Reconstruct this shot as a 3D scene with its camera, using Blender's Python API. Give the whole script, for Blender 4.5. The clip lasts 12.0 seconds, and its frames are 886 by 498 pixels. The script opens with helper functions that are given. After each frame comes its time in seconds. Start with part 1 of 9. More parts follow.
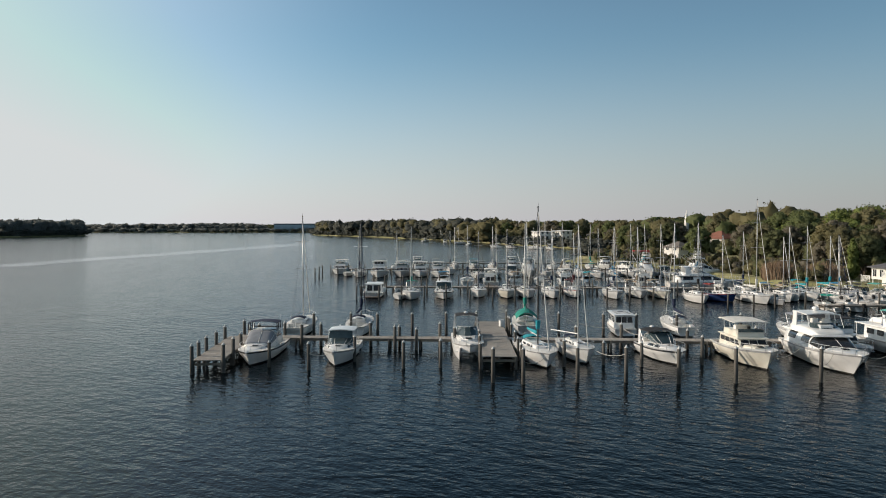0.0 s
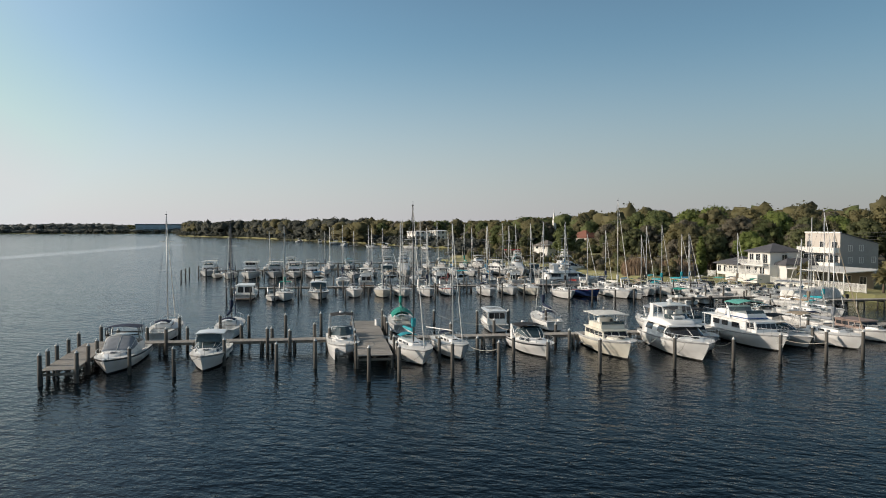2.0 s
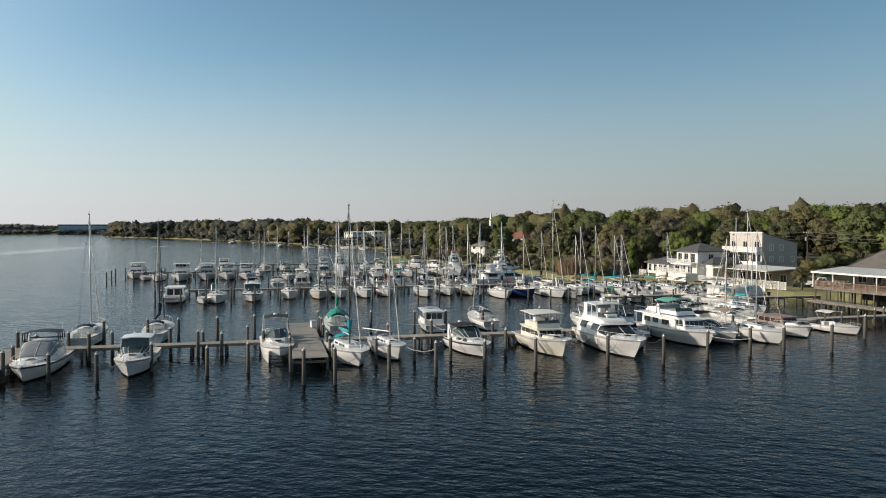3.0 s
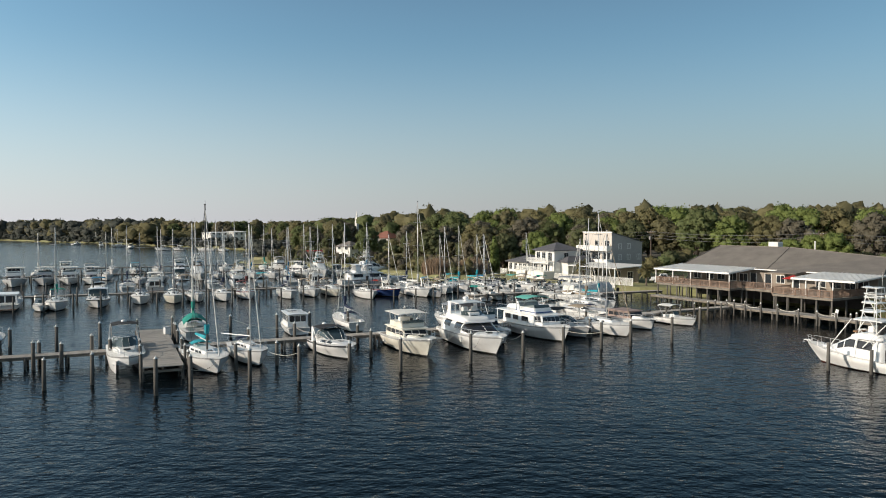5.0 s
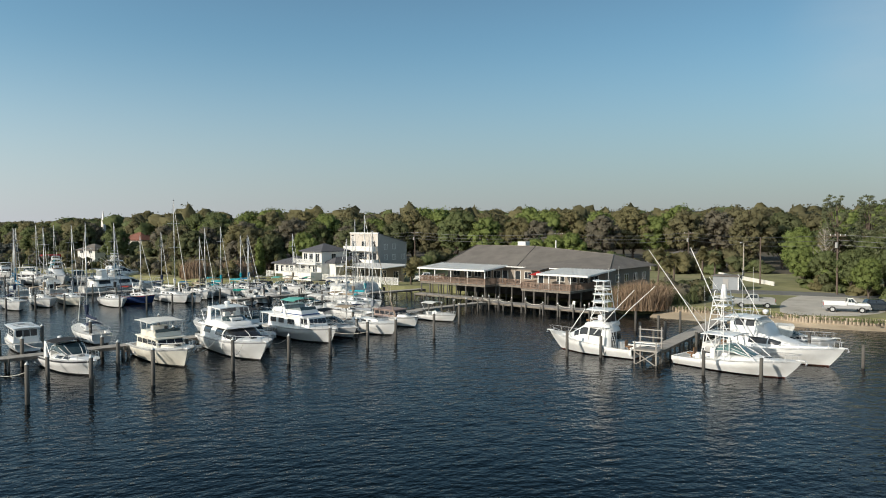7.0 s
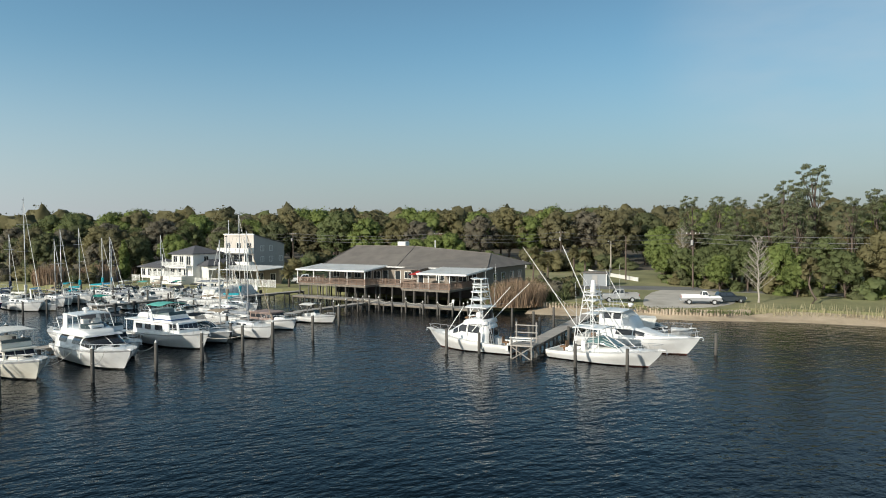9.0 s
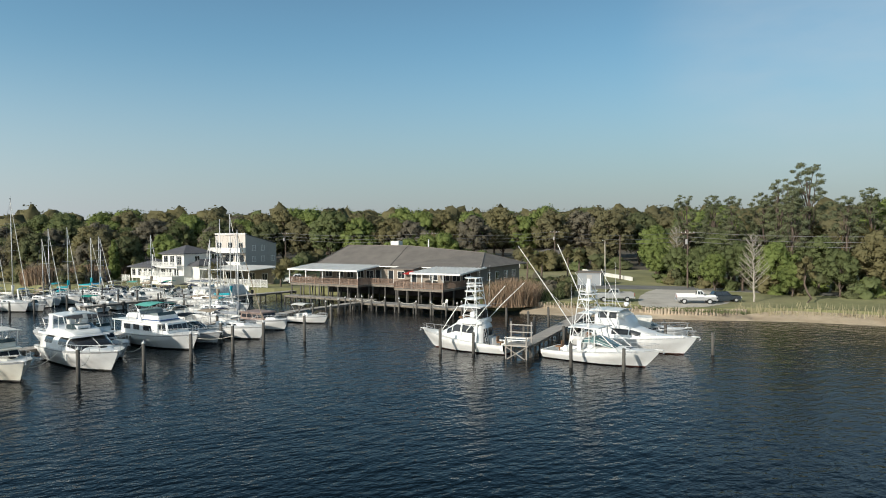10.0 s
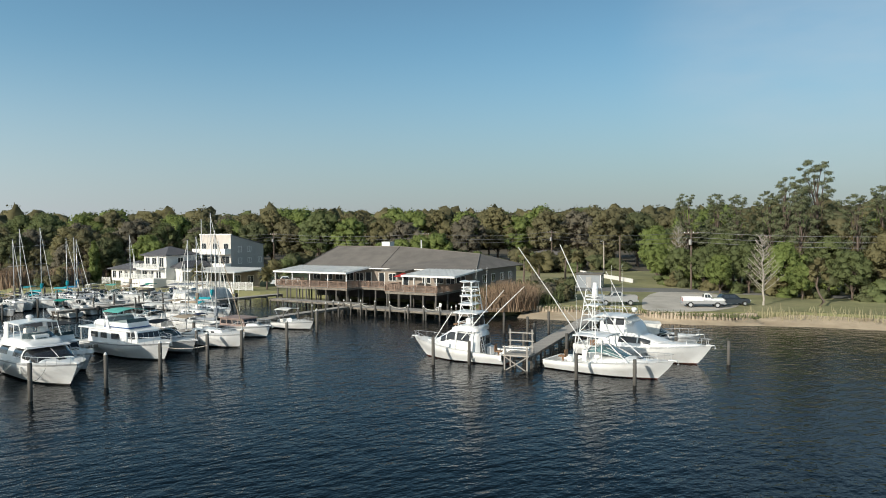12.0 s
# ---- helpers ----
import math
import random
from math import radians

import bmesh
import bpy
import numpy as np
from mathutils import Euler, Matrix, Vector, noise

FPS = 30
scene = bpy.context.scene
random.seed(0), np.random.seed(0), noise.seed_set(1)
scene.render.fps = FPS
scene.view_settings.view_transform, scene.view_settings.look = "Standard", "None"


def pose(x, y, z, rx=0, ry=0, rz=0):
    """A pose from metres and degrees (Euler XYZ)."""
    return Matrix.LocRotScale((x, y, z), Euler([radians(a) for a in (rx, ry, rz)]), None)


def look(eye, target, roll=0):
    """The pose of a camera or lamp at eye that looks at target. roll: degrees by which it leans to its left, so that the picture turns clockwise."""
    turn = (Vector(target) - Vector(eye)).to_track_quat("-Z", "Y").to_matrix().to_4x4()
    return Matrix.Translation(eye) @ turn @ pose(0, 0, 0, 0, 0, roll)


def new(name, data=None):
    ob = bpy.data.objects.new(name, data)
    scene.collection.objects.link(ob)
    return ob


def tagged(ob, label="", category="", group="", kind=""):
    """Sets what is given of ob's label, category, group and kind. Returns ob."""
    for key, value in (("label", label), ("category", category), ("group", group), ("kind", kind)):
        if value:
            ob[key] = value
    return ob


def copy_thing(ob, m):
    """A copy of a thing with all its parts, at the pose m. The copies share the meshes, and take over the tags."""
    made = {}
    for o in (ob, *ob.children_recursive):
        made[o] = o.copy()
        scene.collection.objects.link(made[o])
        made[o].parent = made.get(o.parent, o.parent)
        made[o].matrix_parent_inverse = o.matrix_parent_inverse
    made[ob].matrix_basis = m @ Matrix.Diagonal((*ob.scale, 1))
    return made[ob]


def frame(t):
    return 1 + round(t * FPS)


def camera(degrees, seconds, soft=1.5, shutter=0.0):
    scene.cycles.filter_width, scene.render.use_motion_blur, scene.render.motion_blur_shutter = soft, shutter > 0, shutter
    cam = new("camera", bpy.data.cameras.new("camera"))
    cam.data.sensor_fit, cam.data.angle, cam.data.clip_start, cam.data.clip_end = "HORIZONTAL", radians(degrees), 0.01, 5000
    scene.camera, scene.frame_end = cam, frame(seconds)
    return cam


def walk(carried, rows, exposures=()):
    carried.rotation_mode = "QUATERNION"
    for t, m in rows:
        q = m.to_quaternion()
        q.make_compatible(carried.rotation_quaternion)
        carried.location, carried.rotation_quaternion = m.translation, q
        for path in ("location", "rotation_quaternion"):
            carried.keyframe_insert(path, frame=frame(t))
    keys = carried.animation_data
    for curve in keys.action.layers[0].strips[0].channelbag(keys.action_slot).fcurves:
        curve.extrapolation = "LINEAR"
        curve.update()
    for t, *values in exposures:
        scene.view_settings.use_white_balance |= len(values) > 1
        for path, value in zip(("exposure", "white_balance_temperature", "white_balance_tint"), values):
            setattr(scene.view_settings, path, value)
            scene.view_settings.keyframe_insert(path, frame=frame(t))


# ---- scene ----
import itertools
from mathutils.geometry import tessellate_polygon

# ---- camera and its path ----
cam = camera(64.76, 12.0, soft=1.0)
PATH = [
    (0.0, look((-0.00, -0.00, 13.01), (0.744, 9.967, 12.672), -0.05)),
    (0.5, look((0.06, -0.07, 12.97), (1.103, 9.869, 12.632), -0.09)),
    (1.0, look((0.05, 0.05, 12.92), (1.624, 9.923, 12.587), -0.10)),
    (1.5, look((0.03, 0.09, 12.87), (2.092, 9.866, 12.535), -0.15)),
    (2.0, look((0.10, 0.17, 12.82), (2.590, 9.853, 12.484), -0.12)),
    (2.5, look((0.15, 0.36, 12.80), (3.062, 9.920, 12.463), -0.13)),
    (3.0, look((0.30, 0.47, 12.76), (3.637, 9.886, 12.432), -0.11)),
    (3.2, look((0.36, 0.51, 12.74), (3.853, 9.868, 12.418), -0.07)),
    (4.8, look((0.57, 0.48, 12.82), (5.418, 9.215, 12.490), -0.15)),
    (5.0, look((0.52, 0.57, 12.80), (5.590, 9.190, 12.468), -0.15)),
    (5.5, look((0.58, 0.90, 12.81), (6.183, 9.175, 12.476), -0.10)),
    (6.0, look((0.63, 0.99, 12.82), (6.772, 8.882, 12.495), -0.06)),
    (6.5, look((0.77, 0.92, 12.80), (7.569, 8.245, 12.477), -0.09)),
    (7.0, look((1.04, 0.76, 12.77), (8.618, 7.282, 12.445), -0.15)),
    (7.5, look((1.24, 0.76, 12.71), (9.631, 6.194, 12.391), -0.23)),
    (7.7, look((1.26, 0.75, 12.72), (9.751, 6.023, 12.408), -0.21)),
    (9.3, look((1.44, 0.82, 12.45), (10.021, 5.942, 12.135), -0.42)),
    (9.5, look((1.58, 0.94, 12.38), (10.177, 6.043, 12.065), -0.43)),
    (10.0, look((2.21, 1.34, 12.39), (10.830, 6.399, 12.078), -0.44)),
    (10.5, look((3.18, 1.85, 12.35), (11.822, 6.881, 12.043), -0.48)),
    (11.0, look((4.36, 2.52, 12.31), (13.015, 7.524, 12.009), -0.50)),
    (11.5, look((5.61, 3.23, 12.30), (14.267, 8.225, 11.993), -0.51)),
    (12.0, look((6.91, 4.04, 12.27), (15.571, 9.018, 11.968), -0.49)),
]
walk(cam, PATH, [(0.0, -0.17, 6680, 10), (2.5, -0.13, 6650, 10), (4.0, -0.02, 6560, 9), (6.0, 0.02, 6450, 8), (8.0, 0.05, 6220, 5), (12.0, 0.09, 6170, 5)])

# ---- sky, sun, exposure ----
SUN_AZ, SUN_EL = -76.0, 23.0          # degrees clockwise from +Y, degrees up

world = bpy.data.worlds.new("sky")
scene.world = world
world.use_nodes = True
wn, wl = world.node_tree.nodes, world.node_tree.links
wn.clear()
sky = wn.new("ShaderNodeTexSky")
sky.sky_type = "NISHITA"
sky.sun_disc = False
sky.sun_elevation = radians(SUN_EL)
sky.sun_rotation = radians(SUN_AZ)
sky.air_density, sky.dust_density, sky.ozone_density = 1.0, 0.25, 2.0
back = wn.new("ShaderNodeBackground")
back.inputs["Strength"].default_value = 0.115
wout = wn.new("ShaderNodeOutputWorld")
# thin spring haze: paler low down and towards the sun
geo = wn.new("ShaderNodeTexCoord")
sep = wn.new("ShaderNodeSeparateXYZ")
wl.new(geo.outputs["Generated"], sep.inputs[0])
low = wn.new("ShaderNodeMapRange")
low.interpolation_type = "SMOOTHSTEP"
low.inputs["From Min"].default_value, low.inputs["From Max"].default_value = -0.05, 0.27
low.inputs["To Min"].default_value, low.inputs["To Max"].default_value = 0.95, 0.03
wl.new(sep.outputs["Z"], low.inputs["Value"])
toward = wn.new("ShaderNodeVectorMath")
toward.operation = "DOT_PRODUCT"
toward.inputs[1].default_value = (math.sin(radians(SUN_AZ)), math.cos(radians(SUN_AZ)), 0)
wl.new(geo.outputs["Generated"], toward.inputs[0])
glow = wn.new("ShaderNodeMapRange")
glow.interpolation_type = "SMOOTHSTEP"
glow.inputs["From Min"].default_value, glow.inputs["From Max"].default_value = -0.9, 0.95
glow.inputs["To Min"].default_value, glow.inputs["To Max"].default_value = 0.78, 1.2
wl.new(toward.outputs["Value"], glow.inputs["Value"])
haze = wn.new("ShaderNodeVectorMath")
haze.operation = "SCALE"
haze.inputs[0].default_value = (4.16, 4.14, 4.62)
wl.new(glow.outputs[0], haze.inputs["Scale"])
tint = wn.new("ShaderNodeVectorMath")
tint.operation = "MULTIPLY"
tint.inputs[1].default_value = (0.82, 1.0, 0.96)
wl.new(sky.outputs[0], tint.inputs[0])
blend = wn.new("ShaderNodeMix")
blend.data_type = "RGBA"
wl.new(low.outputs[0], blend.inputs["Factor"])
wl.new(tint.outputs[0], blend.inputs["A"])
wl.new(haze.outputs[0], blend.inputs["B"])
near_sun = wn.new("ShaderNodeVectorMath")
near_sun.operation = "DOT_PRODUCT"
near_sun.inputs[1].default_value = (math.sin(radians(SUN_AZ)) * math.cos(radians(SUN_EL)), math.cos(radians(SUN_AZ)) * math.cos(radians(SUN_EL)), math.sin(radians(SUN_EL)))
wl.new(geo.outputs["Generated"], near_sun.inputs[0])
bright = wn.new("ShaderNodeMapRange")
bright.interpolation_type = "SMOOTHSTEP"
bright.inputs["From Min"].default_value, bright.inputs["From Max"].default_value = 0.3, 1.0
bright.inputs["To Max"].default_value = 0.6
wl.new(near_sun.outputs["Value"], bright.inputs["Value"])
glare = wn.new("ShaderNodeMix")
glare.data_type = "RGBA"
wl.new(bright.outputs[0], glare.inputs["Factor"])
wl.new(blend.outputs["Result"], glare.inputs["A"])
glare.inputs["B"].default_value = (6.9, 7.5, 8.0, 1)
# the whole sky dims gently away from the sun
side = wn.new("ShaderNodeMapRange")
side.interpolation_type = "SMOOTHSTEP"
side.inputs["From Min"].default_value, side.inputs["From Max"].default_value = -1.0, 0.5
side.inputs["To Min"].default_value, side.inputs["To Max"].default_value = 0.84, 1.28
wl.new(toward.outputs["Value"], side.inputs["Value"])
dim = wn.new("ShaderNodeVectorMath")
dim.operation = "SCALE"
wl.new(glare.outputs["Result"], dim.inputs[0])
wl.new(side.outputs[0], dim.inputs["Scale"])
# higher up, out of view, the sky is dimmed to darken the water's reflections: deepest at a right angle to the sun,
# paler again opposite it
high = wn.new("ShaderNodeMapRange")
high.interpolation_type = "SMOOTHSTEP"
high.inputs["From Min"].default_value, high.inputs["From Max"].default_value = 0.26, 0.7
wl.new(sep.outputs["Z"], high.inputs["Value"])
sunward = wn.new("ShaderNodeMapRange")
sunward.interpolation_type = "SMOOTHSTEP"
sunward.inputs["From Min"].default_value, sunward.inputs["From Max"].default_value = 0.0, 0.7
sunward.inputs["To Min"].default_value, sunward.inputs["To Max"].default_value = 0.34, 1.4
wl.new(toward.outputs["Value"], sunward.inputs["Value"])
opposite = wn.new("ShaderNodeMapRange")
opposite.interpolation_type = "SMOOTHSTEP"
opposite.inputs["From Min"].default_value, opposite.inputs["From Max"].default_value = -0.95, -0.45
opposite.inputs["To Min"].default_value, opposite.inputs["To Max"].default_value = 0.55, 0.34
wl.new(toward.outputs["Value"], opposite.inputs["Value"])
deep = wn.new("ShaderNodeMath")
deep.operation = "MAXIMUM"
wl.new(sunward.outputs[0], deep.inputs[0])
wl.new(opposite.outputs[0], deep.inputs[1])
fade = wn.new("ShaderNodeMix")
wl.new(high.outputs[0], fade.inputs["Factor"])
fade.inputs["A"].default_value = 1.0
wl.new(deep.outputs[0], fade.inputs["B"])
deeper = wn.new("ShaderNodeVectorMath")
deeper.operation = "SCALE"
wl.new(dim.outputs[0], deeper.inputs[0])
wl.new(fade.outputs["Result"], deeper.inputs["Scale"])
# a faint veil of high cloud over the wood
veil_dir = wn.new("ShaderNodeVectorMath")
veil_dir.operation = "DOT_PRODUCT"
veil_dir.inputs[1].default_value = (0.973, 0.016, 0.230)
wl.new(geo.outputs["Generated"], veil_dir.inputs[0])
veil_at = wn.new("ShaderNodeMapRange")
veil_at.interpolation_type = "SMOOTHSTEP"
veil_at.inputs["From Min"].default_value, veil_at.inputs["From Max"].default_value = 0.965, 1.0
veil_at.inputs["To Max"].default_value = 0.5
wl.new(veil_dir.outputs["Value"], veil_at.inputs["Value"])
veil_map = wn.new("ShaderNodeMapping")
veil_map.inputs["Scale"].default_value = (2.5, 2.5, 9.0)
wl.new(geo.outputs["Generated"], veil_map.inputs["Vector"])
wisps = wn.new("ShaderNodeTexNoise")
wisps.inputs["Scale"].default_value, wisps.inputs["Detail"].default_value = 3.0, 5.0
wl.new(veil_map.outputs[0], wisps.inputs["Vector"])
veil = wn.new("ShaderNodeMath")
veil.operation = "MULTIPLY"
wl.new(wisps.outputs["Fac"], veil.inputs[0])
wl.new(veil_at.outputs[0], veil.inputs[1])
cloud = wn.new("ShaderNodeMix")
cloud.data_type = "RGBA"
wl.new(veil.outputs[0], cloud.inputs["Factor"])
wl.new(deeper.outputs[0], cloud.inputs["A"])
cloud.inputs["B"].default_value = (4.6, 4.9, 5.2, 1)
cap = wn.new("ShaderNodeVectorMath")
cap.operation = "MINIMUM"
cap.inputs[1].default_value = (6.4, 6.8, 7.0)
wl.new(cloud.outputs["Result"], cap.inputs[0])
wl.new(cap.outputs[0], back.inputs["Color"])
wl.new(back.outputs[0], wout.inputs["Surface"])

sun = new("sun", bpy.data.lights.new("sun", "SUN"))
sun.data.energy, sun.data.angle, sun.data.color = 4.5, radians(0.6), (1.0, 0.88, 0.74)
sun_dir = Vector((math.sin(radians(SUN_AZ)) * math.cos(radians(SUN_EL)), math.cos(radians(SUN_AZ)) * math.cos(radians(SUN_EL)), math.sin(radians(SUN_EL))))
sun.matrix_world = look(sun_dir * 300, (0, 0, 0))

# ---- materials ----
def mat(name, color, rough=0.5, metal=0.0, scale=3.0, var=0.12, bump=0.0, bump_scale=20.0, coat=0.0, per_object=0.0, dirt=None, dirt_amount=0.0, dirt_scale=0.8, per_island=0.0):
    """A surface with two scales of colour variation, optional stains and fine relief."""
    m = bpy.data.materials.new(name)
    m.use_nodes = True
    n, l = m.node_tree.nodes, m.node_tree.links
    b = n["Principled BSDF"]
    b.inputs["Roughness"].default_value, b.inputs["Metallic"].default_value = rough, metal
    b.inputs["Coat Weight"].default_value = coat
    tc = n.new("ShaderNodeTexCoord")
    def noise_tex(sc, detail=4.0):
        t = n.new("ShaderNodeTexNoise")
        t.inputs["Scale"].default_value, t.inputs["Detail"].default_value = sc, detail
        l.new(tc.outputs["Object"], t.inputs["Vector"])
        return t
    a, c = noise_tex(scale), noise_tex(scale * 7.3, 2.0)
    mixn = n.new("ShaderNodeMath"); mixn.operation = "MULTIPLY_ADD"
    l.new(c.outputs["Fac"], mixn.inputs[0]); mixn.inputs[1].default_value = 0.45
    l.new(a.outputs["Fac"], mixn.inputs[2])
    last = mixn.outputs[0]
    for attr, amount in (("object", per_object), ("island", per_island)):
        if amount:
            if attr == "object":
                src = n.new("ShaderNodeObjectInfo").outputs["Random"]
            else:
                src = n.new("ShaderNodeNewGeometry").outputs["Random Per Island"]
            add = n.new("ShaderNodeMath"); add.operation = "MULTIPLY_ADD"
            l.new(src, add.inputs[0]); add.inputs[1].default_value = amount
            l.new(last, add.inputs[2])
            last = add.outputs[0]
    ramp = n.new("ShaderNodeMapRange")
    ramp.inputs["From Min"].default_value = 0.45
    ramp.inputs["From Max"].default_value = 1.0 + per_object + per_island
    ramp.inputs["To Min"].default_value = 1.0 - var
    ramp.inputs["To Max"].default_value = 1.0 + var
    l.new(last, ramp.inputs["Value"])
    mul = n.new("ShaderNodeVectorMath"); mul.operation = "SCALE"
    mul.inputs[0].default_value = color
    l.new(ramp.outputs[0], mul.inputs["Scale"])
    col = mul.outputs[0]
    if dirt:
        d = noise_tex(dirt_scale, 6.0)
        dr = n.new("ShaderNodeMapRange")
        dr.inputs["From Min"].default_value, dr.inputs["From Max"].default_value = 0.5, 0.72
        dr.inputs["To Max"].default_value = dirt_amount
        l.new(d.outputs["Fac"], dr.inputs["Value"])
        mx = n.new("ShaderNodeMix"); mx.data_type = "RGBA"
        l.new(dr.outputs[0], mx.inputs["Factor"])
        l.new(col, mx.inputs["A"]); mx.inputs["B"].default_value = (*dirt, 1)
        col = mx.outputs["Result"]
    l.new(col, b.inputs["Base Color"])
    if bump:
        bn = noise_tex(bump_scale, 3.0)
        bp = n.new("ShaderNodeBump")
        bp.inputs["Strength"].default_value, bp.inputs["Distance"].default_value = bump, 0.02
        l.new(bn.outputs["Fac"], bp.inputs["Height"]); l.new(bp.outputs[0], b.inputs["Normal"])
    return m


GEL = mat("white_gelcoat", (0.84, 0.84, 0.83), 0.28, scale=1.2, var=0.05, dirt=(0.55, 0.52, 0.46), dirt_amount=0.25, coat=0.3)
GEL_CREAM = mat("cream_gelcoat", (0.76, 0.73, 0.64), 0.32, scale=1.2, var=0.06, dirt=(0.45, 0.38, 0.28), dirt_amount=0.35, coat=0.2)
GEL_GREY = mat("grey_gelcoat", (0.5, 0.51, 0.52), 0.35, scale=1.2, var=0.06, dirt=(0.33, 0.3, 0.26), dirt_amount=0.3)
GEL_NAVY = mat("navy_gelcoat", (0.02, 0.04, 0.12), 0.22, var=0.1, coat=0.4)
DECKW = mat("nonskid_deck", (0.78, 0.77, 0.74), 0.6, scale=2, var=0.07, bump=0.1, bump_scale=60, dirt=(0.45, 0.42, 0.36), dirt_amount=0.4)
BOTTOM = mat("bottom_paint", (0.05, 0.045, 0.045), 0.7, var=0.3, dirt=(0.09, 0.08, 0.05), dirt_amount=0.6)
BOTTOM_RED = mat("red_bottom_paint", (0.12, 0.035, 0.025), 0.7, var=0.3, dirt=(0.09, 0.08, 0.05), dirt_amount=0.6)
RUB = mat("rub_rail", (0.05, 0.05, 0.055), 0.5, var=0.2)
RUB_GREY = mat("grey_rub_rail", (0.4, 0.4, 0.4), 0.5, var=0.1)
STRIPE_BLUE = mat("blue_stripe", (0.03, 0.07, 0.2), 0.35, var=0.1)
SMOKED = mat("smoked_glass", (0.03, 0.032, 0.036), 0.12, var=0.2, coat=0.5)
GLASS_BLUE = mat("tinted_windscreen", (0.06, 0.09, 0.1), 0.14, var=0.2, coat=0.6)
STEEL = mat("stainless_rail", (0.66, 0.66, 0.66), 0.5, 0.9, var=0.05)
ALU = mat("mast_aluminium", (0.66, 0.66, 0.65), 0.45, 0.3, scale=0.7, var=0.1)
ALU_DARK = mat("weathered_mast", (0.1, 0.1, 0.1), 0.5, 0.2, scale=0.7, var=0.2)
WHITE_TUBE = mat("white_painted_tube", (0.8, 0.8, 0.78), 0.35, var=0.05)
WIRE = mat("rigging_wire", (0.16, 0.16, 0.17), 0.4, 0.6, var=0.1)
ROPE = mat("rope", (0.6, 0.57, 0.5), 0.9, var=0.15)
def canvas(name, c):
    return mat(name, c, 0.85, scale=2.5, var=0.18, bump=0.25, bump_scale=6)
CANVAS = {"teal": canvas("teal_canvas", (0.01, 0.24, 0.19)), "blue": canvas("blue_canvas", (0.015, 0.16, 0.3)),
          "navy": canvas("navy_canvas", (0.015, 0.025, 0.06)), "black": canvas("black_canvas", (0.02, 0.02, 0.022)),
          "white": canvas("white_canvas", (0.7, 0.69, 0.65)), "tan": canvas("tan_canvas", (0.32, 0.26, 0.19)),
          "grey": canvas("grey_canvas", (0.25, 0.27, 0.3)), "red": canvas("red_canvas", (0.3, 0.03, 0.02)),
          "cyan": canvas("turquoise_canvas", (0.02, 0.3, 0.36)), "seafoam": canvas("seafoam_canvas", (0.12, 0.42, 0.36)),
          "maroon": canvas("maroon_canvas", (0.14, 0.04, 0.04))}
TEAK = mat("teak", (0.22, 0.12, 0.06), 0.6, scale=4, var=0.25)
BLACK = mat("black_plastic", (0.02, 0.02, 0.02), 0.45, var=0.1)
RUBBER = mat("tyre_rubber", (0.02, 0.02, 0.02), 0.8, var=0.15)
PILE = mat("creosoted_pile", (0.095, 0.088, 0.078), 0.85, scale=2.2, var=0.4, bump=0.6, bump_scale=14, dirt=(0.2, 0.19, 0.17), dirt_amount=0.5, per_object=0.5)
CAP = mat("pile_cap", (0.7, 0.7, 0.68), 0.6, var=0.1, per_object=0.2)
PLANK = mat("weathered_planks", (0.34, 0.315, 0.285), 0.85, scale=1.5, var=0.25, per_island=0.7, bump=0.3, bump_scale=30)
BEAM = mat("dock_timber", (0.2, 0.175, 0.145), 0.85, scale=1.5, var=0.3, bump=0.3, bump_scale=20)
RAILWOOD = mat("brown_railing_wood", (0.26, 0.18, 0.135), 0.8, scale=2.0, var=0.25, per_island=0.3)
STUCCO = mat("white_stucco", (0.78, 0.76, 0.72), 0.85, scale=0.8, var=0.07, bump=0.2, bump_scale=40, dirt=(0.5, 0.46, 0.4), dirt_amount=0.25, dirt_scale=0.4)
STUCCO_WARM = mat("cream_stucco", (0.57, 0.52, 0.47), 0.85, scale=0.8, var=0.08, bump=0.2, bump_scale=40, dirt=(0.45, 0.38, 0.3), dirt_amount=0.25, dirt_scale=0.4)
SIDING = mat("grey_siding", (0.36, 0.35, 0.34), 0.8, scale=0.8, var=0.1, dirt=(0.2, 0.19, 0.17), dirt_amount=0.3)
SIDING_TAN = mat("tan_siding", (0.28, 0.24, 0.2), 0.8, scale=0.8, var=0.1, dirt=(0.2, 0.17, 0.14), dirt_amount=0.3)
UNDERFLOOR_SHADE = mat("underfloor_shade", (0.08, 0.07, 0.06), 0.9, var=0.2)
SHINGLE = mat("grey_shingles", (0.17, 0.152, 0.135), 0.9, scale=0.6, var=0.2, bump=0.5, bump_scale=9, dirt=(0.23, 0.21, 0.18), dirt_amount=0.5, dirt_scale=0.25)
SHINGLE_DARK = mat("dark_shingles", (0.1, 0.1, 0.11), 0.9, scale=0.6, var=0.2, bump=0.5, bump_scale=9)
ROOF_RED = mat("red_clay_roof", (0.24, 0.1, 0.07), 0.8, scale=1, var=0.2)
AWN = mat("white_metal_awning", (0.74, 0.73, 0.7), 0.45, scale=0.5, var=0.07, dirt=(0.5, 0.47, 0.42), dirt_amount=0.3)
PANE = mat("window_glass", (0.03, 0.035, 0.04), 0.05, var=0.2, coat=0.5)
TRIM = mat("white_trim", (0.8, 0.79, 0.76), 0.5, var=0.05)
BLUE_METAL = mat("hazed_blue_cladding", (0.42, 0.53, 0.6), 0.5, scale=0.05, var=0.12)
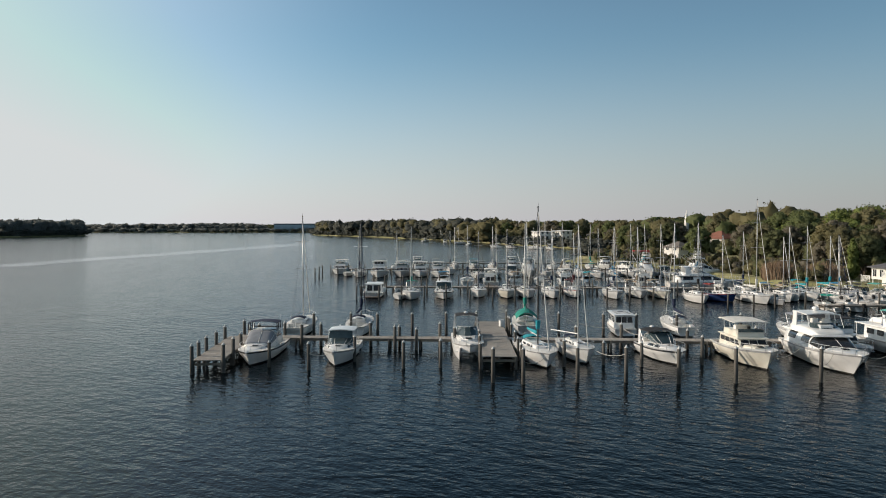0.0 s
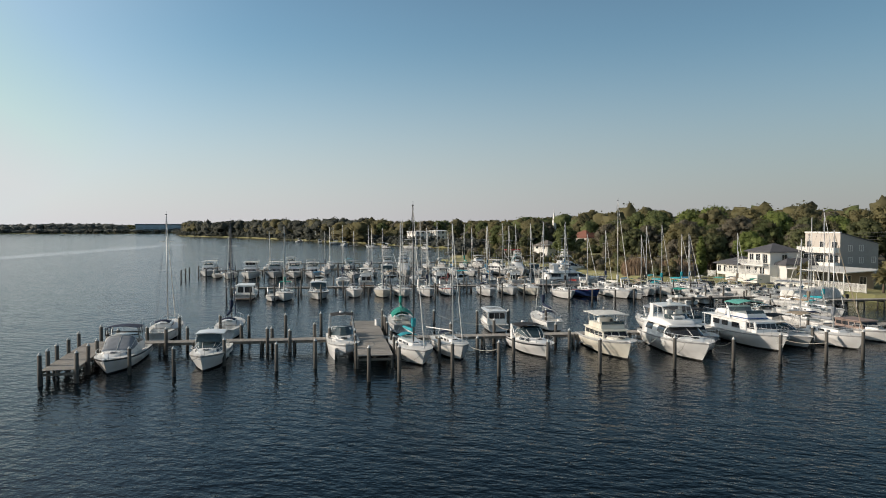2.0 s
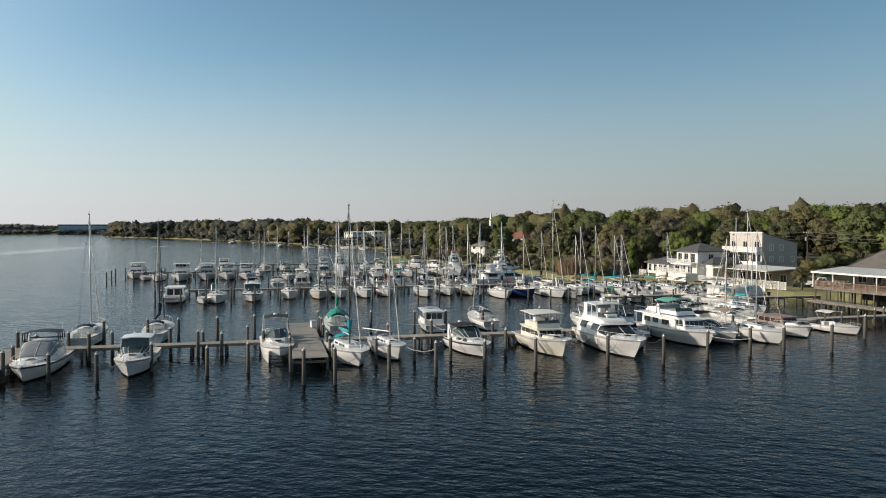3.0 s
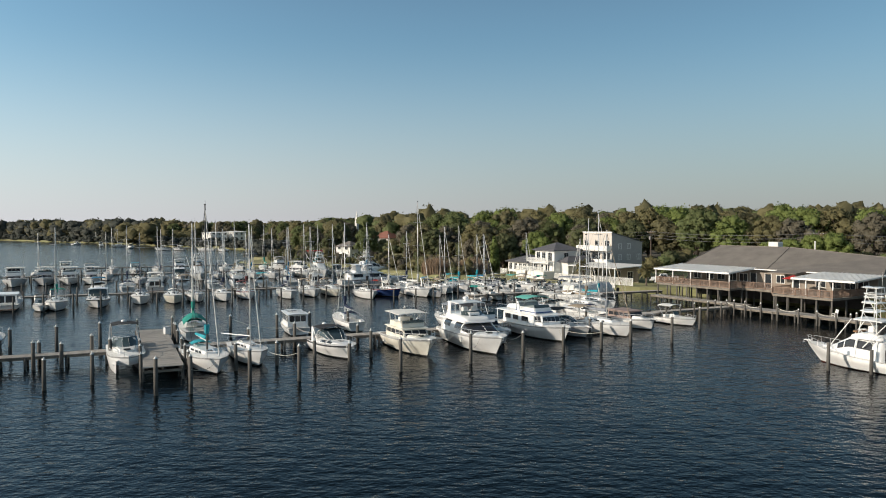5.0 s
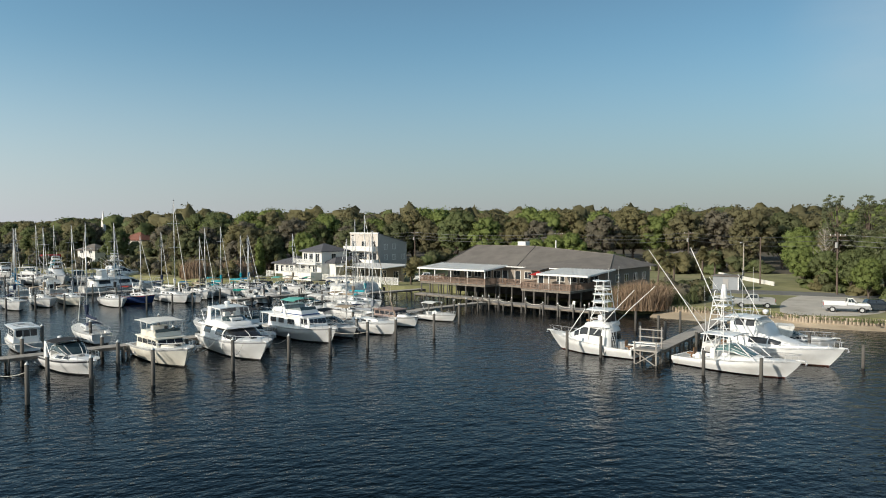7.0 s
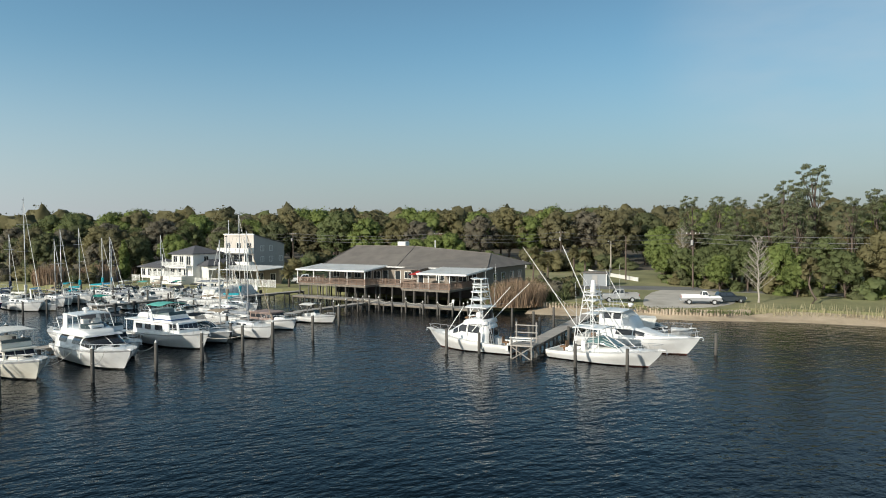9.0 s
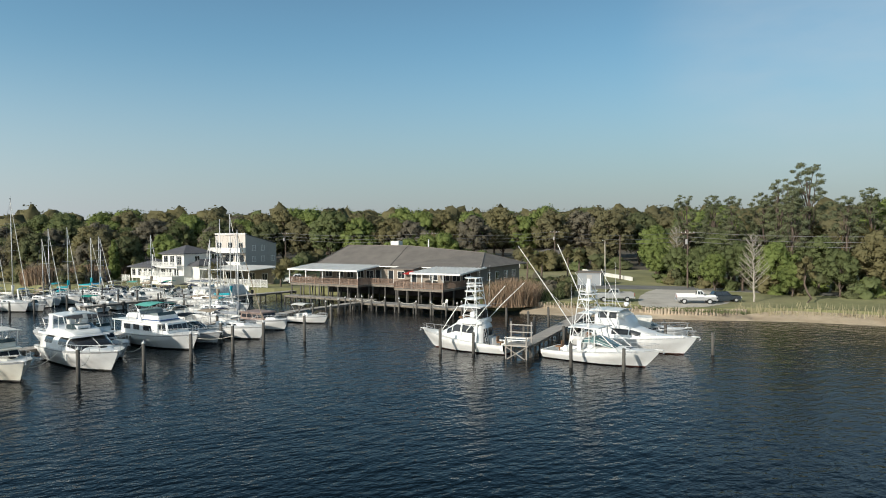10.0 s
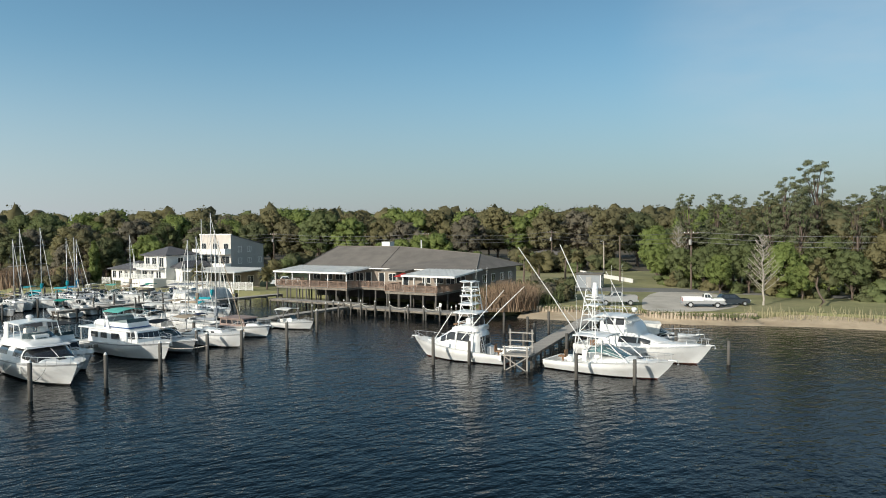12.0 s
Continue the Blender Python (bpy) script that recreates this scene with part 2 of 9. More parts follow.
CONC = mat("concrete", (0.5, 0.48, 0.44), 0.9, scale=0.4, var=0.12, bump=0.2, dirt=(0.33, 0.3, 0.26), dirt_amount=0.4, dirt_scale=0.2)
ASPH = mat("asphalt", (0.17, 0.168, 0.16), 0.9, scale=0.3, var=0.2, dirt=(0.19, 0.18, 0.16), dirt_amount=0.4, dirt_scale=0.15)
SAND = mat("sand", (0.5, 0.4, 0.28), 0.95, scale=0.4, var=0.15, bump=0.4, bump_scale=3, dirt=(0.3, 0.22, 0.14), dirt_amount=0.6, dirt_scale=0.3)
BARK = mat("bark", (0.13, 0.1, 0.08), 0.95, scale=3, var=0.3, bump=0.7, bump_scale=12)
BARK_PALE = mat("pale_bark", (0.4, 0.36, 0.31), 0.9, scale=2, var=0.2, bump=0.5, bump_scale=12)
REED = mat("dry_reeds", (0.27, 0.19, 0.125), 0.9, scale=0.35, var=0.45, per_island=0.8)
REED_GREEN = mat("green_reeds", (0.1, 0.115, 0.045), 0.9, scale=0.7, var=0.3, per_island=0.8)
GRAVEL = mat("pale_gravel", (0.5, 0.46, 0.4), 0.95, scale=0.3, var=0.15, bump=0.4, bump_scale=4, dirt=(0.22, 0.18, 0.12), dirt_amount=0.5, dirt_scale=0.2)
DUNE = mat("pale_beach_grass", (0.3, 0.265, 0.16), 0.9, scale=0.5, var=0.3, per_island=0.6)
RED = mat("red_paint", (0.45, 0.03, 0.02), 0.5, var=0.1)
CARWHITE = mat("white_car_paint", (0.78, 0.78, 0.77), 0.25, var=0.03, coat=0.8)
CARSILVER = mat("silver_car_paint", (0.42, 0.41, 0.4), 0.3, 0.4, var=0.05, coat=0.8)
CARBLACK = mat("black_car_paint", (0.015, 0.016, 0.018), 0.25, var=0.05, coat=0.8)
LIGHT_RED = mat("red_lens", (0.35, 0.01, 0.01), 0.2)
LIGHT_CLEAR = mat("clear_lens", (0.7, 0.7, 0.68), 0.1, coat=0.5)


def leaf_mat(name, c):
    m = mat(name, c, 0.75, scale=0.3, var=0.28, per_island=0.22, per_object=0.4)
    b = m.node_tree.nodes["Principled BSDF"]
    b.inputs["Specular IOR Level"].default_value = 0.25
    tr = m.node_tree.nodes.new("ShaderNodeBsdfTranslucent")
    mixs = m.node_tree.nodes.new("ShaderNodeMixShader")
    mixs.inputs[0].default_value = 0.46
    l = m.node_tree.links
    src = b.inputs["Base Color"].links[0].from_socket
    l.new(src, tr.inputs["Color"])
    out = m.node_tree.nodes["Material Output"]
    l.new(b.outputs[0], mixs.inputs[1]); l.new(tr.outputs[0], mixs.inputs[2]); l.new(mixs.outputs[0], out.inputs["Surface"])
    return m


# distant and far: greyer leaf tones, the air's haze put into the colour
LEAF = {"bright": leaf_mat("spring_leaves", (0.23, 0.28, 0.09)), "green": leaf_mat("green_leaves", (0.17, 0.2, 0.085)),
        "dark": leaf_mat("oak_leaves", (0.15, 0.165, 0.08)), "olive": leaf_mat("olive_leaves", (0.22, 0.2, 0.1)),
        "brown": leaf_mat("budding_brown_twigs", (0.2, 0.185, 0.1)), "grey": leaf_mat("bare_grey_twigs", (0.21, 0.19, 0.14)),
        "rust": leaf_mat("rust_leaves", (0.22, 0.185, 0.07)), "pine": leaf_mat("pine_needles", (0.21, 0.23, 0.13)), "distant": leaf_mat("haze_greyed_leaves", (0.2, 0.215, 0.2)), "far": leaf_mat("hazy_far_leaves", (0.11, 0.118, 0.1))}


def water_mat():
    m = bpy.data.materials.new("river_water")
    m.use_nodes = True
    n, l = m.node_tree.nodes, m.node_tree.links
    b = n["Principled BSDF"]
    b.inputs["Base Color"].default_value = (0.0022, 0.0052, 0.0078, 1)
    b.inputs["Roughness"].default_value = 0.09
    b.inputs["IOR"].default_value = 1.33
    b.inputs["Specular IOR Level"].default_value = 0.215
    tc = n.new("ShaderNodeTexCoord")
    height = None
    for sx, sy, rot, sc, amp, det in ((1.0, 0.62, -34, 0.75, 1.0, 2.5), (1.0, 0.8, -16, 2.3, 0.34, 2.5), (1, 0.7, -60, 0.12, 1.2, 2.0)):
        mp = n.new("ShaderNodeMapping")
        mp.vector_type = "TEXTURE"
        mp.inputs["Scale"].default_value = (sx, sy, 1)
        mp.inputs["Rotation"].default_value = (0, 0, radians(rot))
        l.new(tc.outputs["Object"], mp.inputs["Vector"])
        t = n.new("ShaderNodeTexNoise")
        t.inputs["Scale"].default_value, t.inputs["Detail"].default_value = sc, det
        l.new(mp.outputs[0], t.inputs["Vector"])
        ma = n.new("ShaderNodeMath"); ma.operation = "MULTIPLY_ADD"
        l.new(t.outputs["Fac"], ma.inputs[0]); ma.inputs[1].default_value = amp
        if height is not None:
            l.new(height, ma.inputs[2])
        else:
            ma.inputs[2].default_value = 0.0
        height = ma.outputs[0]
    bp = n.new("ShaderNodeBump")
    bp.inputs["Strength"].default_value, bp.inputs["Distance"].default_value = 1.0, 0.115
    l.new(height, bp.inputs["Height"]); l.new(bp.outputs[0], b.inputs["Normal"])
    return m


WATER = water_mat()


def ground_mat():
    m = mat("grass_and_earth", (0.225, 0.22, 0.1), 0.95, scale=0.15, var=0.3, bump=0.5, bump_scale=2.5, dirt=(0.36, 0.31, 0.17), dirt_amount=0.75, dirt_scale=0.06)
    return m


GRASS = ground_mat()

# ---- mesh helpers ----
def obj_from(name, bm, material, smooth=False):
    me = bpy.data.meshes.new(name)
    bmesh.ops.recalc_face_normals(bm, faces=bm.faces)
    bm.to_mesh(me)
    bm.free()
    if smooth:
        me.polygons.foreach_set("use_smooth", [True] * len(me.polygons))
    me.materials.append(material)
    return new(name, me)


def part(name, bm, material, parent, label="", smooth=False):
    ob = obj_from(name, bm, material, smooth)
    ob.parent = parent
    if label:
        ob["label"] = label
    return ob


def thing(name, x, y, z=0.0, turn=0.0, label="", category="", group="", kind=""):
    ob = new(name)
    ob.empty_display_size = 0.3
    ob.matrix_basis = pose(x, y, z, 0, 0, turn)
    return tagged(ob, label, category, group, kind)


def box(bm, x0, x1, y0, y1, z0, z1, bev=0.0):
    m = Matrix.Translation(((x0 + x1) / 2, (y0 + y1) / 2, (z0 + z1) / 2)) @ Matrix.Diagonal((abs(x1 - x0), abs(y1 - y0), abs(z1 - z0), 1))
    r = bmesh.ops.create_cube(bm, size=1.0, matrix=m)
    if bev:
        es = list({e for v in r["verts"] for e in v.link_edges})
        bmesh.ops.bevel(bm, geom=es, offset=bev, segments=1, affect="EDGES")
    return bm


def tube(bm, pts, r, n=5, r2=None):
    """A round bar along points, tapering from r to r2."""
    pts = [Vector(p) for p in pts]
    r2 = r if r2 is None else r2
    rings = []
    for i, p in enumerate(pts):
        d = (pts[min(i + 1, len(pts) - 1)] - pts[max(i - 1, 0)]).normalized()
        a = d.orthogonal().normalized() if abs(d.z) > 0.95 else d.cross(Vector((0, 0, 1))).normalized()
        b = d.cross(a)
        rr = r + (r2 - r) * i / max(1, len(pts) - 1)
        rings.append([bm.verts.new(p + (a * math.cos(2 * math.pi * k / n) + b * math.sin(2 * math.pi * k / n)) * rr) for k in range(n)])
    for u, v in zip(rings, rings[1:]):
        for k in range(n):
            bm.faces.new((u[k], u[(k + 1) % n], v[(k + 1) % n], v[k]))
    bm.faces.new(rings[0][::-1]); bm.faces.new(rings[-1])
    return bm


def quad_at(q, u, v):
    a, b, c, d = (Vector(p) for p in q)
    return (a * (1 - u) + b * u) * (1 - v) + (d * (1 - u) + c * u) * v


def slab(bm, pts, t):
    """A thin plate over a flat outline, t thick along its normal, centred."""
    pts = [Vector(p) for p in pts]
    nrm = (pts[1] - pts[0]).cross(pts[-1] - pts[0]).normalized() * t / 2
    a = [bm.verts.new(p + nrm) for p in pts]
    b = [bm.verts.new(p - nrm) for p in pts]
    bm.faces.new(a); bm.faces.new(b[::-1])
    k = len(pts)
    for i in range(k):
        bm.faces.new((a[i], b[i], b[(i + 1) % k], a[(i + 1) % k]))
    return bm


def panel(bm, q, u0, u1, v0, v1, t=0.05):
    return slab(bm, [quad_at(q, u0, v0), quad_at(q, u1, v0), quad_at(q, u1, v1), quad_at(q, u0, v1)], t)


def house_shape(bm, x0, x1, w0, w1, z0, z1, rf=0.3, rb=0.1, tum=0.12, bev=0.07):
    """A cabin block: x0 back to x1 front, half-widths w0 back, w1 front, leaning in by tum, front raked by rf. Returns its side quads."""
    t0, t1 = w0 - tum, max(w1 - tum, 0.1)
    base = [(x0, -w0, z0), (x1, -w1, z0), (x1, w1, z0), (x0, w0, z0)]
    top = [(x0 + rb, -t0, z1), (x1 - rf, -t1, z1), (x1 - rf, t1, z1), (x0 + rb, t0, z1)]
    vs = [bm.verts.new(p) for p in base + top]
    fs = [(3, 2, 1, 0), (4, 5, 6, 7), (0, 1, 5, 4), (1, 2, 6, 5), (2, 3, 7, 6), (3, 0, 4, 7)]
    faces = [bm.faces.new([vs[i] for i in f]) for f in fs]
    if bev:
        es = list({e for f in faces for e in f.edges})
        bmesh.ops.bevel(bm, geom=es, offset=bev, segments=2, affect="EDGES")
    return {"R": (base[0], base[1], top[1], top[0]), "F": (base[1], base[2], top[2], top[1]),
            "L": (base[2], base[3], top[3], top[2]), "B": (base[3], base[0], top[0], top[3])}


def canopy(bm, x0, x1, w, z, rise=0.15, droop=0.0, t=0.04, nx=4, ny=6):
    """A cloth or moulded top, crowned across."""
    top = []
    for i in range(nx + 1):
        row = []
        for j in range(ny + 1):
            u, v = i / nx, j / ny * 2 - 1
            row.append(Vector((x0 + (x1 - x0) * u, w * v, z + rise * (1 - v * v) - droop * (2 * u - 1) ** 2 - 0.03 * math.cos(u * 9.4))))
        top.append(row)
    a = [[bm.verts.new(p) for p in row] for row in top]
    b = [[bm.verts.new(p - Vector((0, 0, t))) for p in row] for row in top]
    for i in range(nx):
        for j in range(ny):
            bm.faces.new((a[i][j], a[i + 1][j], a[i + 1][j + 1], a[i][j + 1]))
            bm.faces.new((b[i][j], b[i][j + 1], b[i + 1][j + 1], b[i + 1][j]))
    for i in range(nx):
        bm.faces.new((a[i][0], b[i][0], b[i + 1][0], a[i + 1][0])); bm.faces.new((a[i][ny], a[i + 1][ny], b[i + 1][ny], b[i][ny]))
    for j in range(ny):
        bm.faces.new((a[0][j], a[0][j + 1], b[0][j + 1], b[0][j])); bm.faces.new((a[nx][j], b[nx][j], b[nx][j + 1], a[nx][j + 1]))
    return bm


B = bmesh.new

# ---- boats ----
class Hull:
    """The form of a hull: bow at +x, the waterline at z = 0, the middle of the deck at x = 0."""
    def __init__(self, L, W, bow, stern, tw=0.88, fine=2.4, rake=1.0, full=0.5, flare=0.45):
        self.L, self.W, self.bow, self.stern, self.tw, self.fine, self.rake, self.full, self.flare = L, W, bow, stern, tw, fine, rake, full, flare

    def half(self, s):
        if s < self.full:
            k = s / self.full
            return self.W / 2 * (self.tw + (1 - self.tw) * math.sin(k * math.pi / 2))
        k = min(1.0, (s - self.full) / (1 - self.full))
        return self.W / 2 * max(1 - k ** self.fine, 0.0) + 0.015

    def sheer(self, s):
        return self.stern + (self.bow - self.stern) * s ** 1.7

    def point(self, s, v, side):
        """v: 0 keel, 1 sheer."""
        sh = self.sheer(s)
        z = -0.45 + v * (sh + 0.45)
        grow = 0.55 + 0.45 * min(1.0, v * 1.25) if s < 0.5 else (0.55 + 0.45 * min(1, v * 1.25)) * (1 - self.flare * (2 * s - 1) ** 2 * max(0.0, 1 - v) ** 0.8)
        if v <= 0:
            grow = 0.05
        x = -self.L / 2 + s * (self.L - self.rake * max(0.0, 1 - v) ** 1.2)
        return Vector((x, side * self.half(s) * grow, z))

    def deck(self, s, k=1.0, dz=0.0):
        return Vector((-self.L / 2 + s * self.L, self.half(s) * k, self.sheer(s) + dz))

    def s_at(self, x):
        return (x + self.L / 2) / self.L


def hull_band(h, v0f, v1f, n=16, transom=True, out=0.0, steps=1):
    bm = B()
    ss = [(i / n) ** 0.85 for i in range(n + 1)]
    for side in (1, -1):
        rows = []
        for s in ss:
            a, b = v0f(s), v1f(s)
            rows.append([bm.verts.new(h.point(s, a + (b - a) * k / steps, side) + Vector((0, side * out, 0))) for k in range(steps + 1)])
        for u, w in zip(rows, rows[1:]):
            for k in range(steps):
                bm.faces.new((u[k], w[k], w[k + 1], u[k + 1]))
        if transom:
            if side == 1:
                first = rows[0]
            else:
                for k in range(steps):
                    bm.faces.new((first[k], first[k + 1], rows[0][k + 1], rows[0][k]))
    return bm


def transom_bm(h, boot):
    bm = B()
    v0 = (boot + 0.45) / (h.sheer(0) + 0.45)
    r = [bm.verts.new(h.point(0, v0 + (1 - v0) * k / 3, 1)) for k in range(4)]
    l_ = [bm.verts.new(h.point(0, v0 + (1 - v0) * k / 3, -1)) for k in range(4)]
    for k in range(3):
        bm.faces.new((r[k], r[k + 1], l_[k + 1], l_[k]))
    return bm


def v_of(h, z):
    return lambda s: (z + 0.45) / (h.sheer(s) + 0.45)


def hull_parts(t, h, paint=None, stripe=None, bottom=None, cockpit=0.45, deckmat=None, boot=0.14, sole=0.45, band=0.1, coam=0.22):
    """Bottom, topsides, rub rail, foredeck and an open cockpit."""
    paint, stripe, bottom, deckmat = paint or GEL, stripe or RUB_GREY, bottom or BOTTOM, deckmat or DECKW
    part("bottom", hull_band(h, lambda s: 0.0, v_of(h, boot)), bottom, t, "dark bottom paint at the waterline")
    part("hull", hull_band(h, v_of(h, boot), lambda s: 1.0, n=22, steps=5, transom=False), paint, t, smooth=True)
    part("transom", transom_bm(h, boot), paint, t)
    part("rub_rail", hull_band(h, lambda s: 1.0 - band / (h.sheer(s) + 0.45), lambda s: 1.0, out=0.03), stripe, t)
    bm = B()
    n = 10
    rows = []
    for i in range(n + 1):
        s = cockpit + (1 - cockpit) * i / n
        rows.append([bm.verts.new(Vector((h.deck(s).x, h.half(s) * k, h.sheer(s) + 0.02 + 0.1 * min(1, 4 * (1 - s)) * (1 - k * k)))) for k in (-1, -0.5, 0, 0.5, 1)])
    for u, w in zip(rows, rows[1:]):
        for k in range(4):
            bm.faces.new((u[k], w[k], w[k + 1], u[k + 1]))
    part("foredeck", bm, deckmat, t)
    if cockpit > 0.02:
        bm = B()
        m = 5
        for side in (1, -1):
            rows = []
            for i in range(m + 1):
                s = cockpit * i / m
                p = h.deck(s)
                o, q = p.y, max(p.y - coam, 0.1)
                rows.append([bm.verts.new((p.x, side * yy, zz)) for yy, zz in ((o, p.z + 0.02), (q, p.z + 0.02), (q, sole))])
            for u, w in zip(rows, rows[1:]):
                for k in range(2):
                    bm.faces.new((u[k], w[k], w[k + 1], u[k + 1]))
        x0, x1, y0 = -h.L / 2, h.deck(cockpit).x, h.half(0.0)
        box(bm, x0, x0 + 0.25, -y0, y0, sole, h.sheer(0) + 0.02)
        slab(bm, [(x0, -h.half(0) + coam, sole), (x1, -h.half(cockpit) + coam, sole), (x1, h.half(cockpit) - coam, sole), (x0, h.half(0) - coam, sole)], 0.03)
        slab(bm, [(x1, -h.half(cockpit), sole), (x1, h.half(cockpit), sole), (x1, h.half(cockpit), h.sheer(cockpit) + 0.02), (x1, -h.half(cockpit), h.sheer(cockpit) + 0.02)], 0.03)
        part("cockpit", bm, deckmat, t)


def bow_rail(t, h, s0=0.5, high=0.55, r=0.022, posts=5, material=None):
    bm = B()
    for side in (1, -1):
        pts = []
        for i in range(9):
            s = s0 + (0.985 - s0) * i / 8
            p = h.deck(s, 0.9)
            pts.append((p.x + 0.1 * (i / 8) ** 2, side * max(p.y, 0.0), p.z + high * min(1.0, 0.25 + i / 2.5)))
        tube(bm, pts, r)
        for i in range(1, posts + 1):
            s = s0 + (0.97 - s0) * i / posts
            p = h.deck(s, 0.92)
            tube(bm, [(p.x, side * p.y, p.z), (p.x + 0.03, side * p.y * 0.97, p.z + high)], r * 0.8, 4)
    part("bow_rail", bm, material or STEEL, t, "polished tubular bow rail")


def windows_on(t, q, spans, v0, v1, material=None, name="window", tk=0.05):
    for u0, u1 in spans:
        part(name, panel(B(), q, u0, u1, v0, v1, tk), material or SMOKED, t)


def legs(t, pts, r=0.03, material=None, name="support"):
    for a, b in pts:
        part(name, tube(B(), [a, b], r), material or STEEL, t)


def bimini(t, x0, x1, w, z, zb, cloth, rise=0.15):
    part("bimini_top", canopy(B(), x0, x1, w, z, rise), CANVAS[cloth], t, cloth + " canvas bimini top")
    xm = (x0 + x1) / 2
    for side in (1, -1):
        for xa in (x0 + 0.1, x1 - 0.1):
            part("bimini_frame", tube(B(), [(xm, side * w, zb), (xa, side * w * 0.98, z)], 0.025, 4), STEEL, t)


def radar_arch(t, x, w, z0, z1, lean=-0.5, material=None):
    bm = B()
    for side in (1, -1):
        slab(bm, [(x - 0.25, side * w, z0), (x + 0.25, side * w, z0), (x + lean + 0.18, side * w * 0.86, z1), (x + lean - 0.18, side * w * 0.86, z1)], 0.09)
    box(bm, x + lean - 0.22, x + lean + 0.22, -w * 0.88, w * 0.88, z1 - 0.1, z1 + 0.06, 0.03)
    part("radar_arch", bm, material or GEL, t, "white moulded radar arch")


def dome(t, x, y, z, r=0.25, name="radar_dome"):
    bm = B()
    bmesh.ops.create_uvsphere(bm, u_segments=10, v_segments=6, radius=r, matrix=Matrix.Translation((x, y, z)) @ Matrix.Diagonal((1, 1, 0.6, 1)))
    tube(bm, [(x, y, z - r * 0.9), (x, y, z)], r * 0.5, 8)
    part(name, bm, GEL, t, smooth=True)


def antenna(t, x, y, z, high=2.5, lean=0.15):
    part("antenna", tube(B(), [(x, y, z), (x - lean, y, z + high)], 0.018, 4, 0.008), WHITE_TUBE, t)


def fenders(t, h, xs, side=-1):
    for x in xs:
        s = h.s_at(x)
        y = side * (h.half(s) + 0.1)
        z = h.sheer(s)
        bm = B()
        tube(bm, [(x, y, z - 0.75), (x, y, z - 0.65), (x, y, z - 0.3), (x, y, z - 0.2)], 0.09, 6)
        part("fender", bm, CANVAS["white"], t)


def windscreen(t, x0, x1, w, z0, z1, wt=0.8, name="windscreen", material=None):
    """A wrapped raked windscreen: foot at x1 in front, top swept back to x0."""
    bm = B()
    foot, top = [], []
    for k in (-1, -0.7, -0.25, 0.25, 0.7, 1):
        cx = math.cos(k * 1.25)
        foot.append(Vector((x1 - (1 - cx) * (x1 - x0) * 1.6, w * k, z0)))
        top.append(Vector((x0 - (1 - cx) * (x1 - x0) * 0.9, w * k * wt, z1)))
    for i in range(5):
        slab(bm, [foot[i], foot[i + 1], top[i + 1], top[i]], 0.04)
    ob = part(name, bm, material or GLASS_BLUE, t, "raked wrapped windscreen")
    bm = B()
    tube(bm, top, 0.03, 4)
    for a, b in zip(foot, top):
        tube(bm, [a, b], 0.022, 4)
    part("windscreen_frame", bm, STEEL, ob)


class Loft:
    """A rounded moulding along x: stations (x, half-width, foot, crown) from aft to fore."""
    def __init__(self, stations, p=0.5, tum=0.1):
        self.st, self.p, self.tum = np.array(stations, float), p, tum

    def at(self, x, a, out=0.0):
        w, z0, z1 = (float(np.interp(x, self.st[:, 0], self.st[:, i])) for i in (1, 2, 3))
        c, sn = math.cos(a), abs(math.sin(a))
        k = sn ** self.p
        return Vector((x, (math.copysign(abs(c) ** self.p, c) * (1 - self.tum * k)) * (w + out), z0 + (z1 - z0 + out) * k))

    def grid(self, bm, x0, x1, a0, a1, nx, na, out=0.0):
        cuts = sorted({round(x0 + (x1 - x0) * i / nx, 4) for i in range(nx + 1)} | {round(float(v), 4) for v in self.st[:, 0] if x0 < v < x1})
        rows = [[bm.verts.new(self.at(x, a0 + (a1 - a0) * j / na, out)) for j in range(na + 1)] for x in cuts]
        for u, v in zip(rows, rows[1:]):
            for k in range(na):
                bm.faces.new((u[k], v[k], v[k + 1], u[k + 1]))
        return rows

    def skin(self, aft=True, nx=10, na=14):
        bm = B()
        rows = self.grid(bm, self.st[0, 0], self.st[-1, 0], 0.0, math.pi, nx, na)
        bm.faces.new(rows[-1])
        if aft:
            bm.faces.new(rows[0][::-1])
        return bm

    def patch(self, x0, x1, a0, a1, out=0.02, nx=5, na=5):
        """A thin pane that follows the moulding."""
        bm = B()
        o, i = self.grid(bm, x0, x1, a0, a1, nx, na, out), self.grid(bm, x0, x1, a0, a1, nx, na, -0.02)
        loop = lambda r: r[0] + [q[-1] for q in r[1:]] + r[-1][-2::-1] + [q[0] for q in r[-2:0:-1]]
        lo, li = loop(o), loop(i)
        for k in range(len(lo)):
            bm.faces.new((lo[k], li[k], li[(k + 1) % len(lo)], lo[(k + 1) % len(lo)]))
        return bm


def side_panes(t, lf, spans, h0, h1, name, material=None, out=0.02):
    """Panes on both sides of a loft between two shares of its height."""
    a0, a1 = math.asin(h0 ** (1 / lf.p)), math.asin(h1 ** (1 / lf.p))
    for x0, x1 in spans:
        for b0, b1 in ((a0, a1), (math.pi - a1, math.pi - a0)):
            part(name, lf.patch(x0, x1, b0, b1, out, 4, 3), material or SMOKED, t, smooth=False)


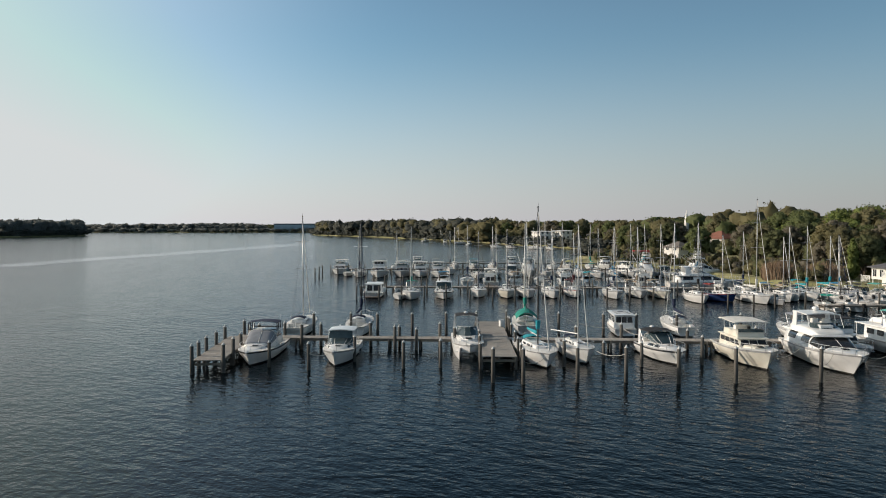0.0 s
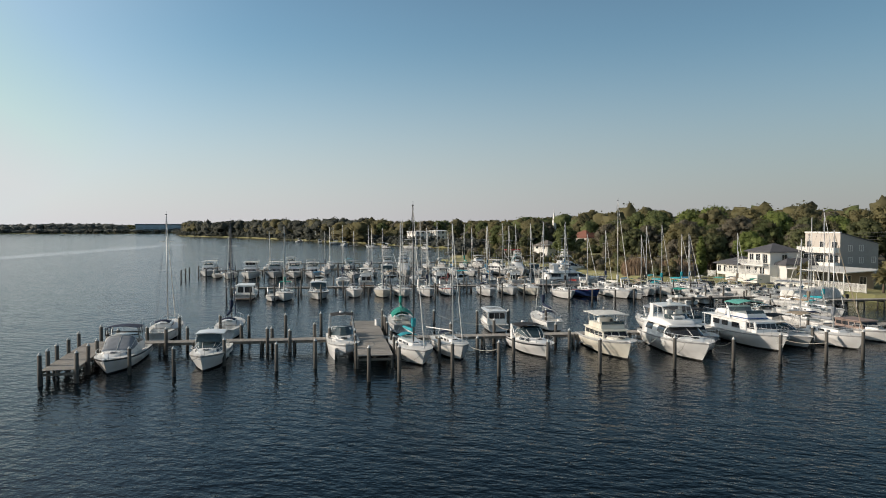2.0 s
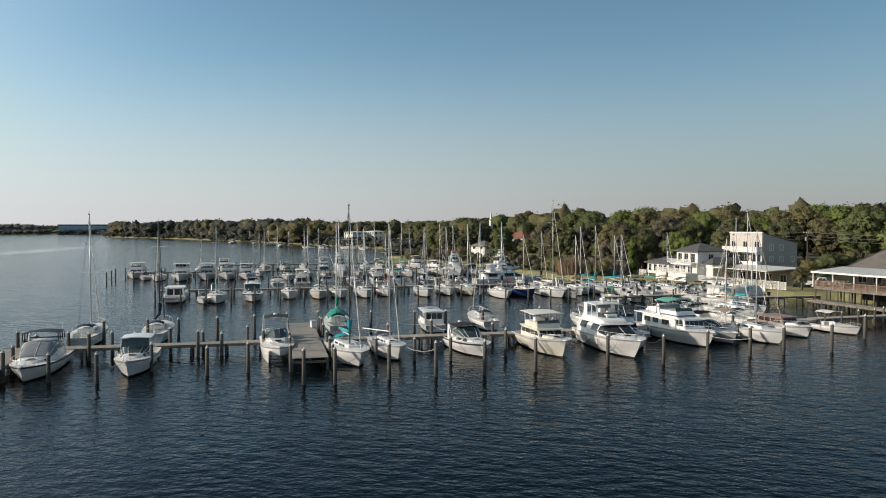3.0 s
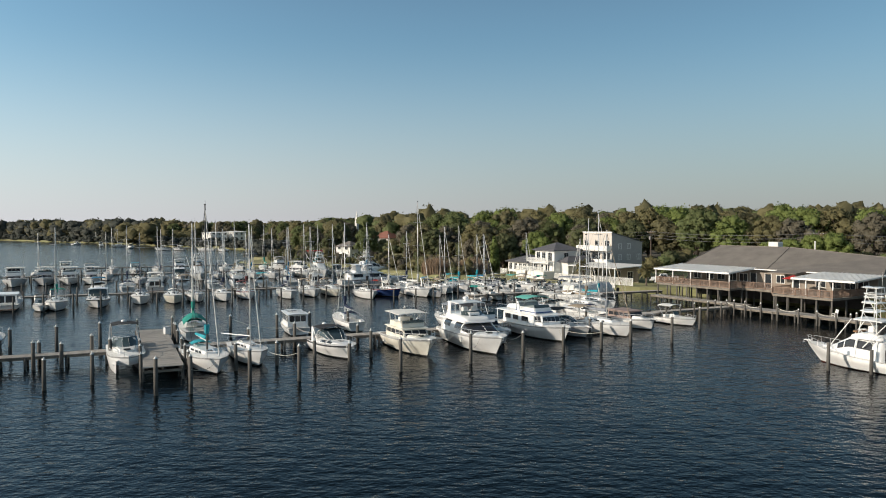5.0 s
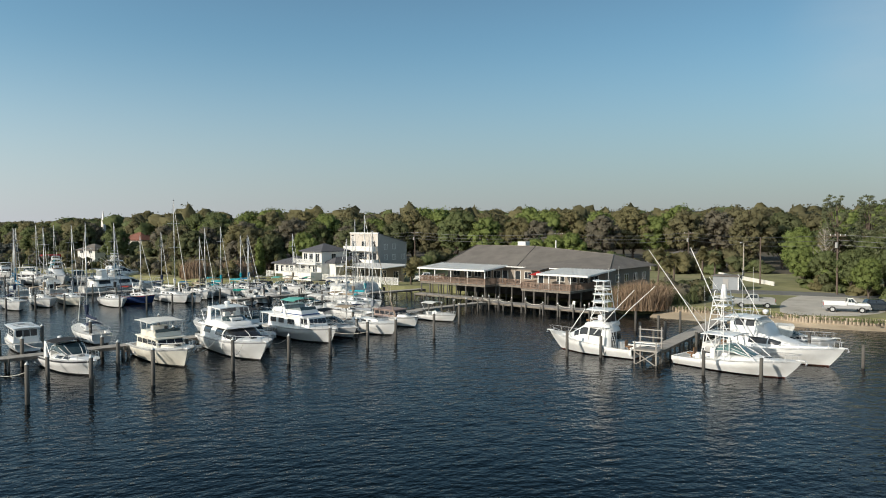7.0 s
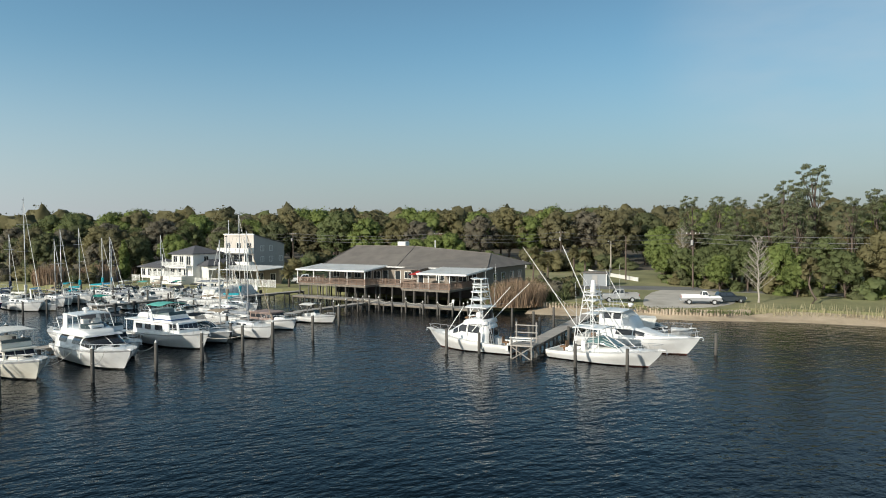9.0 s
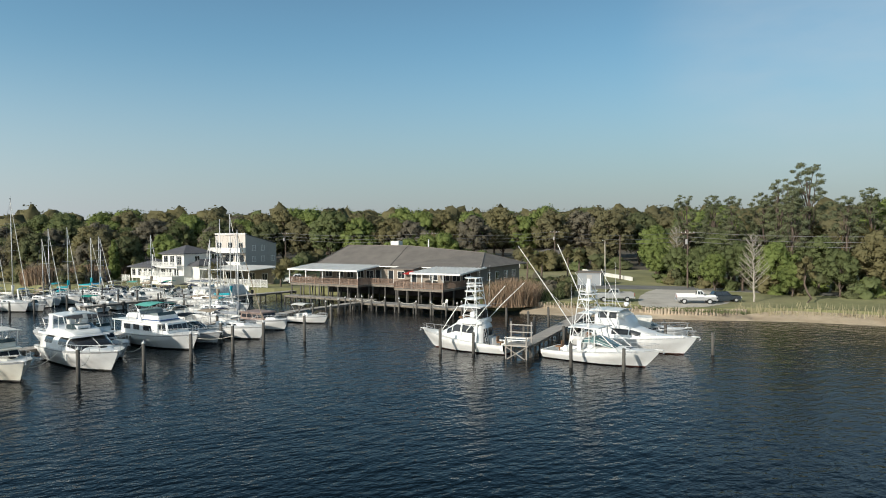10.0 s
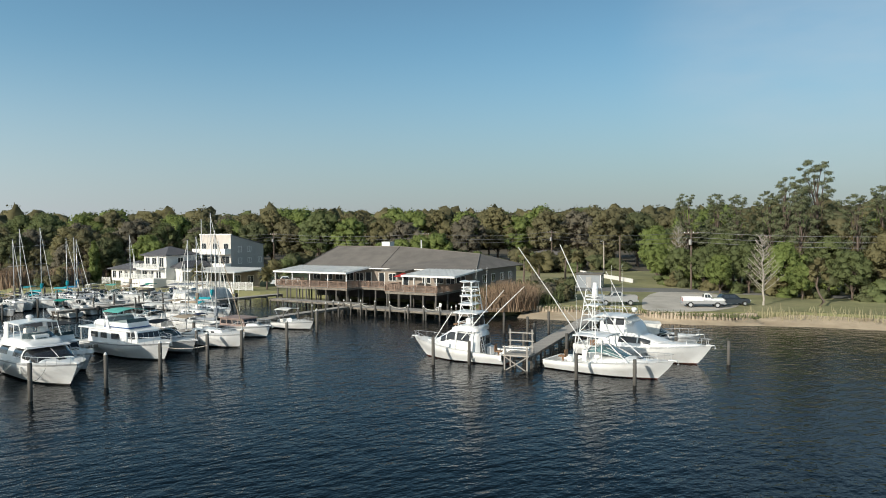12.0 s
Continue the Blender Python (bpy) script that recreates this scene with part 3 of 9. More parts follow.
def loft_screen(t, lf, x0, x1, a0=0.25, mullions=(0.25, 0.75, 1.3, 1.84, 2.39, 2.89), material=None, name="windscreen"):
    """Wraparound glass on a loft with frame bars."""
    ob = part(name, lf.patch(x0, x1, a0, math.pi - a0, 0.02, 6, 10), material or GLASS_BLUE, t, "raked wraparound windscreen", True)
    bm = B()
    for a in mullions:
        tube(bm, [lf.at(x0 + (x1 - x0) * k / 4, a, 0.03) for k in range(5)], 0.022, 4)
    tube(bm, [lf.at(x0, a0 + (math.pi - 2 * a0) * k / 10, 0.03) for k in range(11)], 0.03, 4)
    part("windscreen_frame", bm, WHITE_TUBE, ob)
    return ob


def place_bow(name, bx, by, turn, L, rake, label, category, group=""):
    """An empty so that the waterline bow comes to (bx, by)."""
    d = L / 2 - rake * 0.7
    a = radians(turn)
    return thing(name, bx - math.cos(a) * d, by - math.sin(a) * d, 0, turn, label, category, group)


def express_cruiser(bx, by, turn, L=9.0, W=3.1, bow=1.45, top="hard", cloth="white", stripe=None, paint=None, arch=False, label="", cover=None, group="", name="express_cruiser", lift=0.0, fine=3.6, screen=0.62):
    h = Hull(L, W, bow * 0.92, bow * 0.7, rake=L * 0.12, full=0.42, fine=fine, flare=0.6)
    t = place_bow(name, bx, by, turn, L, h.rake, label, "motorboat", group)
    hull_parts(t, h, paint, stripe, cockpit=0.42, band=0.14)
    zc = h.sheer(0.6)
    tr = Loft([(-0.14 * L, W * 0.43, zc - 0.3, zc + 0.3), (0.04 * L, W * 0.42, zc - 0.25, zc + 0.42), (0.16 * L, W * 0.36, zc - 0.15, zc + 0.4), (0.28 * L, W * 0.25, zc - 0.1, zc + 0.3), (0.38 * L, W * 0.12, zc, zc + 0.17), (0.43 * L, W * 0.03, zc + 0.02, zc + 0.08)], 0.6)
    part("cabin_trunk", tr.skin(), paint or GEL, t, smooth=True)
    part("hatch", box(B(), 0.2 * L, 0.2 * L + 0.5, -0.25, 0.25, zc + 0.34, zc + 0.42, 0.03), SMOKED, t)
    side_panes(t, tr, [(-0.02 * L, 0.1 * L), (0.12 * L, 0.2 * L)], 0.5, 0.8, "cabin_window")
    zs = zc + 0.34
    if cover:
        hs = Loft([(-0.22 * L, W * 0.44, zs - 0.3, zs + 1.18), (-0.02 * L, W * 0.43, zs - 0.3, zs + 1.25), (0.06 * L, W * 0.41, zs - 0.3, zs + 0.75), (0.16 * L, W * 0.36, zs - 0.2, zs + 0.1)], 0.42, 0.14)
        part("cabin_top", hs.skin(), paint or GEL, t, smooth=True)
        loft_screen(t, hs, -0.01 * L, 0.155 * L, 0.16, (0.16, 0.6, 1.57, 2.54, 2.98), CANVAS[cover], "windscreen_cover")
        side_panes(t, hs, [(-0.18 * L, -0.1 * L), (-0.09 * L, -0.02 * L)], 0.5, 0.85, "side_window")
    else:
        sc = Loft([(-0.13 * L, W * 0.42, zs - 0.2, zs + screen - 0.1), (-0.02 * L, W * 0.42, zs - 0.2, zs + screen), (0.07 * L, W * 0.38, zs - 0.15, zs + screen * 0.5), (0.15 * L, W * 0.28, zs - 0.1, zs)], 0.5)
        loft_screen(t, sc, -0.12 * L, 0.148 * L, 0.2)
    ztop = zs + 1.25 + lift
    if top == "hard":
        part("hardtop", canopy(B(), -0.27 * L, 0.05 * L, W * 0.4, ztop, 0.1, 0.03, 0.09), paint or GEL, t, "moulded white hardtop")
        legs(t, [((xa, sd * W * 0.4, zs - 0.2), (xb, sd * W * 0.37, ztop)) for sd in (1, -1) for xa, xb in ((-0.25 * L, -0.22 * L), (-0.03 * L, -0.03 * L), (0.06 * L, 0.02 * L))], 0.03, WHITE_TUBE)
        bm = B()
        slab(bm, [(0.07 * L, -W * 0.36, zs + 0.5), (0.07 * L, W * 0.36, zs + 0.5), (0.02 * L, W * 0.34, ztop), (0.02 * L, -W * 0.34, ztop)], 0.02)
        part("clear_curtain", bm, GLASS_BLUE, t, "clear vinyl curtain")
    elif top == "bimini":
        bimini(t, -0.25 * L, 0.02 * L if not cover else -0.03 * L, W * 0.4, ztop + 0.15 - (0.3 if cover else 0), zs - 0.3, cloth)
        if cover:
            bm = B()
            for sd in (1, -1):
                for xa in (-0.24, -0.17, -0.1, -0.04):
                    tube(bm, [(xa * L, sd * W * 0.4, zs + 1.15), (xa * L, sd * W * 0.39, ztop - 0.15)], 0.05, 4)
            for xa in (-0.24, -0.04):
                tube(bm, [(xa * L, -W * 0.4, zs + 1.2), (xa * L, W * 0.4, zs + 1.2)], 0.05, 4)
            part("curtain_frame", bm, CANVAS["black"], t, "dark frame of rolled curtains")
    elif top == "camper":
        part("camper_top", canopy(B(), -0.2 * L, 0.03 * L, W * 0.4, ztop - 0.2, 0.12, 0.06, 0.05), CANVAS[cloth], t, cloth + " camper canvas")
        for sd in (1, -1):
            part("side_curtain", slab(B(), [(-0.2 * L, sd * W * 0.41, zs - 0.3), (0.0, sd * W * 0.41, zs), (0.03 * L, sd * W * 0.395, ztop - 0.22), (-0.19 * L, sd * W * 0.395, ztop - 0.22)], 0.03), CANVAS[cloth], t)
    if arch:
        radar_arch(t, -0.2 * L, W * 0.44, h.sheer(0.3), ztop + 0.05)
        dome(t, -0.25 * L, 0, ztop + 0.3)
    part("helm_seat", house_seat(-0.14 * L, 0.25 * W), DECKW, t)
    part("stern_bench", box(B(), -L / 2 + 0.25, -L / 2 + 0.8, -W * 0.33, W * 0.33, 0.45, 0.85, 0.06), DECKW, t)
    part("swim_platform", box(B(), -L / 2 - 0.6, -L / 2 + 0.05, -W * 0.38, W * 0.38, 0.22, 0.32, 0.03), paint or GEL, t)
    bow_rail(t, h, 0.48)
    anchor(t, h)
    antenna(t, -0.2 * L, W * 0.38, zs, 2.6)
    return t


def house_seat(x, y):
    bm = B()
    box(bm, x - 0.3, x + 0.3, -y - 0.3, -y + 0.3, 0.45, 1.15, 0.06)
    box(bm, x - 0.38, x - 0.24, -y - 0.3, -y + 0.3, 1.1, 1.7, 0.05)
    return bm


def anchor(t, h):
    p = h.deck(0.99)
    bm = B()
    box(bm, p.x - 0.35, p.x + 0.35, -0.12, 0.12, p.z + 0.02, p.z + 0.1, 0.02)
    part("bow_pulpit", bm, GEL, t)
    bm = B()
    tube(bm, [(p.x - 0.2, 0, p.z + 0.14), (p.x + 0.42, 0, p.z + 0.02), (p.x + 0.42, 0, p.z - 0.25)], 0.035, 4)
    tube(bm, [(p.x + 0.4, -0.16, p.z - 0.2), (p.x + 0.44, 0.16, p.z - 0.2)], 0.035, 4)
    part("anchor", bm, STEEL, t)


def sedan_cruiser(bx, by, turn, L=11.0, W=3.8, bow=1.75, paint=None, stripe=None, label="", fly=True, cloth="white", group="", zs=1.0, name="sedan_cruiser", flag=False, enclosed=False, cabin_paint=None):
    """A cabin cruiser with a saloon, and a covered bridge over it."""
    paint = paint or GEL
    h = Hull(L, W, bow, bow * 0.68, rake=L * 0.1, full=0.5, fine=3.2, flare=0.55)
    t = place_bow(name, bx, by, turn, L, h.rake, label, "motorboat", group)
    hull_parts(t, h, paint, stripe, cockpit=0.25, band=0.12)
    zd = h.sheer(0.45)
    za = zd + 0.95 * zs
    bm = B()
    q = house_shape(bm, -0.27 * L, 0.2 * L, W * 0.4, W * 0.34, zd - 0.1, za, rf=0.07 * L, rb=0.0, tum=0.1, bev=0.06)
    cab = part("saloon", bm, cabin_paint or paint, t)
    for sd in ("L", "R"):
        sp = [(0.06, 0.26), (0.3, 0.5), (0.54, 0.72), (0.76, 0.93)]
        windows_on(cab, q[sd], [(1 - b, 1 - a) for a, b in sp] if sd == "L" else sp, 0.45, 0.85, name="saloon_window")
    windows_on(cab, q["F"], [(0.04, 0.33), (0.36, 0.64), (0.67, 0.96)], 0.42, 0.9, name="front_window")
    windows_on(cab, q["B"], [(0.1, 0.42), (0.48, 0.9)], 0.12, 0.88, name="aft_door")
    bm = B()
    house_shape(bm, 0.12 * L, 0.36 * L, W * 0.33, W * 0.16, h.sheer(0.7) - 0.1, h.sheer(0.7) + 0.32, rf=0.06 * L, tum=0.14, bev=0.06)
    part("fore_cabin", bm, paint, t)
    bm = B()
    house_shape(bm, -0.28 * L, 0.15 * L, W * 0.43, W * 0.38, za, za + 0.1, rf=0.1, tum=0.02, bev=0.03)
    part("saloon_roof", bm, cabin_paint or paint, t)
    if fly:
        bm = B()
        q2 = house_shape(bm, -0.2 * L, 0.1 * L, W * 0.36, W * 0.32, za + 0.1, za + 0.62, rf=0.12, rb=0, tum=0.03, bev=0.05)
        part("bridge_coaming", bm, paint, t)
        zt = za + 1.55
        if enclosed:
            bm = B()
            q3 = house_shape(bm, -0.2 * L, 0.1 * L, W * 0.35, W * 0.31, za + 0.55, zt, rf=0.45, rb=0.0, tum=0.06, bev=0.05)
            br = part("bridge_house", bm, paint, t, "enclosed white bridge")
            for sd in ("L", "R"):
                sp = [(0.12, 0.46), (0.52, 0.84)]
                windows_on(br, q3[sd], [(1 - b, 1 - a) for a, b in sp] if sd == "L" else sp, 0.35, 0.85, name="bridge_window")
            windows_on(br, q3["F"], [(0.05, 0.34), (0.37, 0.63), (0.66, 0.95)], 0.35, 0.88, name="bridge_window")
        part("bridge_top", canopy(B(), -0.28 * L, 0.12 * L, W * 0.42, zt, 0.08, 0.02, 0.07), CANVAS[cloth], t, "light " + cloth + " bridge hardtop")
        legs(t, [((xa * L, sd * W * 0.35, za + 0.5), (xa * L, sd * W * 0.36, zt)) for sd in (1, -1) for xa in (-0.19, -0.05, 0.09)], 0.03, WHITE_TUBE)
        part("bridge_windscreen", slab(B(), [(0.1 * L, -W * 0.3, za + 0.6), (0.1 * L, W * 0.3, za + 0.6), (0.08 * L, W * 0.3, za + 0.85), (0.08 * L, -W * 0.3, za + 0.85)], 0.03), GLASS_BLUE, t)
        part("bridge_seat", box(B(), -0.12 * L, -0.06 * L, -W * 0.2, W * 0.2, za + 0.2, za + 1.0, 0.06), DECKW, t)
        bm = B()
        tube(bm, [(-0.02 * L, 0.3, za + 0.2), (-0.02 * L, 0.3, za + 0.95)], 0.16, 6)
        part("helm_console", bm, BLACK, t)
    bow_rail(t, h, 0.45, 0.6)
    anchor(t, h)
    part("hatch", box(B(), 0.27 * L, 0.27 * L + 0.5, -0.25, 0.25, h.sheer(0.75) + 0.28, h.sheer(0.75) + 0.36, 0.03), SMOKED, t)
    part("swim_platform", box(B(), -L / 2 - 0.7, -L / 2 + 0.05, -W * 0.4, W * 0.4, 0.25, 0.35, 0.03), TEAK, t)
    antenna(t, -0.2 * L, W * 0.36, za + 0.6, 3.0)
    if flag:
        part("flag_staff", tube(B(), [(-L / 2 + 0.1, W * 0.3, h.sheer(0)), (-L / 2 - 0.3, W * 0.3, h.sheer(0) + 1.3)], 0.02, 4), WHITE_TUBE, t)
        bm = B()
        canopy(bm, -L / 2 - 0.35, -L / 2 + 0.1, 0.03, h.sheer(0) + 0.85, 0.03, 0.0, 0.35, 4, 2)
        part("flag", bm, CANVAS["red"], t, "red ensign hanging from its staff")
    return t


def motor_yacht(bx, by, turn, L=13.4, W=4.6, label=""):
    """The large white yacht: dark wraparound glass, high bow, covered flybridge."""
    h = Hull(L, W, 1.9, 1.45, rake=1.9, full=0.5, fine=3.2, flare=0.6)
    t = place_bow("motor_yacht", bx, by, turn, L, h.rake, label, "motor yacht")
    hull_parts(t, h, GEL, RUB_GREY, cockpit=0.16, band=0.1)
    zd = h.sheer(0.45)
    sal = Loft([(-0.4 * L, W * 0.45, zd - 0.3, zd + 1.15), (0.04 * L, W * 0.45, zd - 0.3, zd + 1.2), (0.14 * L, W * 0.41, zd - 0.25, zd + 0.8), (0.25 * L, W * 0.33, zd - 0.2, zd + 0.28)], 0.36, 0.12)
    cab = part("saloon", sal.skin(), GEL, t, smooth=True)
    side_panes(cab, sal, [(-0.33 * L, -0.2 * L), (-0.1 * L, 0.03 * L)], 0.48, 0.9, "saloon_window")
    loft_screen(cab, sal, 0.05 * L, 0.215 * L, 0.12, (0.12, 1.57, 3.02), SMOKED)
    bm = B()
    house_shape(bm, -0.42 * L, 0.11 * L, W * 0.47, W * 0.4, zd + 1.16, zd + 1.3, rf=0.3, tum=0.05, bev=0.06)
    part("boat_deck", bm, GEL, t, "overhanging white boat deck")
    fc = Loft([(0.1 * L, W * 0.37, zd - 0.2, h.sheer(0.7) + 0.3), (0.26 * L, W * 0.28, zd - 0.1, h.sheer(0.75) + 0.26), (0.38 * L, W * 0.14, zd, h.sheer(0.86) + 0.1), (0.42 * L, W * 0.05, zd, h.sheer(0.9))], 0.6)
    part("fore_cabin", fc.skin(), GEL, t, smooth=True)
    part("hatch", box(B(), 0.25 * L, 0.25 * L + 0.6, -0.3, 0.3, h.sheer(0.73) + 0.24, h.sheer(0.73) + 0.33, 0.03), SMOKED, t)
    zf = zd + 1.3
    fb = Loft([(-0.33 * L, W * 0.39, zf, zf + 0.5), (-0.08 * L, W * 0.39, zf, zf + 0.52), (0.02 * L, W * 0.34, zf, zf + 0.34), (0.07 * L, W * 0.27, zf, zf + 0.06)], 0.35, 0.06)
    part("flybridge_coaming", fb.skin(), GEL, t, smooth=True)
    zt = zf + 1.72
    part("flybridge_top", canopy(B(), -0.32 * L, -0.06 * L, W * 0.35, zt, 0.1, 0.04, 0.09), GEL, t, "white moulded flybridge hardtop")
    bm = B()
    for sd in (1, -1):
        slab(bm, [(-0.3 * L, sd * W * 0.37, zf), (-0.22 * L, sd * W * 0.37, zf), (-0.24 * L, sd * W * 0.34, zt), (-0.3 * L, sd * W * 0.34, zt)], 0.08)
    part("arch", bm, GEL, t)
    legs(t, [((xa * L, sd * W * 0.35, zf + 0.5), (xb * L, sd * W * 0.34, zt)) for sd in (1, -1) for xa, xb in ((-0.14, -0.15), (-0.01, -0.07))], 0.035, WHITE_TUBE)
    windscreen(t, -0.06 * L, 0.0, W * 0.3, zf + 0.45, zf + 0.85)
    part("helm_console", box(B(), -0.06 * L, -0.01 * L, -0.6, 0.6, zf + 0.1, zf + 0.75, 0.05), GEL, t)
    for y in (-0.55, 0.55):
        part("helm_chair", box(B(), -0.14 * L, -0.1 * L, y - 0.3, y + 0.3, zf + 0.3, zf + 1.25, 0.07), DECKW, t)
    dome(t, -0.2 * L, 0.0, zt + 0.35, 0.33)
    part("dinghy", dinghy_bm(-0.4 * L, 0.0, zf + 0.25), CANVAS["grey"], t, "grey inflatable tender on the boat deck")
    bow_rail(t, h, 0.42, 0.6, posts=8)
    anchor(t, h)
    part("swim_platform", box(B(), -L / 2 - 0.8, -L / 2 + 0.05, -W * 0.42, W * 0.42, 0.25, 0.36, 0.03), TEAK, t)
    antenna(t, -0.24 * L, W * 0.3, zt, 2.4); antenna(t, -0.24 * L, -W * 0.3, zt, 2.4)
    fenders(t, h, (-2.0, 1.5))
    return t


def dinghy_bm(x, y, z):
    bm = B()
    tube(bm, [(x - 0.3, y - 1.3, z), (x - 0.3, y + 0.8, z), (x, y + 1.35, z + 0.06), (x + 0.3, y + 0.8, z), (x + 0.3, y - 1.3, z)], 0.2, 7)
    box(bm, x - 0.35, x + 0.35, y - 1.25, y + 1.0, z - 0.12, z - 0.04)
    return bm


def trawler(bx, by, turn, L=12.5, W=4.2, label="", roofcloth="seafoam"):
    """The trawler: square saloon, long boat deck, wheelhouse with upright windows, open bridge with a green top."""
    h = Hull(L, W, 1.7, 1.25, rake=1.3, full=0.52, fine=3.3, flare=0.55)
    t = place_bow("trawler_yacht", bx, by, turn, L, h.rake, label, "motor yacht")
    hull_parts(t, h, GEL, RUB_GREY, cockpit=0.06, band=0.1)
    zd = h.sheer(0.4)
    bm = B()
    q = house_shape(bm, -0.38 * L, 0.14 * L, W * 0.42, W * 0.38, zd - 0.1, zd + 1.2, rf=0.1, rb=0.05, tum=0.06, bev=0.04)
    sal = part("saloon", bm, GEL, t)
    for sd in ("L", "R"):
        sp = [(0.08, 0.26), (0.34, 0.5), (0.62, 0.82)]
        windows_on(sal, q[sd], [(1 - b, 1 - a) for a, b in sp] if sd == "L" else sp, 0.4, 0.82, name="saloon_window")
    bm = B()
    q = house_shape(bm, 0.02 * L, 0.25 * L, W * 0.4, W * 0.3, zd + 0.1, zd + 1.3, rf=0.42, tum=0.1, bev=0.06)
    wh = part("wheelhouse", bm, GEL, t)
    windows_on(wh, q["F"], [(0.04, 0.26), (0.28, 0.49), (0.51, 0.72), (0.74, 0.96)], 0.4, 0.86, name="wheelhouse_window")
    for sd in ("L", "R"):
        sp = [(0.5, 0.66), (0.7, 0.9)]
        windows_on(wh, q[sd], [(1 - b, 1 - a) for a, b in sp] if sd == "L" else sp, 0.4, 0.86, name="wheelhouse_window")
    bm = B()
    house_shape(bm, -0.5 * L, 0.2 * L, W * 0.47, W * 0.38, zd + 1.25, zd + 1.36, rf=0.25, tum=0.02, bev=0.04)
    part("boat_deck", bm, GEL, t, "long white boat deck overhanging the stern")
    zf = zd + 1.36
    bm = B()
    house_shape(bm, -0.2 * L, 0.12 * L, W * 0.34, W * 0.28, zf, zf + 0.62, rf=0.3, tum=0.02, bev=0.06)
    part("bridge_coaming", bm, GEL, t)
    bm = B()
    house_shape(bm, -0.19 * L, 0.125 * L, W * 0.345, W * 0.285, zf + 0.1, zf + 0.2, rf=0.06, tum=0.0, bev=0.0)
    part("bridge_stripe", bm, STRIPE_BLUE, t)
    part("bridge_windscreen", slab(B(), [(0.09 * L, -W * 0.25, zf + 0.6), (0.09 * L, W * 0.25, zf + 0.6), (0.07 * L, W * 0.24, zf + 0.95), (0.07 * L, -W * 0.24, zf + 0.95)], 0.03), GLASS_BLUE, t)
    bimini(t, -0.2 * L, 0.03 * L, W * 0.36, zf + 1.65, zf + 0.4, roofcloth, 0.22)
    bm = B()
    house_shape(bm, -0.19 * L, -0.13 * L, W * 0.34, W * 0.34, zf + 0.1, zf + 1.0, rf=0.1, tum=0.03, bev=0.05)
    part("bridge_seat", bm, CANVAS["grey"], t, "covered bridge seat")
    radar_arch(t, -0.12 * L, W * 0.36, zf, zf + 1.1, -0.6)
    part("tender", tender_bm(-0.36 * L, zf), GEL, t, "white tender upturned on the boat deck")
    bm = B()
    for sd in (1, -1):
        tube(bm, [(-0.49 * L, sd * W * 0.44, zf), (-0.49 * L, sd * W * 0.44, zf + 0.6), (-0.25 * L, sd * W * 0.44, zf + 0.6), (-0.25 * L, sd * W * 0.44, zf)], 0.022, 4)
    part("deck_rail", bm, STEEL, t)
    part("stern_post", tube(B(), [(-0.49 * L, -W * 0.4, zd), (-0.49 * L, -W * 0.4, zf - 0.1)], 0.05, 5), GEL, t)
    part("stern_post", tube(B(), [(-0.49 * L, W * 0.4, zd), (-0.49 * L, W * 0.4, zf - 0.1)], 0.05, 5), GEL, t)
    bow_rail(t, h, 0.55, 0.65, posts=7)
    anchor(t, h)
    antenna(t, -0.1 * L, W * 0.3, zf + 1.0, 2.5)
    return t


def tender_bm(x, z):
    bm = B()
    house_shape(bm, x - 1.4, x + 1.4, 0.65, 0.3, z + 0.02, z + 0.5, rf=0.7, rb=0.2, tum=0.25, bev=0.1)
    return bm


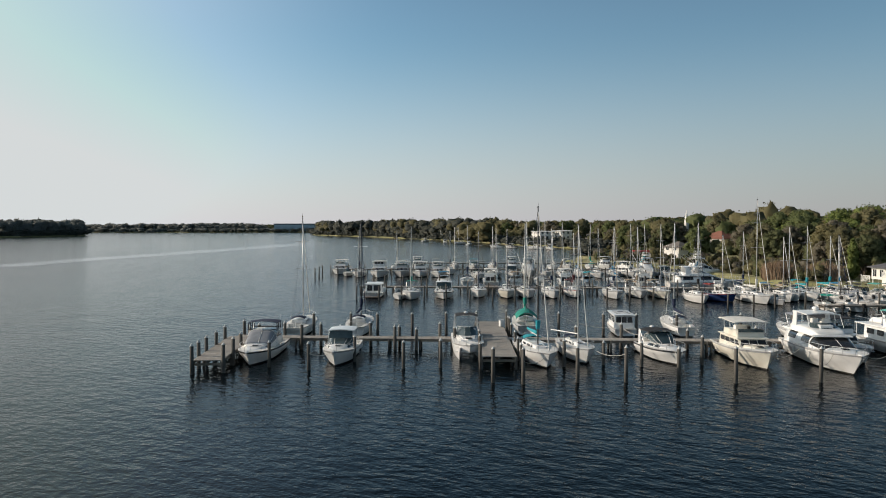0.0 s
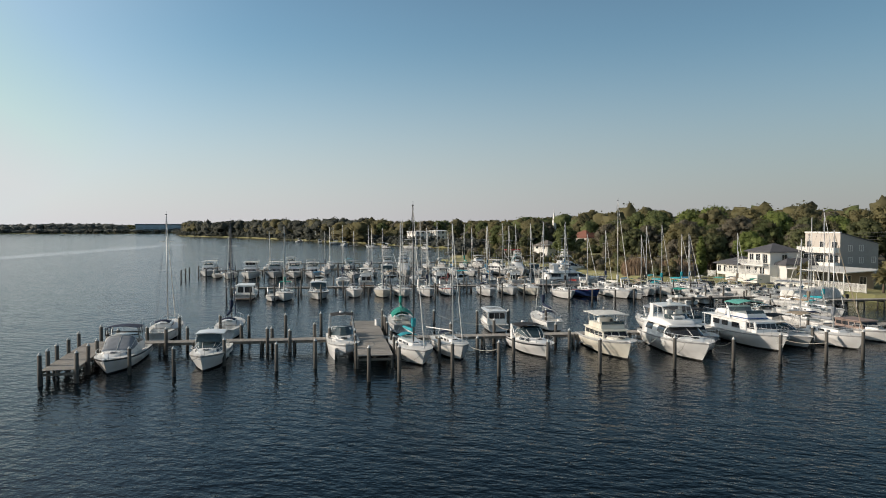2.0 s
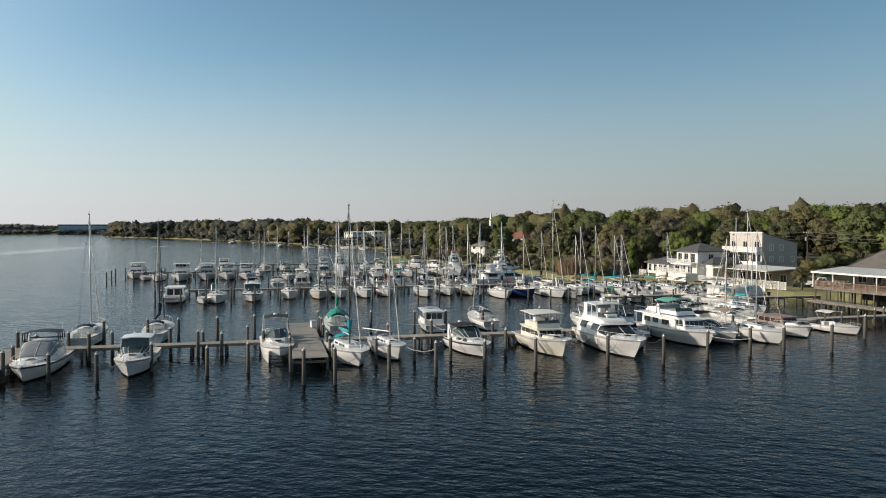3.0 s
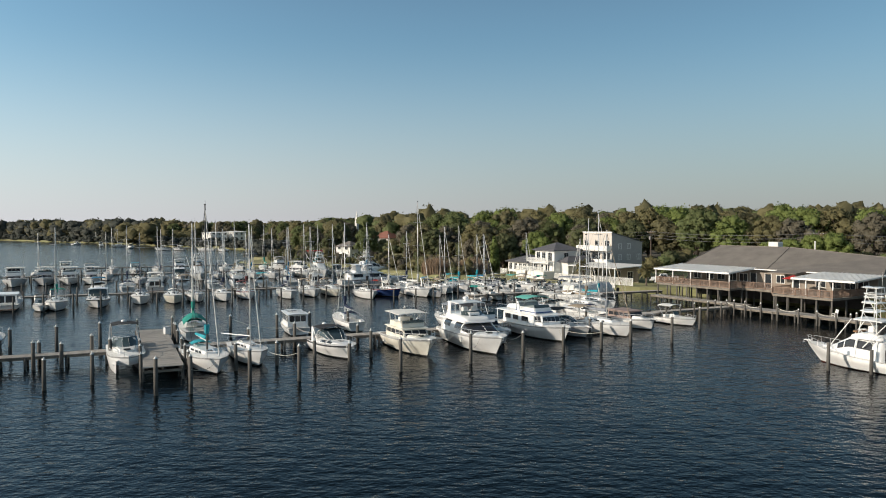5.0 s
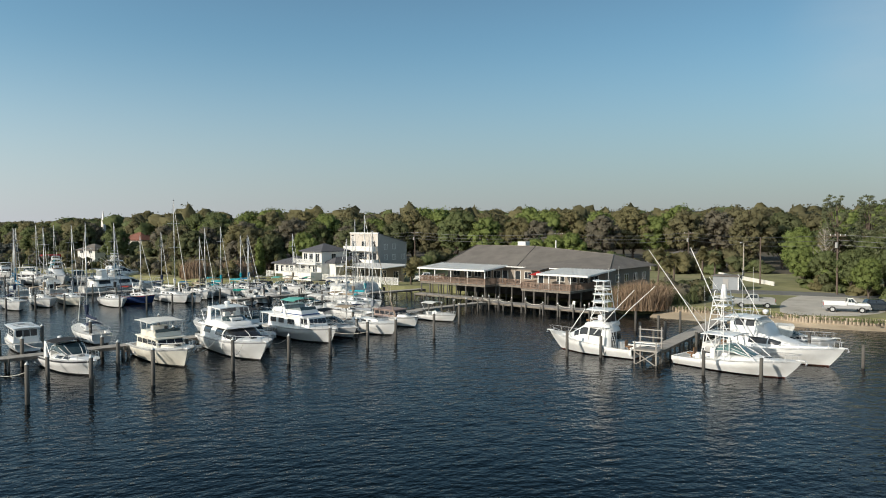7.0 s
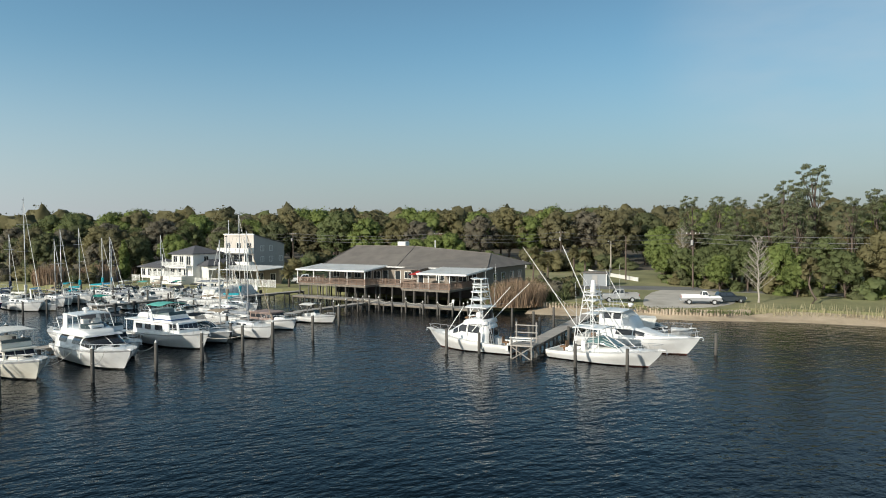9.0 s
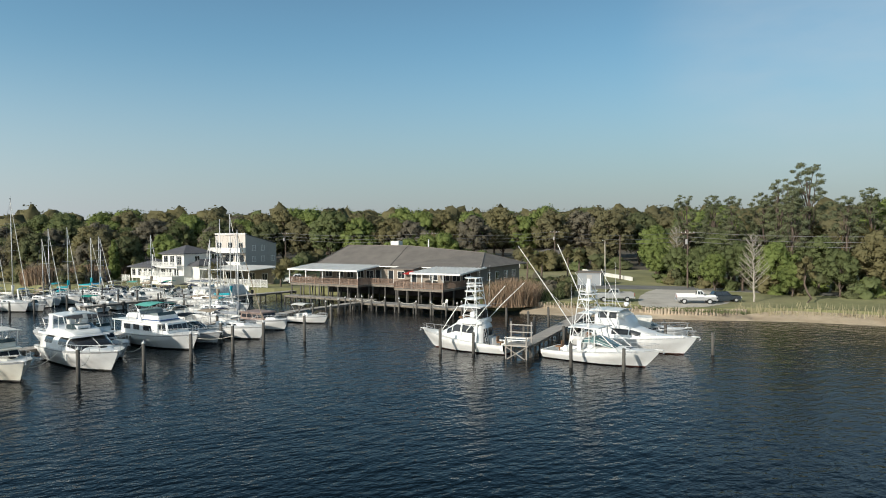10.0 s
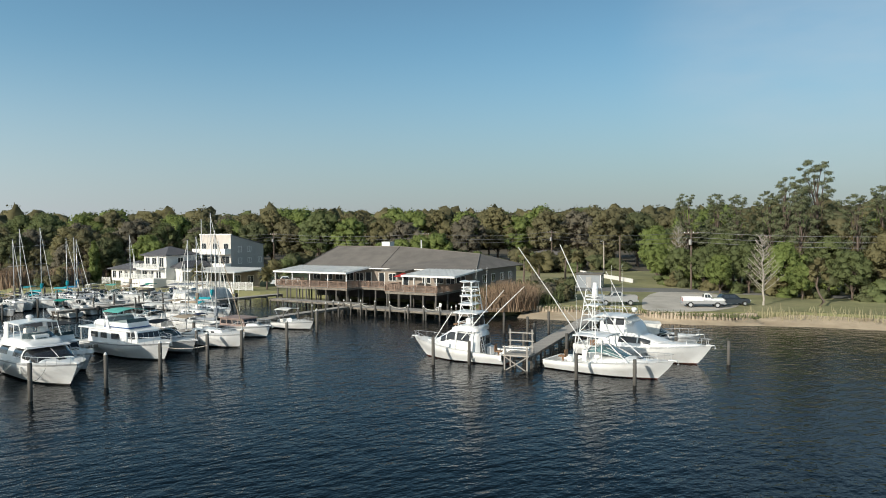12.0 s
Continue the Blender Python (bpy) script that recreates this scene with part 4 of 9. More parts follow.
def sailboat(bx, by, turn, L=9.5, W=3.1, mast=12.5, cover="blue", paint=None, stripe=None, label="", dark_mast=False, jib="white", bimini_cloth=None, group="", bottom=None, fine=3.1, boom_angle=0.0, mizzen=0.0, wires=True, name="sailboat", tent=None):
    h = Hull(L, W * 1.06, 1.5, 1.15, tw=0.66, fine=fine, rake=L * 0.13, full=0.46, flare=0.14)
    t = place_bow(name, bx, by, turn, L, h.rake, label, "sailboat", group)
    hull_parts(t, h, paint, stripe or RUB_GREY, bottom, cockpit=0.3, band=0.08, sole=0.5, coam=0.45)
    zd = h.sheer(0.55)
    bm = B()
    q = house_shape(bm, -0.16 * L, 0.26 * L, W * 0.3, W * 0.16, zd - 0.1, zd + 0.42, rf=0.5, rb=0.0, tum=0.08, bev=0.06)
    cab = part("coachroof", bm, GEL, t)
    for sd in ("L", "R"):
        sp = [(0.12, 0.3), (0.38, 0.56), (0.64, 0.74)]
        windows_on(cab, q[sd], [(1 - b, 1 - a) for a, b in sp] if sd == "L" else sp, 0.4, 0.75, name="porthole")
    part("hatch", box(B(), 0.15 * L, 0.15 * L + 0.5, -0.25, 0.25, zd + 0.36, zd + 0.48, 0.03), SMOKED, t)
    part("companionway_hatch", box(B(), -0.16 * L, -0.07 * L, -0.35, 0.35, zd + 0.4, zd + 0.5, 0.03), DECKW, t)
    xm = 0.1 * L
    m = part("mast", tube(B(), [(xm, 0, zd + 0.35), (xm - 0.05, 0, mast)], 0.075, 8, 0.055), ALU_DARK if dark_mast else ALU, t, "tall bare mast", smooth=True)
    for k in (0.5, 0.76) if mast > 11 else (0.58,):
        zz = zd + (mast - zd) * k
        part("spreader", tube(B(), [(xm - 0.1, -W * 0.27, zz), (xm, 0, zz + 0.03), (xm - 0.1, W * 0.27, zz)], 0.025, 4), ALU, m)
    part("masthead", box(B(), xm - 0.3, xm + 0.1, -0.04, 0.04, mast, mast + 0.12), BLACK, m)
    part("wind_vane", tube(B(), [(xm, 0, mast), (xm + 0.02, 0, mast + 0.5)], 0.012, 4), BLACK, m)
    zb = zd + 1.15
    ca, sa = math.cos(radians(boom_angle)), math.sin(radians(boom_angle))
    bl = 0.4 * L
    def bp(d, dz=0.0):
        return (xm - 0.08 - d * ca, -d * sa, zb + dz)
    part("boom", tube(B(), [bp(0), bp(bl, 0.05)], 0.055, 6), ALU, t)
    if cover:
        bm = B()
        tube(bm, [bp(-0.12, 1.5), bp(-0.02, 0.8), bp(0.15, 0.3), bp(bl * 0.5, 0.2), bp(bl * 0.95, 0.14)], 0.25, 7, 0.12)
        part("sail_cover", bm, CANVAS[cover], t, cover + " canvas sail cover over the boom")
    zj = mast * 0.97
    p = h.deck(0.985)
    part("furled_jib", tube(B(), [(p.x, 0, p.z + 0.25), (p.x * 0.5 + xm * 0.5, 0, (p.z + zj) / 2), (xm, 0, zj)], 0.06, 6, 0.03), CANVAS[jib], t, "jib rolled round the forestay")
    if wires:
        bm = B()
        for sd in (1, -1):
            yy = sd * h.half(0.6) * 0.93
            zs1 = zd + (mast - zd) * (0.5 if mast > 11 else 0.58)
            tube(bm, [(xm - 0.1, yy, h.sheer(0.6)), (xm - 0.1, sd * W * 0.27, zs1), (xm - 0.04, 0, mast * 0.98)], 0.012, 3)
            tube(bm, [(xm - 0.5, yy, h.sheer(0.56)), (xm, 0, zs1)], 0.011, 3)
        tube(bm, [(-L / 2 + 0.1, 0, h.sheer(0)), (xm - 0.05, 0, mast)], 0.012, 3)
        part("rigging", bm, WIRE, t, "thin steel shrouds and backstay")
    bm = B()
    for sd in (1, -1):
        tube(bm, [(h.deck(0.8).x, sd * h.half(0.8) * 0.9, h.sheer(0.8) + 0.6), (h.deck(0.93).x, sd * h.half(0.93) * 0.8, h.sheer(0.93) + 0.62), (p.x + 0.15, 0, p.z + 0.62)], 0.022, 4)
        for s in (0.8, 0.9):
            tube(bm, [h.deck(s, sd * 0.9), h.deck(s, sd * 0.9, 0.6)], 0.018, 4)
    part("pulpit", bm, STEEL, t)
    bm = B()
    for sd in (1, -1):
        tube(bm, [h.deck(s, sd * 0.93, 0.55) for s in (0.08, 0.3, 0.55, 0.8)], 0.009, 3)
        for s in (0.25, 0.42, 0.6):
            tube(bm, [h.deck(s, sd * 0.93), h.deck(s, sd * 0.93, 0.57)], 0.015, 4)
    tube(bm, [h.deck(0.1, 0.93, 0.57), h.deck(0.01, 0.7, 0.6), h.deck(0.01, -0.7, 0.6), h.deck(0.1, -0.93, 0.57)], 0.02, 4)
    for k in (0.7, -0.7):
        tube(bm, [h.deck(0.01, k), h.deck(0.01, k, 0.6)], 0.018, 4)
    part("lifeline", bm, STEEL, t)
    bm = B()
    bmesh.ops.create_cone(bm, cap_ends=False, segments=12, radius1=0.42, radius2=0.42, depth=0.04, matrix=Matrix.Translation((-0.36 * L, 0, zd + 0.35)) @ Matrix.Rotation(radians(90), 4, "Y"))
    tube(bm, [(-0.36 * L, 0, 0.5), (-0.36 * L, 0, zd + 0.4)], 0.07, 6)
    part("wheel_pedestal", bm, WHITE_TUBE, t)
    if tent:
        part("boom_tent", canopy(B(), -0.42 * L, 0.02 * L, W * 0.42, zd + 0.75, 0.75, 0.1, 0.04, 6, 8), CANVAS[tent], t, tent + " canvas tent over the boom and cockpit")
    if bimini_cloth:
        bimini(t, -0.44 * L, -0.2 * L, W * 0.36, zd + 1.5, h.sheer(0.2), bimini_cloth)
    else:
        part("spray_hood", canopy(B(), -0.2 * L, -0.08 * L, W * 0.27, zd + 0.72, 0.22, 0.1, 0.04), CANVAS[cover or "navy"], t, "low canvas spray hood")
    if mizzen:
        part("mizzen_mast", tube(B(), [(-0.36 * L, 0, zd), (-0.37 * L, 0, mizzen)], 0.07, 6, 0.05), ALU, t)
    return t


def sportfisher(bx, by, turn, L=10.8, W=3.9, label="", tower=7.2, rig_up=True, closed=True, group="", bow=2.0):
    """A sport fishing boat with a tuna tower and outriggers: a closed deckhouse with a bridge, or an open helm behind a long screen."""
    h = Hull(L, W, bow, bow * 0.52, rake=1.9, full=0.45, fine=2.7, flare=0.6)
    t = place_bow("sportfishing_boat", bx, by, turn, L, h.rake, label, "fishing boat", group)
    hull_parts(t, h, GEL, GEL, BOTTOM_RED, cockpit=0.27, band=0.08, sole=0.45, boot=0.1)
    zd = h.sheer(0.5)
    if closed:
        zr = zd + 1.75
        lf = Loft([(-0.25 * L, W * 0.42, zd - 0.6, zr - 0.12), (0.03 * L, W * 0.42, zd - 0.4, zr), (0.12 * L, W * 0.39, zd - 0.3, zd + 1.2), (0.22 * L, W * 0.31, zd - 0.1, zd + 0.62), (0.32 * L, W * 0.2, zd, zd + 0.48), (0.42 * L, W * 0.06, zd + 0.1, zd + 0.42)], 0.42, 0.16)
        cab = part("deckhouse", lf.skin(), GEL, t, smooth=True)
        side_panes(cab, lf, [(-0.17 * L, -0.03 * L), (-0.02 * L, 0.07 * L), (0.08 * L, 0.14 * L)], 0.55, 0.86, "deckhouse_window")
        part("cabin_door", box(B(), -0.25 * L - 0.04, -0.25 * L + 0.02, -0.1, 0.75, zd - 0.5, zd + 1.1), SMOKED, cab)
        part("aft_window", box(B(), -0.25 * L - 0.04, -0.25 * L + 0.02, -1.2, -0.35, zd + 0.3, zd + 1.1), SMOKED, cab)
        zf = zr
        fb = Loft([(-0.24 * L, W * 0.37, zf - 0.15, zf + 0.32), (-0.06 * L, W * 0.37, zf - 0.15, zf + 0.4), (0.03 * L, W * 0.28, zf - 0.15, zf + 0.12)], 0.35, 0.05)
        part("flybridge_coaming", fb.skin(), GEL, t, smooth=True)
        part("bridge_bench", box(B(), -0.02 * L, 0.02 * L, -W * 0.26, W * 0.26, zf + 0.3, zf + 0.46, 0.05), TEAK, t, "brown cushioned bench")
        part("helm_console", box(B(), -0.14 * L, -0.09 * L, -0.55, 0.55, zf + 0.2, zf + 0.95, 0.06), GEL, t)
        for y in (-0.5, 0.5):
            part("helm_chair", box(B(), -0.22 * L, -0.18 * L, y - 0.26, y + 0.26, zf + 0.3, zf + 1.1, 0.07), BLACK, t)
        bm = B()
        for y in (0.9, 1.3):
            tube(bm, [(-0.27 * L - 0.5, y, 0.55), (-0.25 * L - 0.05, y, zf + 0.4)], 0.03, 5)
        for k in range(6):
            p = Vector((-0.27 * L - 0.5, 0, 0.55)).lerp(Vector((-0.25 * L - 0.05, 0, zf + 0.4)), (k + 0.7) / 6.5)
            tube(bm, [(p.x, 0.9, p.z), (p.x, 1.3, p.z)], 0.03, 4)
        part("bridge_ladder", bm, STEEL, t)
        ztop = zf + 1.55
        part("bridge_top", canopy(B(), -0.24 * L, 0.0, W * 0.34, ztop, 0.06, 0.02, 0.09), GEL, t, "white bridge top")
    else:
        tr = Loft([(-0.1 * L, W * 0.42, zd - 0.3, zd + 0.3), (0.08 * L, W * 0.4, zd - 0.2, zd + 0.52), (0.2 * L, W * 0.31, zd - 0.1, zd + 0.5), (0.33 * L, W * 0.18, zd, zd + 0.42), (0.43 * L, W * 0.05, zd + 0.1, zd + 0.36)], 0.6)
        part("cabin_trunk", tr.skin(), GEL, t, smooth=True)
        part("hatch", box(B(), 0.22 * L, 0.22 * L + 0.5, -0.26, 0.26, zd + 0.46, zd + 0.54, 0.03), SMOKED, t)
        sc = Loft([(-0.13 * L, W * 0.42, zd, zd + 1.1), (-0.03 * L, W * 0.41, zd, zd + 1.32), (0.06 * L, W * 0.38, zd + 0.1, zd + 0.95), (0.15 * L, W * 0.29, zd + 0.2, zd + 0.5)], 0.5)
        loft_screen(t, sc, -0.125 * L, 0.148 * L, 0.42, (0.42, 0.8, 1.3, 1.84, 2.34, 2.72), mat("sea_green_glass", (0.12, 0.2, 0.2), 0.12, var=0.15, coat=0.6))
        ztop = zd + 2.15
        part("hardtop", canopy(B(), -0.25 * L, 0.03 * L, W * 0.38, ztop, 0.08, 0.02, 0.09), GEL, t, "white hardtop over the helm")
        legs(t, [((xa * L, sd * W * 0.42, zd - 0.1), (xb * L, sd * W * 0.36, ztop)) for sd in (1, -1) for xa, xb in ((-0.24, -0.22), (-0.13, -0.12), (0.0, -0.01))], 0.04, WHITE_TUBE)
        part("helm_console", box(B(), -0.1 * L, -0.04 * L, -0.8, 0.8, 0.45, zd + 0.8, 0.06), GEL, t)
        for y in (-0.7, 0.7):
            part("helm_chair", box(B(), -0.19 * L, -0.15 * L, y - 0.3, y + 0.3, 0.9, zd + 0.85, 0.07), GEL, t)
    # tower of bent tubes over the top, with a ring platform and its own sun top
    xa, xb = -0.22 * L, 0.1 * L
    zbase = h.sheer(0.35) + 0.1
    tw = part("tower_frame", tower_bm(xa, xb, W * 0.42, zbase, tower, ztop), WHITE_TUBE, t, "white tube tuna tower")
    k2 = (tower - 1.3 - ztop) / 2
    part("tower_platform", canopy(B(), xa + 0.35, xa + 1.85, W * 0.24, ztop + k2, 0.03, 0.0, 0.06), GEL, tw, "white crosstree platform")
    part("tower_platform", canopy(B(), xa + 0.45, xa + 1.75, W * 0.22, tower - 1.3, 0.03, 0.0, 0.09), GEL, tw, "white padded tower platform")
    bm = B()
    for zz in (tower - 0.55, tower - 0.85):
        pts = [(xa + 1.1 + 0.75 * math.cos(k * math.pi / 8), W * 0.23 * math.sin(k * math.pi / 8), zz) for k in range(17)]
        tube(bm, pts, 0.045, 5)
    part("tower_hoop", bm, WHITE_TUBE, tw, "padded belly rail")
    if closed:
        part("tower_top", canopy(B(), xa + 0.4, xa + 1.8, W * 0.2, tower, 0.05, 0.0, 0.05), GEL, tw, "small white tower sun top")
    else:
        bm = B()
        tube(bm, [(xa + 1.1, 0, tower - 0.9), (xa + 1.1, 0, tower - 0.1), (xa + 1.1, 0, tower + 0.55)], 0.36, 10, 0.16)
        part("radar_dome", bm, GEL, tw, "white conical tower dome", True)
    for sd in (1, -1):
        a = (xa + 1.2, sd * W * 0.42, zd + 0.9)
        b = (xa - 4.2, sd * W * 1.0, tower + 3.6) if rig_up else (xa - 3.4, sd * W * 0.62, tower - 0.5)
        rg = part("outrigger", tube(B(), [a, ((a[0] + b[0]) / 2, (a[1] + b[1]) / 2, (a[2] + b[2]) / 2 + 0.1), b], 0.05, 5, 0.03), WHITE_TUBE, t, "long outrigger pole")
        bm = B()
        for f in (0.35, 0.6):
            c = Vector(a).lerp(Vector(b), f)
            tube(bm, [c + Vector((0, 0.25, 0)), c, c - Vector((0, 0.25, 0))], 0.015, 4)
        tube(bm, [(xa + 1.2, sd * W * 0.3, ztop), Vector(a).lerp(Vector(b), 0.55)], 0.012, 3)
        part("outrigger_spreader", bm, STEEL, rg)
    antenna(t, xa, W * 0.3, ztop, 4.2); antenna(t, xa, -W * 0.3, ztop, 4.2)
    bow_rail(t, h, 0.62, 0.55, posts=5)
    anchor(t, h)
    bm = B()
    tube(bm, [(-0.4 * L, 0, 0.45), (-0.4 * L, 0, 0.95)], 0.08, 6)
    box(bm, -0.43 * L, -0.37 * L, -0.3, 0.3, 0.95, 1.08, 0.03); box(bm, -0.37 * L - 0.05, -0.37 * L + 0.03, -0.28, 0.28, 1.05, 1.6, 0.03)
    part("fighting_chair", bm, TEAK, t)
    part("tackle_station", box(B(), -0.3 * L, -0.26 * L, -W * 0.36, -W * 0.1, 0.45, 1.3, 0.05), GEL, t)
    return t


def convertible_boat(bx, by, turn, L, W, label):
    """A convertible with an enclosed flying bridge over a low raked deckhouse and a long sheered foredeck."""
    h = Hull(L, W, 1.75, 1.05, rake=1.7, full=0.45, fine=2.7, flare=0.6)
    t = place_bow("convertible_boat", bx, by, turn, L, h.rake, label, "fishing boat")
    hull_parts(t, h, GEL, GEL, BOTTOM_RED, cockpit=0.22, band=0.08, sole=0.5, boot=0.1)
    zd = h.sheer(0.5)
    lf = Loft([(-0.3 * L, W * 0.43, zd - 0.5, zd + 1.05), (0.02 * L, W * 0.43, zd - 0.4, zd + 1.1), (0.1 * L, W * 0.4, zd - 0.2, zd + 0.8), (0.2 * L, W * 0.33, zd - 0.1, zd + 0.5), (0.32 * L, W * 0.2, zd, zd + 0.5), (0.42 * L, W * 0.06, zd + 0.2, zd + 0.56)], 0.42, 0.14)
    cab = part("deckhouse", lf.skin(), GEL, t, smooth=True)
    side_panes(cab, lf, [(-0.14 * L, 0.0), (0.01 * L, 0.1 * L)], 0.52, 0.85, "deckhouse_window")
    zf = zd + 1.02
    br = Loft([(-0.29 * L, W * 0.37, zf - 0.1, zf + 1.6), (-0.1 * L, W * 0.37, zf - 0.1, zf + 1.66), (-0.03 * L, W * 0.34, zf - 0.1, zf + 1.1), (0.02 * L, W * 0.28, zf - 0.1, zf + 0.1)], 0.3, 0.1)
    bh_ = part("bridge_house", br.skin(), GEL, t, "enclosed white flying bridge", True)
    side_panes(bh_, br, [(-0.26 * L, -0.185 * L), (-0.165 * L, -0.1 * L)], 0.55, 0.88, "bridge_window")
    loft_screen(bh_, br, -0.095 * L, -0.035 * L, 0.25, (0.25, 1.0, 2.14, 2.89), CANVAS["white"], "bridge_windscreen")
    part("bridge_top", canopy(B(), -0.33 * L, -0.07 * L, W * 0.39, zf + 1.65, 0.1, 0.03, 0.1), GEL, t, "white bridge roof with rounded brow")
    dome(t, -0.08 * L, W * 0.12, zf + 2.2, 0.3)
    for y in (-0.3, -0.1, 0.12, 0.3):
        antenna(t, -0.2 * L, W * y, zf + 1.85, 1.2 if abs(y) < 0.2 else 4.5, 0.05)
    bm = B()
    for y in (-0.3, 0.3):
        tube(bm, [(-0.3 * L, W * y, zf + 1.85), (-0.3 * L, W * y, zf + 2.3), (-0.12 * L, W * y, zf + 2.3), (-0.12 * L, W * y, zf + 1.85)], 0.03, 4)
    part("roof_rail", bm, STEEL, t)
    bow_rail(t, h, 0.55, 0.6, posts=7)
    anchor(t, h)
    part("fighting_chair", box(B(), -0.42 * L, -0.38 * L, -0.3, 0.3, 0.5, 1.3, 0.08), TEAK, t)
    for sd in (1, -1):
        part("outrigger", tube(B(), [(-0.1 * L, sd * W * 0.42, zd + 1.0), (-0.4 * L, sd * W * 0.75, zd + 6.5)], 0.04, 5, 0.02), WHITE_TUBE, t, "long outrigger pole")
    return t


def tower_bm(xa, xb, w, z0, z1, zt):
    bm = B()
    for sd in (1, -1):
        tube(bm, [(xb + 1.2, sd * w, z0 + 0.25), (xa + 2.3, sd * w * 0.85, zt)], 0.042, 5)
        for x, xt in ((xa, xa + 0.6), (xa + 1.9, xa + 1.35)):
            pts = []
            for i in range(5):
                k = i / 4
                pts.append((x + (xt - x) * k, sd * (w + (w * 0.42 - w) * k), z0 + (z1 - z0) * k))
            tube(bm, pts, 0.042, 5)
        for k0, k1 in ((0.15, 0.4), (0.4, 0.65), (0.65, 0.9)):
            def at(x, xt, k):
                return (x + (xt - x) * k, sd * (w + (w * 0.42 - w) * k), z0 + (z1 - z0) * k)
            tube(bm, [at(xa, xa + 0.6, k0), at(xa + 1.9, xa + 1.35, k1)], 0.03, 4)
            tube(bm, [at(xa, xa + 0.6, k1), at(xa + 1.9, xa + 1.35, k1)], 0.03, 4)
    for k in (0.25, 0.4, 0.55, 0.7, 0.85, 1.0):
        ww, z = w + (w * 0.42 - w) * k, z0 + (z1 - z0) * k
        for x, xt in ((xa, xa + 0.6), (xa + 1.9, xa + 1.35)):
            tube(bm, [(x + (xt - x) * k, -ww, z), (x + (xt - x) * k, ww, z)], 0.022, 4)
    return bm


def runabout(bx, by, turn, L=6.5, W=2.4, label="", cloth=None, paint=None, group="", motor=True, ttop=False, arch=False, name="runabout"):
    h = Hull(L, W, 1.0, 0.75, rake=L * 0.12, full=0.45, fine=3.4, flare=0.55)
    t = place_bow(name, bx, by, turn, L, h.rake, label, "motorboat", group)
    hull_parts(t, h, paint, RUB_GREY, cockpit=0.62, band=0.08, sole=0.35, coam=0.25)
    if ttop or cloth:
        bimini(t, -0.22 * L, 0.08 * L, W * 0.4, 2.35, 0.9, cloth or "white")
    part("console", box(B(), -0.02 * L, 0.1 * L, -0.45, 0.45, 0.35, 1.25, 0.06), GEL, t)
    part("console_screen", slab(B(), [(0.1 * L, -0.42, 1.2), (0.1 * L, 0.42, 1.2), (0.04 * L, 0.38, 1.65), (0.04 * L, -0.38, 1.65)], 0.03), GLASS_BLUE, t)
    part("leaning_post", box(B(), -0.16 * L, -0.1 * L, -0.5, 0.5, 0.35, 1.1, 0.06), DECKW, t)
    if arch:
        radar_arch(t, -0.28 * L, W * 0.42, 0.8, 2.6, -0.7)
    if motor:
        bm = B()
        box(bm, -L / 2 - 0.55, -L / 2 - 0.05, -0.22, 0.22, 0.7, 1.35, 0.08)
        box(bm, -L / 2 - 0.4, -L / 2 - 0.15, -0.1, 0.1, -0.3, 0.75, 0.03)
        part("outboard_motor", bm, BLACK, t, "black outboard motor")
    bow_rail(t, h, 0.62, 0.35, posts=4)
    return t


def cabin_launch(x, y, turn, L=7.6, W=2.8, label=""):
    """The boxy white launch with a row of upright windows."""
    h = Hull(L, W, 1.15, 0.9, rake=0.8, full=0.6)
    t = thing("cabin_launch", x, y, 0, turn, label, "motorboat")
    hull_parts(t, h, GEL, RUB_GREY, cockpit=0.14)
    bm = B()
    q = house_shape(bm, -0.36 * L, 0.24 * L, W * 0.42, W * 0.4, 0.9, 2.45, rf=0.15, rb=0.1, tum=0.08, bev=0.05)
    c = part("cabin", bm, GEL, t)
    for sd in ("L", "R"):
        windows_on(c, q[sd], [(0.06, 0.22), (0.29, 0.45), (0.53, 0.69), (0.77, 0.93)], 0.42, 0.84, name="cabin_window")
    for sd in ("F", "B"):
        windows_on(c, q[sd], [(0.08, 0.34), (0.37, 0.63), (0.66, 0.92)], 0.42, 0.86, name="end_window")
    part("cabin_roof", canopy(B(), -0.4 * L, 0.26 * L, W * 0.45, 2.45, 0.08, 0.0, 0.06), GEL, t)
    for i in range(3):
        part("roof_rib", box(B(), -0.25 * L + i * 1.3, -0.25 * L + i * 1.3 + 0.08, -W * 0.3, W * 0.3, 2.5, 2.56), RUB_GREY, t)
    part("roof_hatch", box(B(), -0.1, 0.5, -0.3, 0.3, 2.5, 2.6, 0.03), CANVAS["grey"], t)
    bow_rail(t, h, 0.7, 0.4, posts=3)
    return t

# ---- water and land ----
bm = B()
R0 = 4500
ring = [-R0, -700, -150, 300, 900, R0]
gv = [[bm.verts.new((x, y, 0)) for y in ring] for x in ring]
for i in range(5):
    for j in range(5):
        bm.faces.new((gv[i][j], gv[i + 1][j], gv[i + 1][j + 1], gv[i][j + 1]))
tagged(obj_from("water", bm, WATER), "dark blue rippled river water", "water", kind="structure")


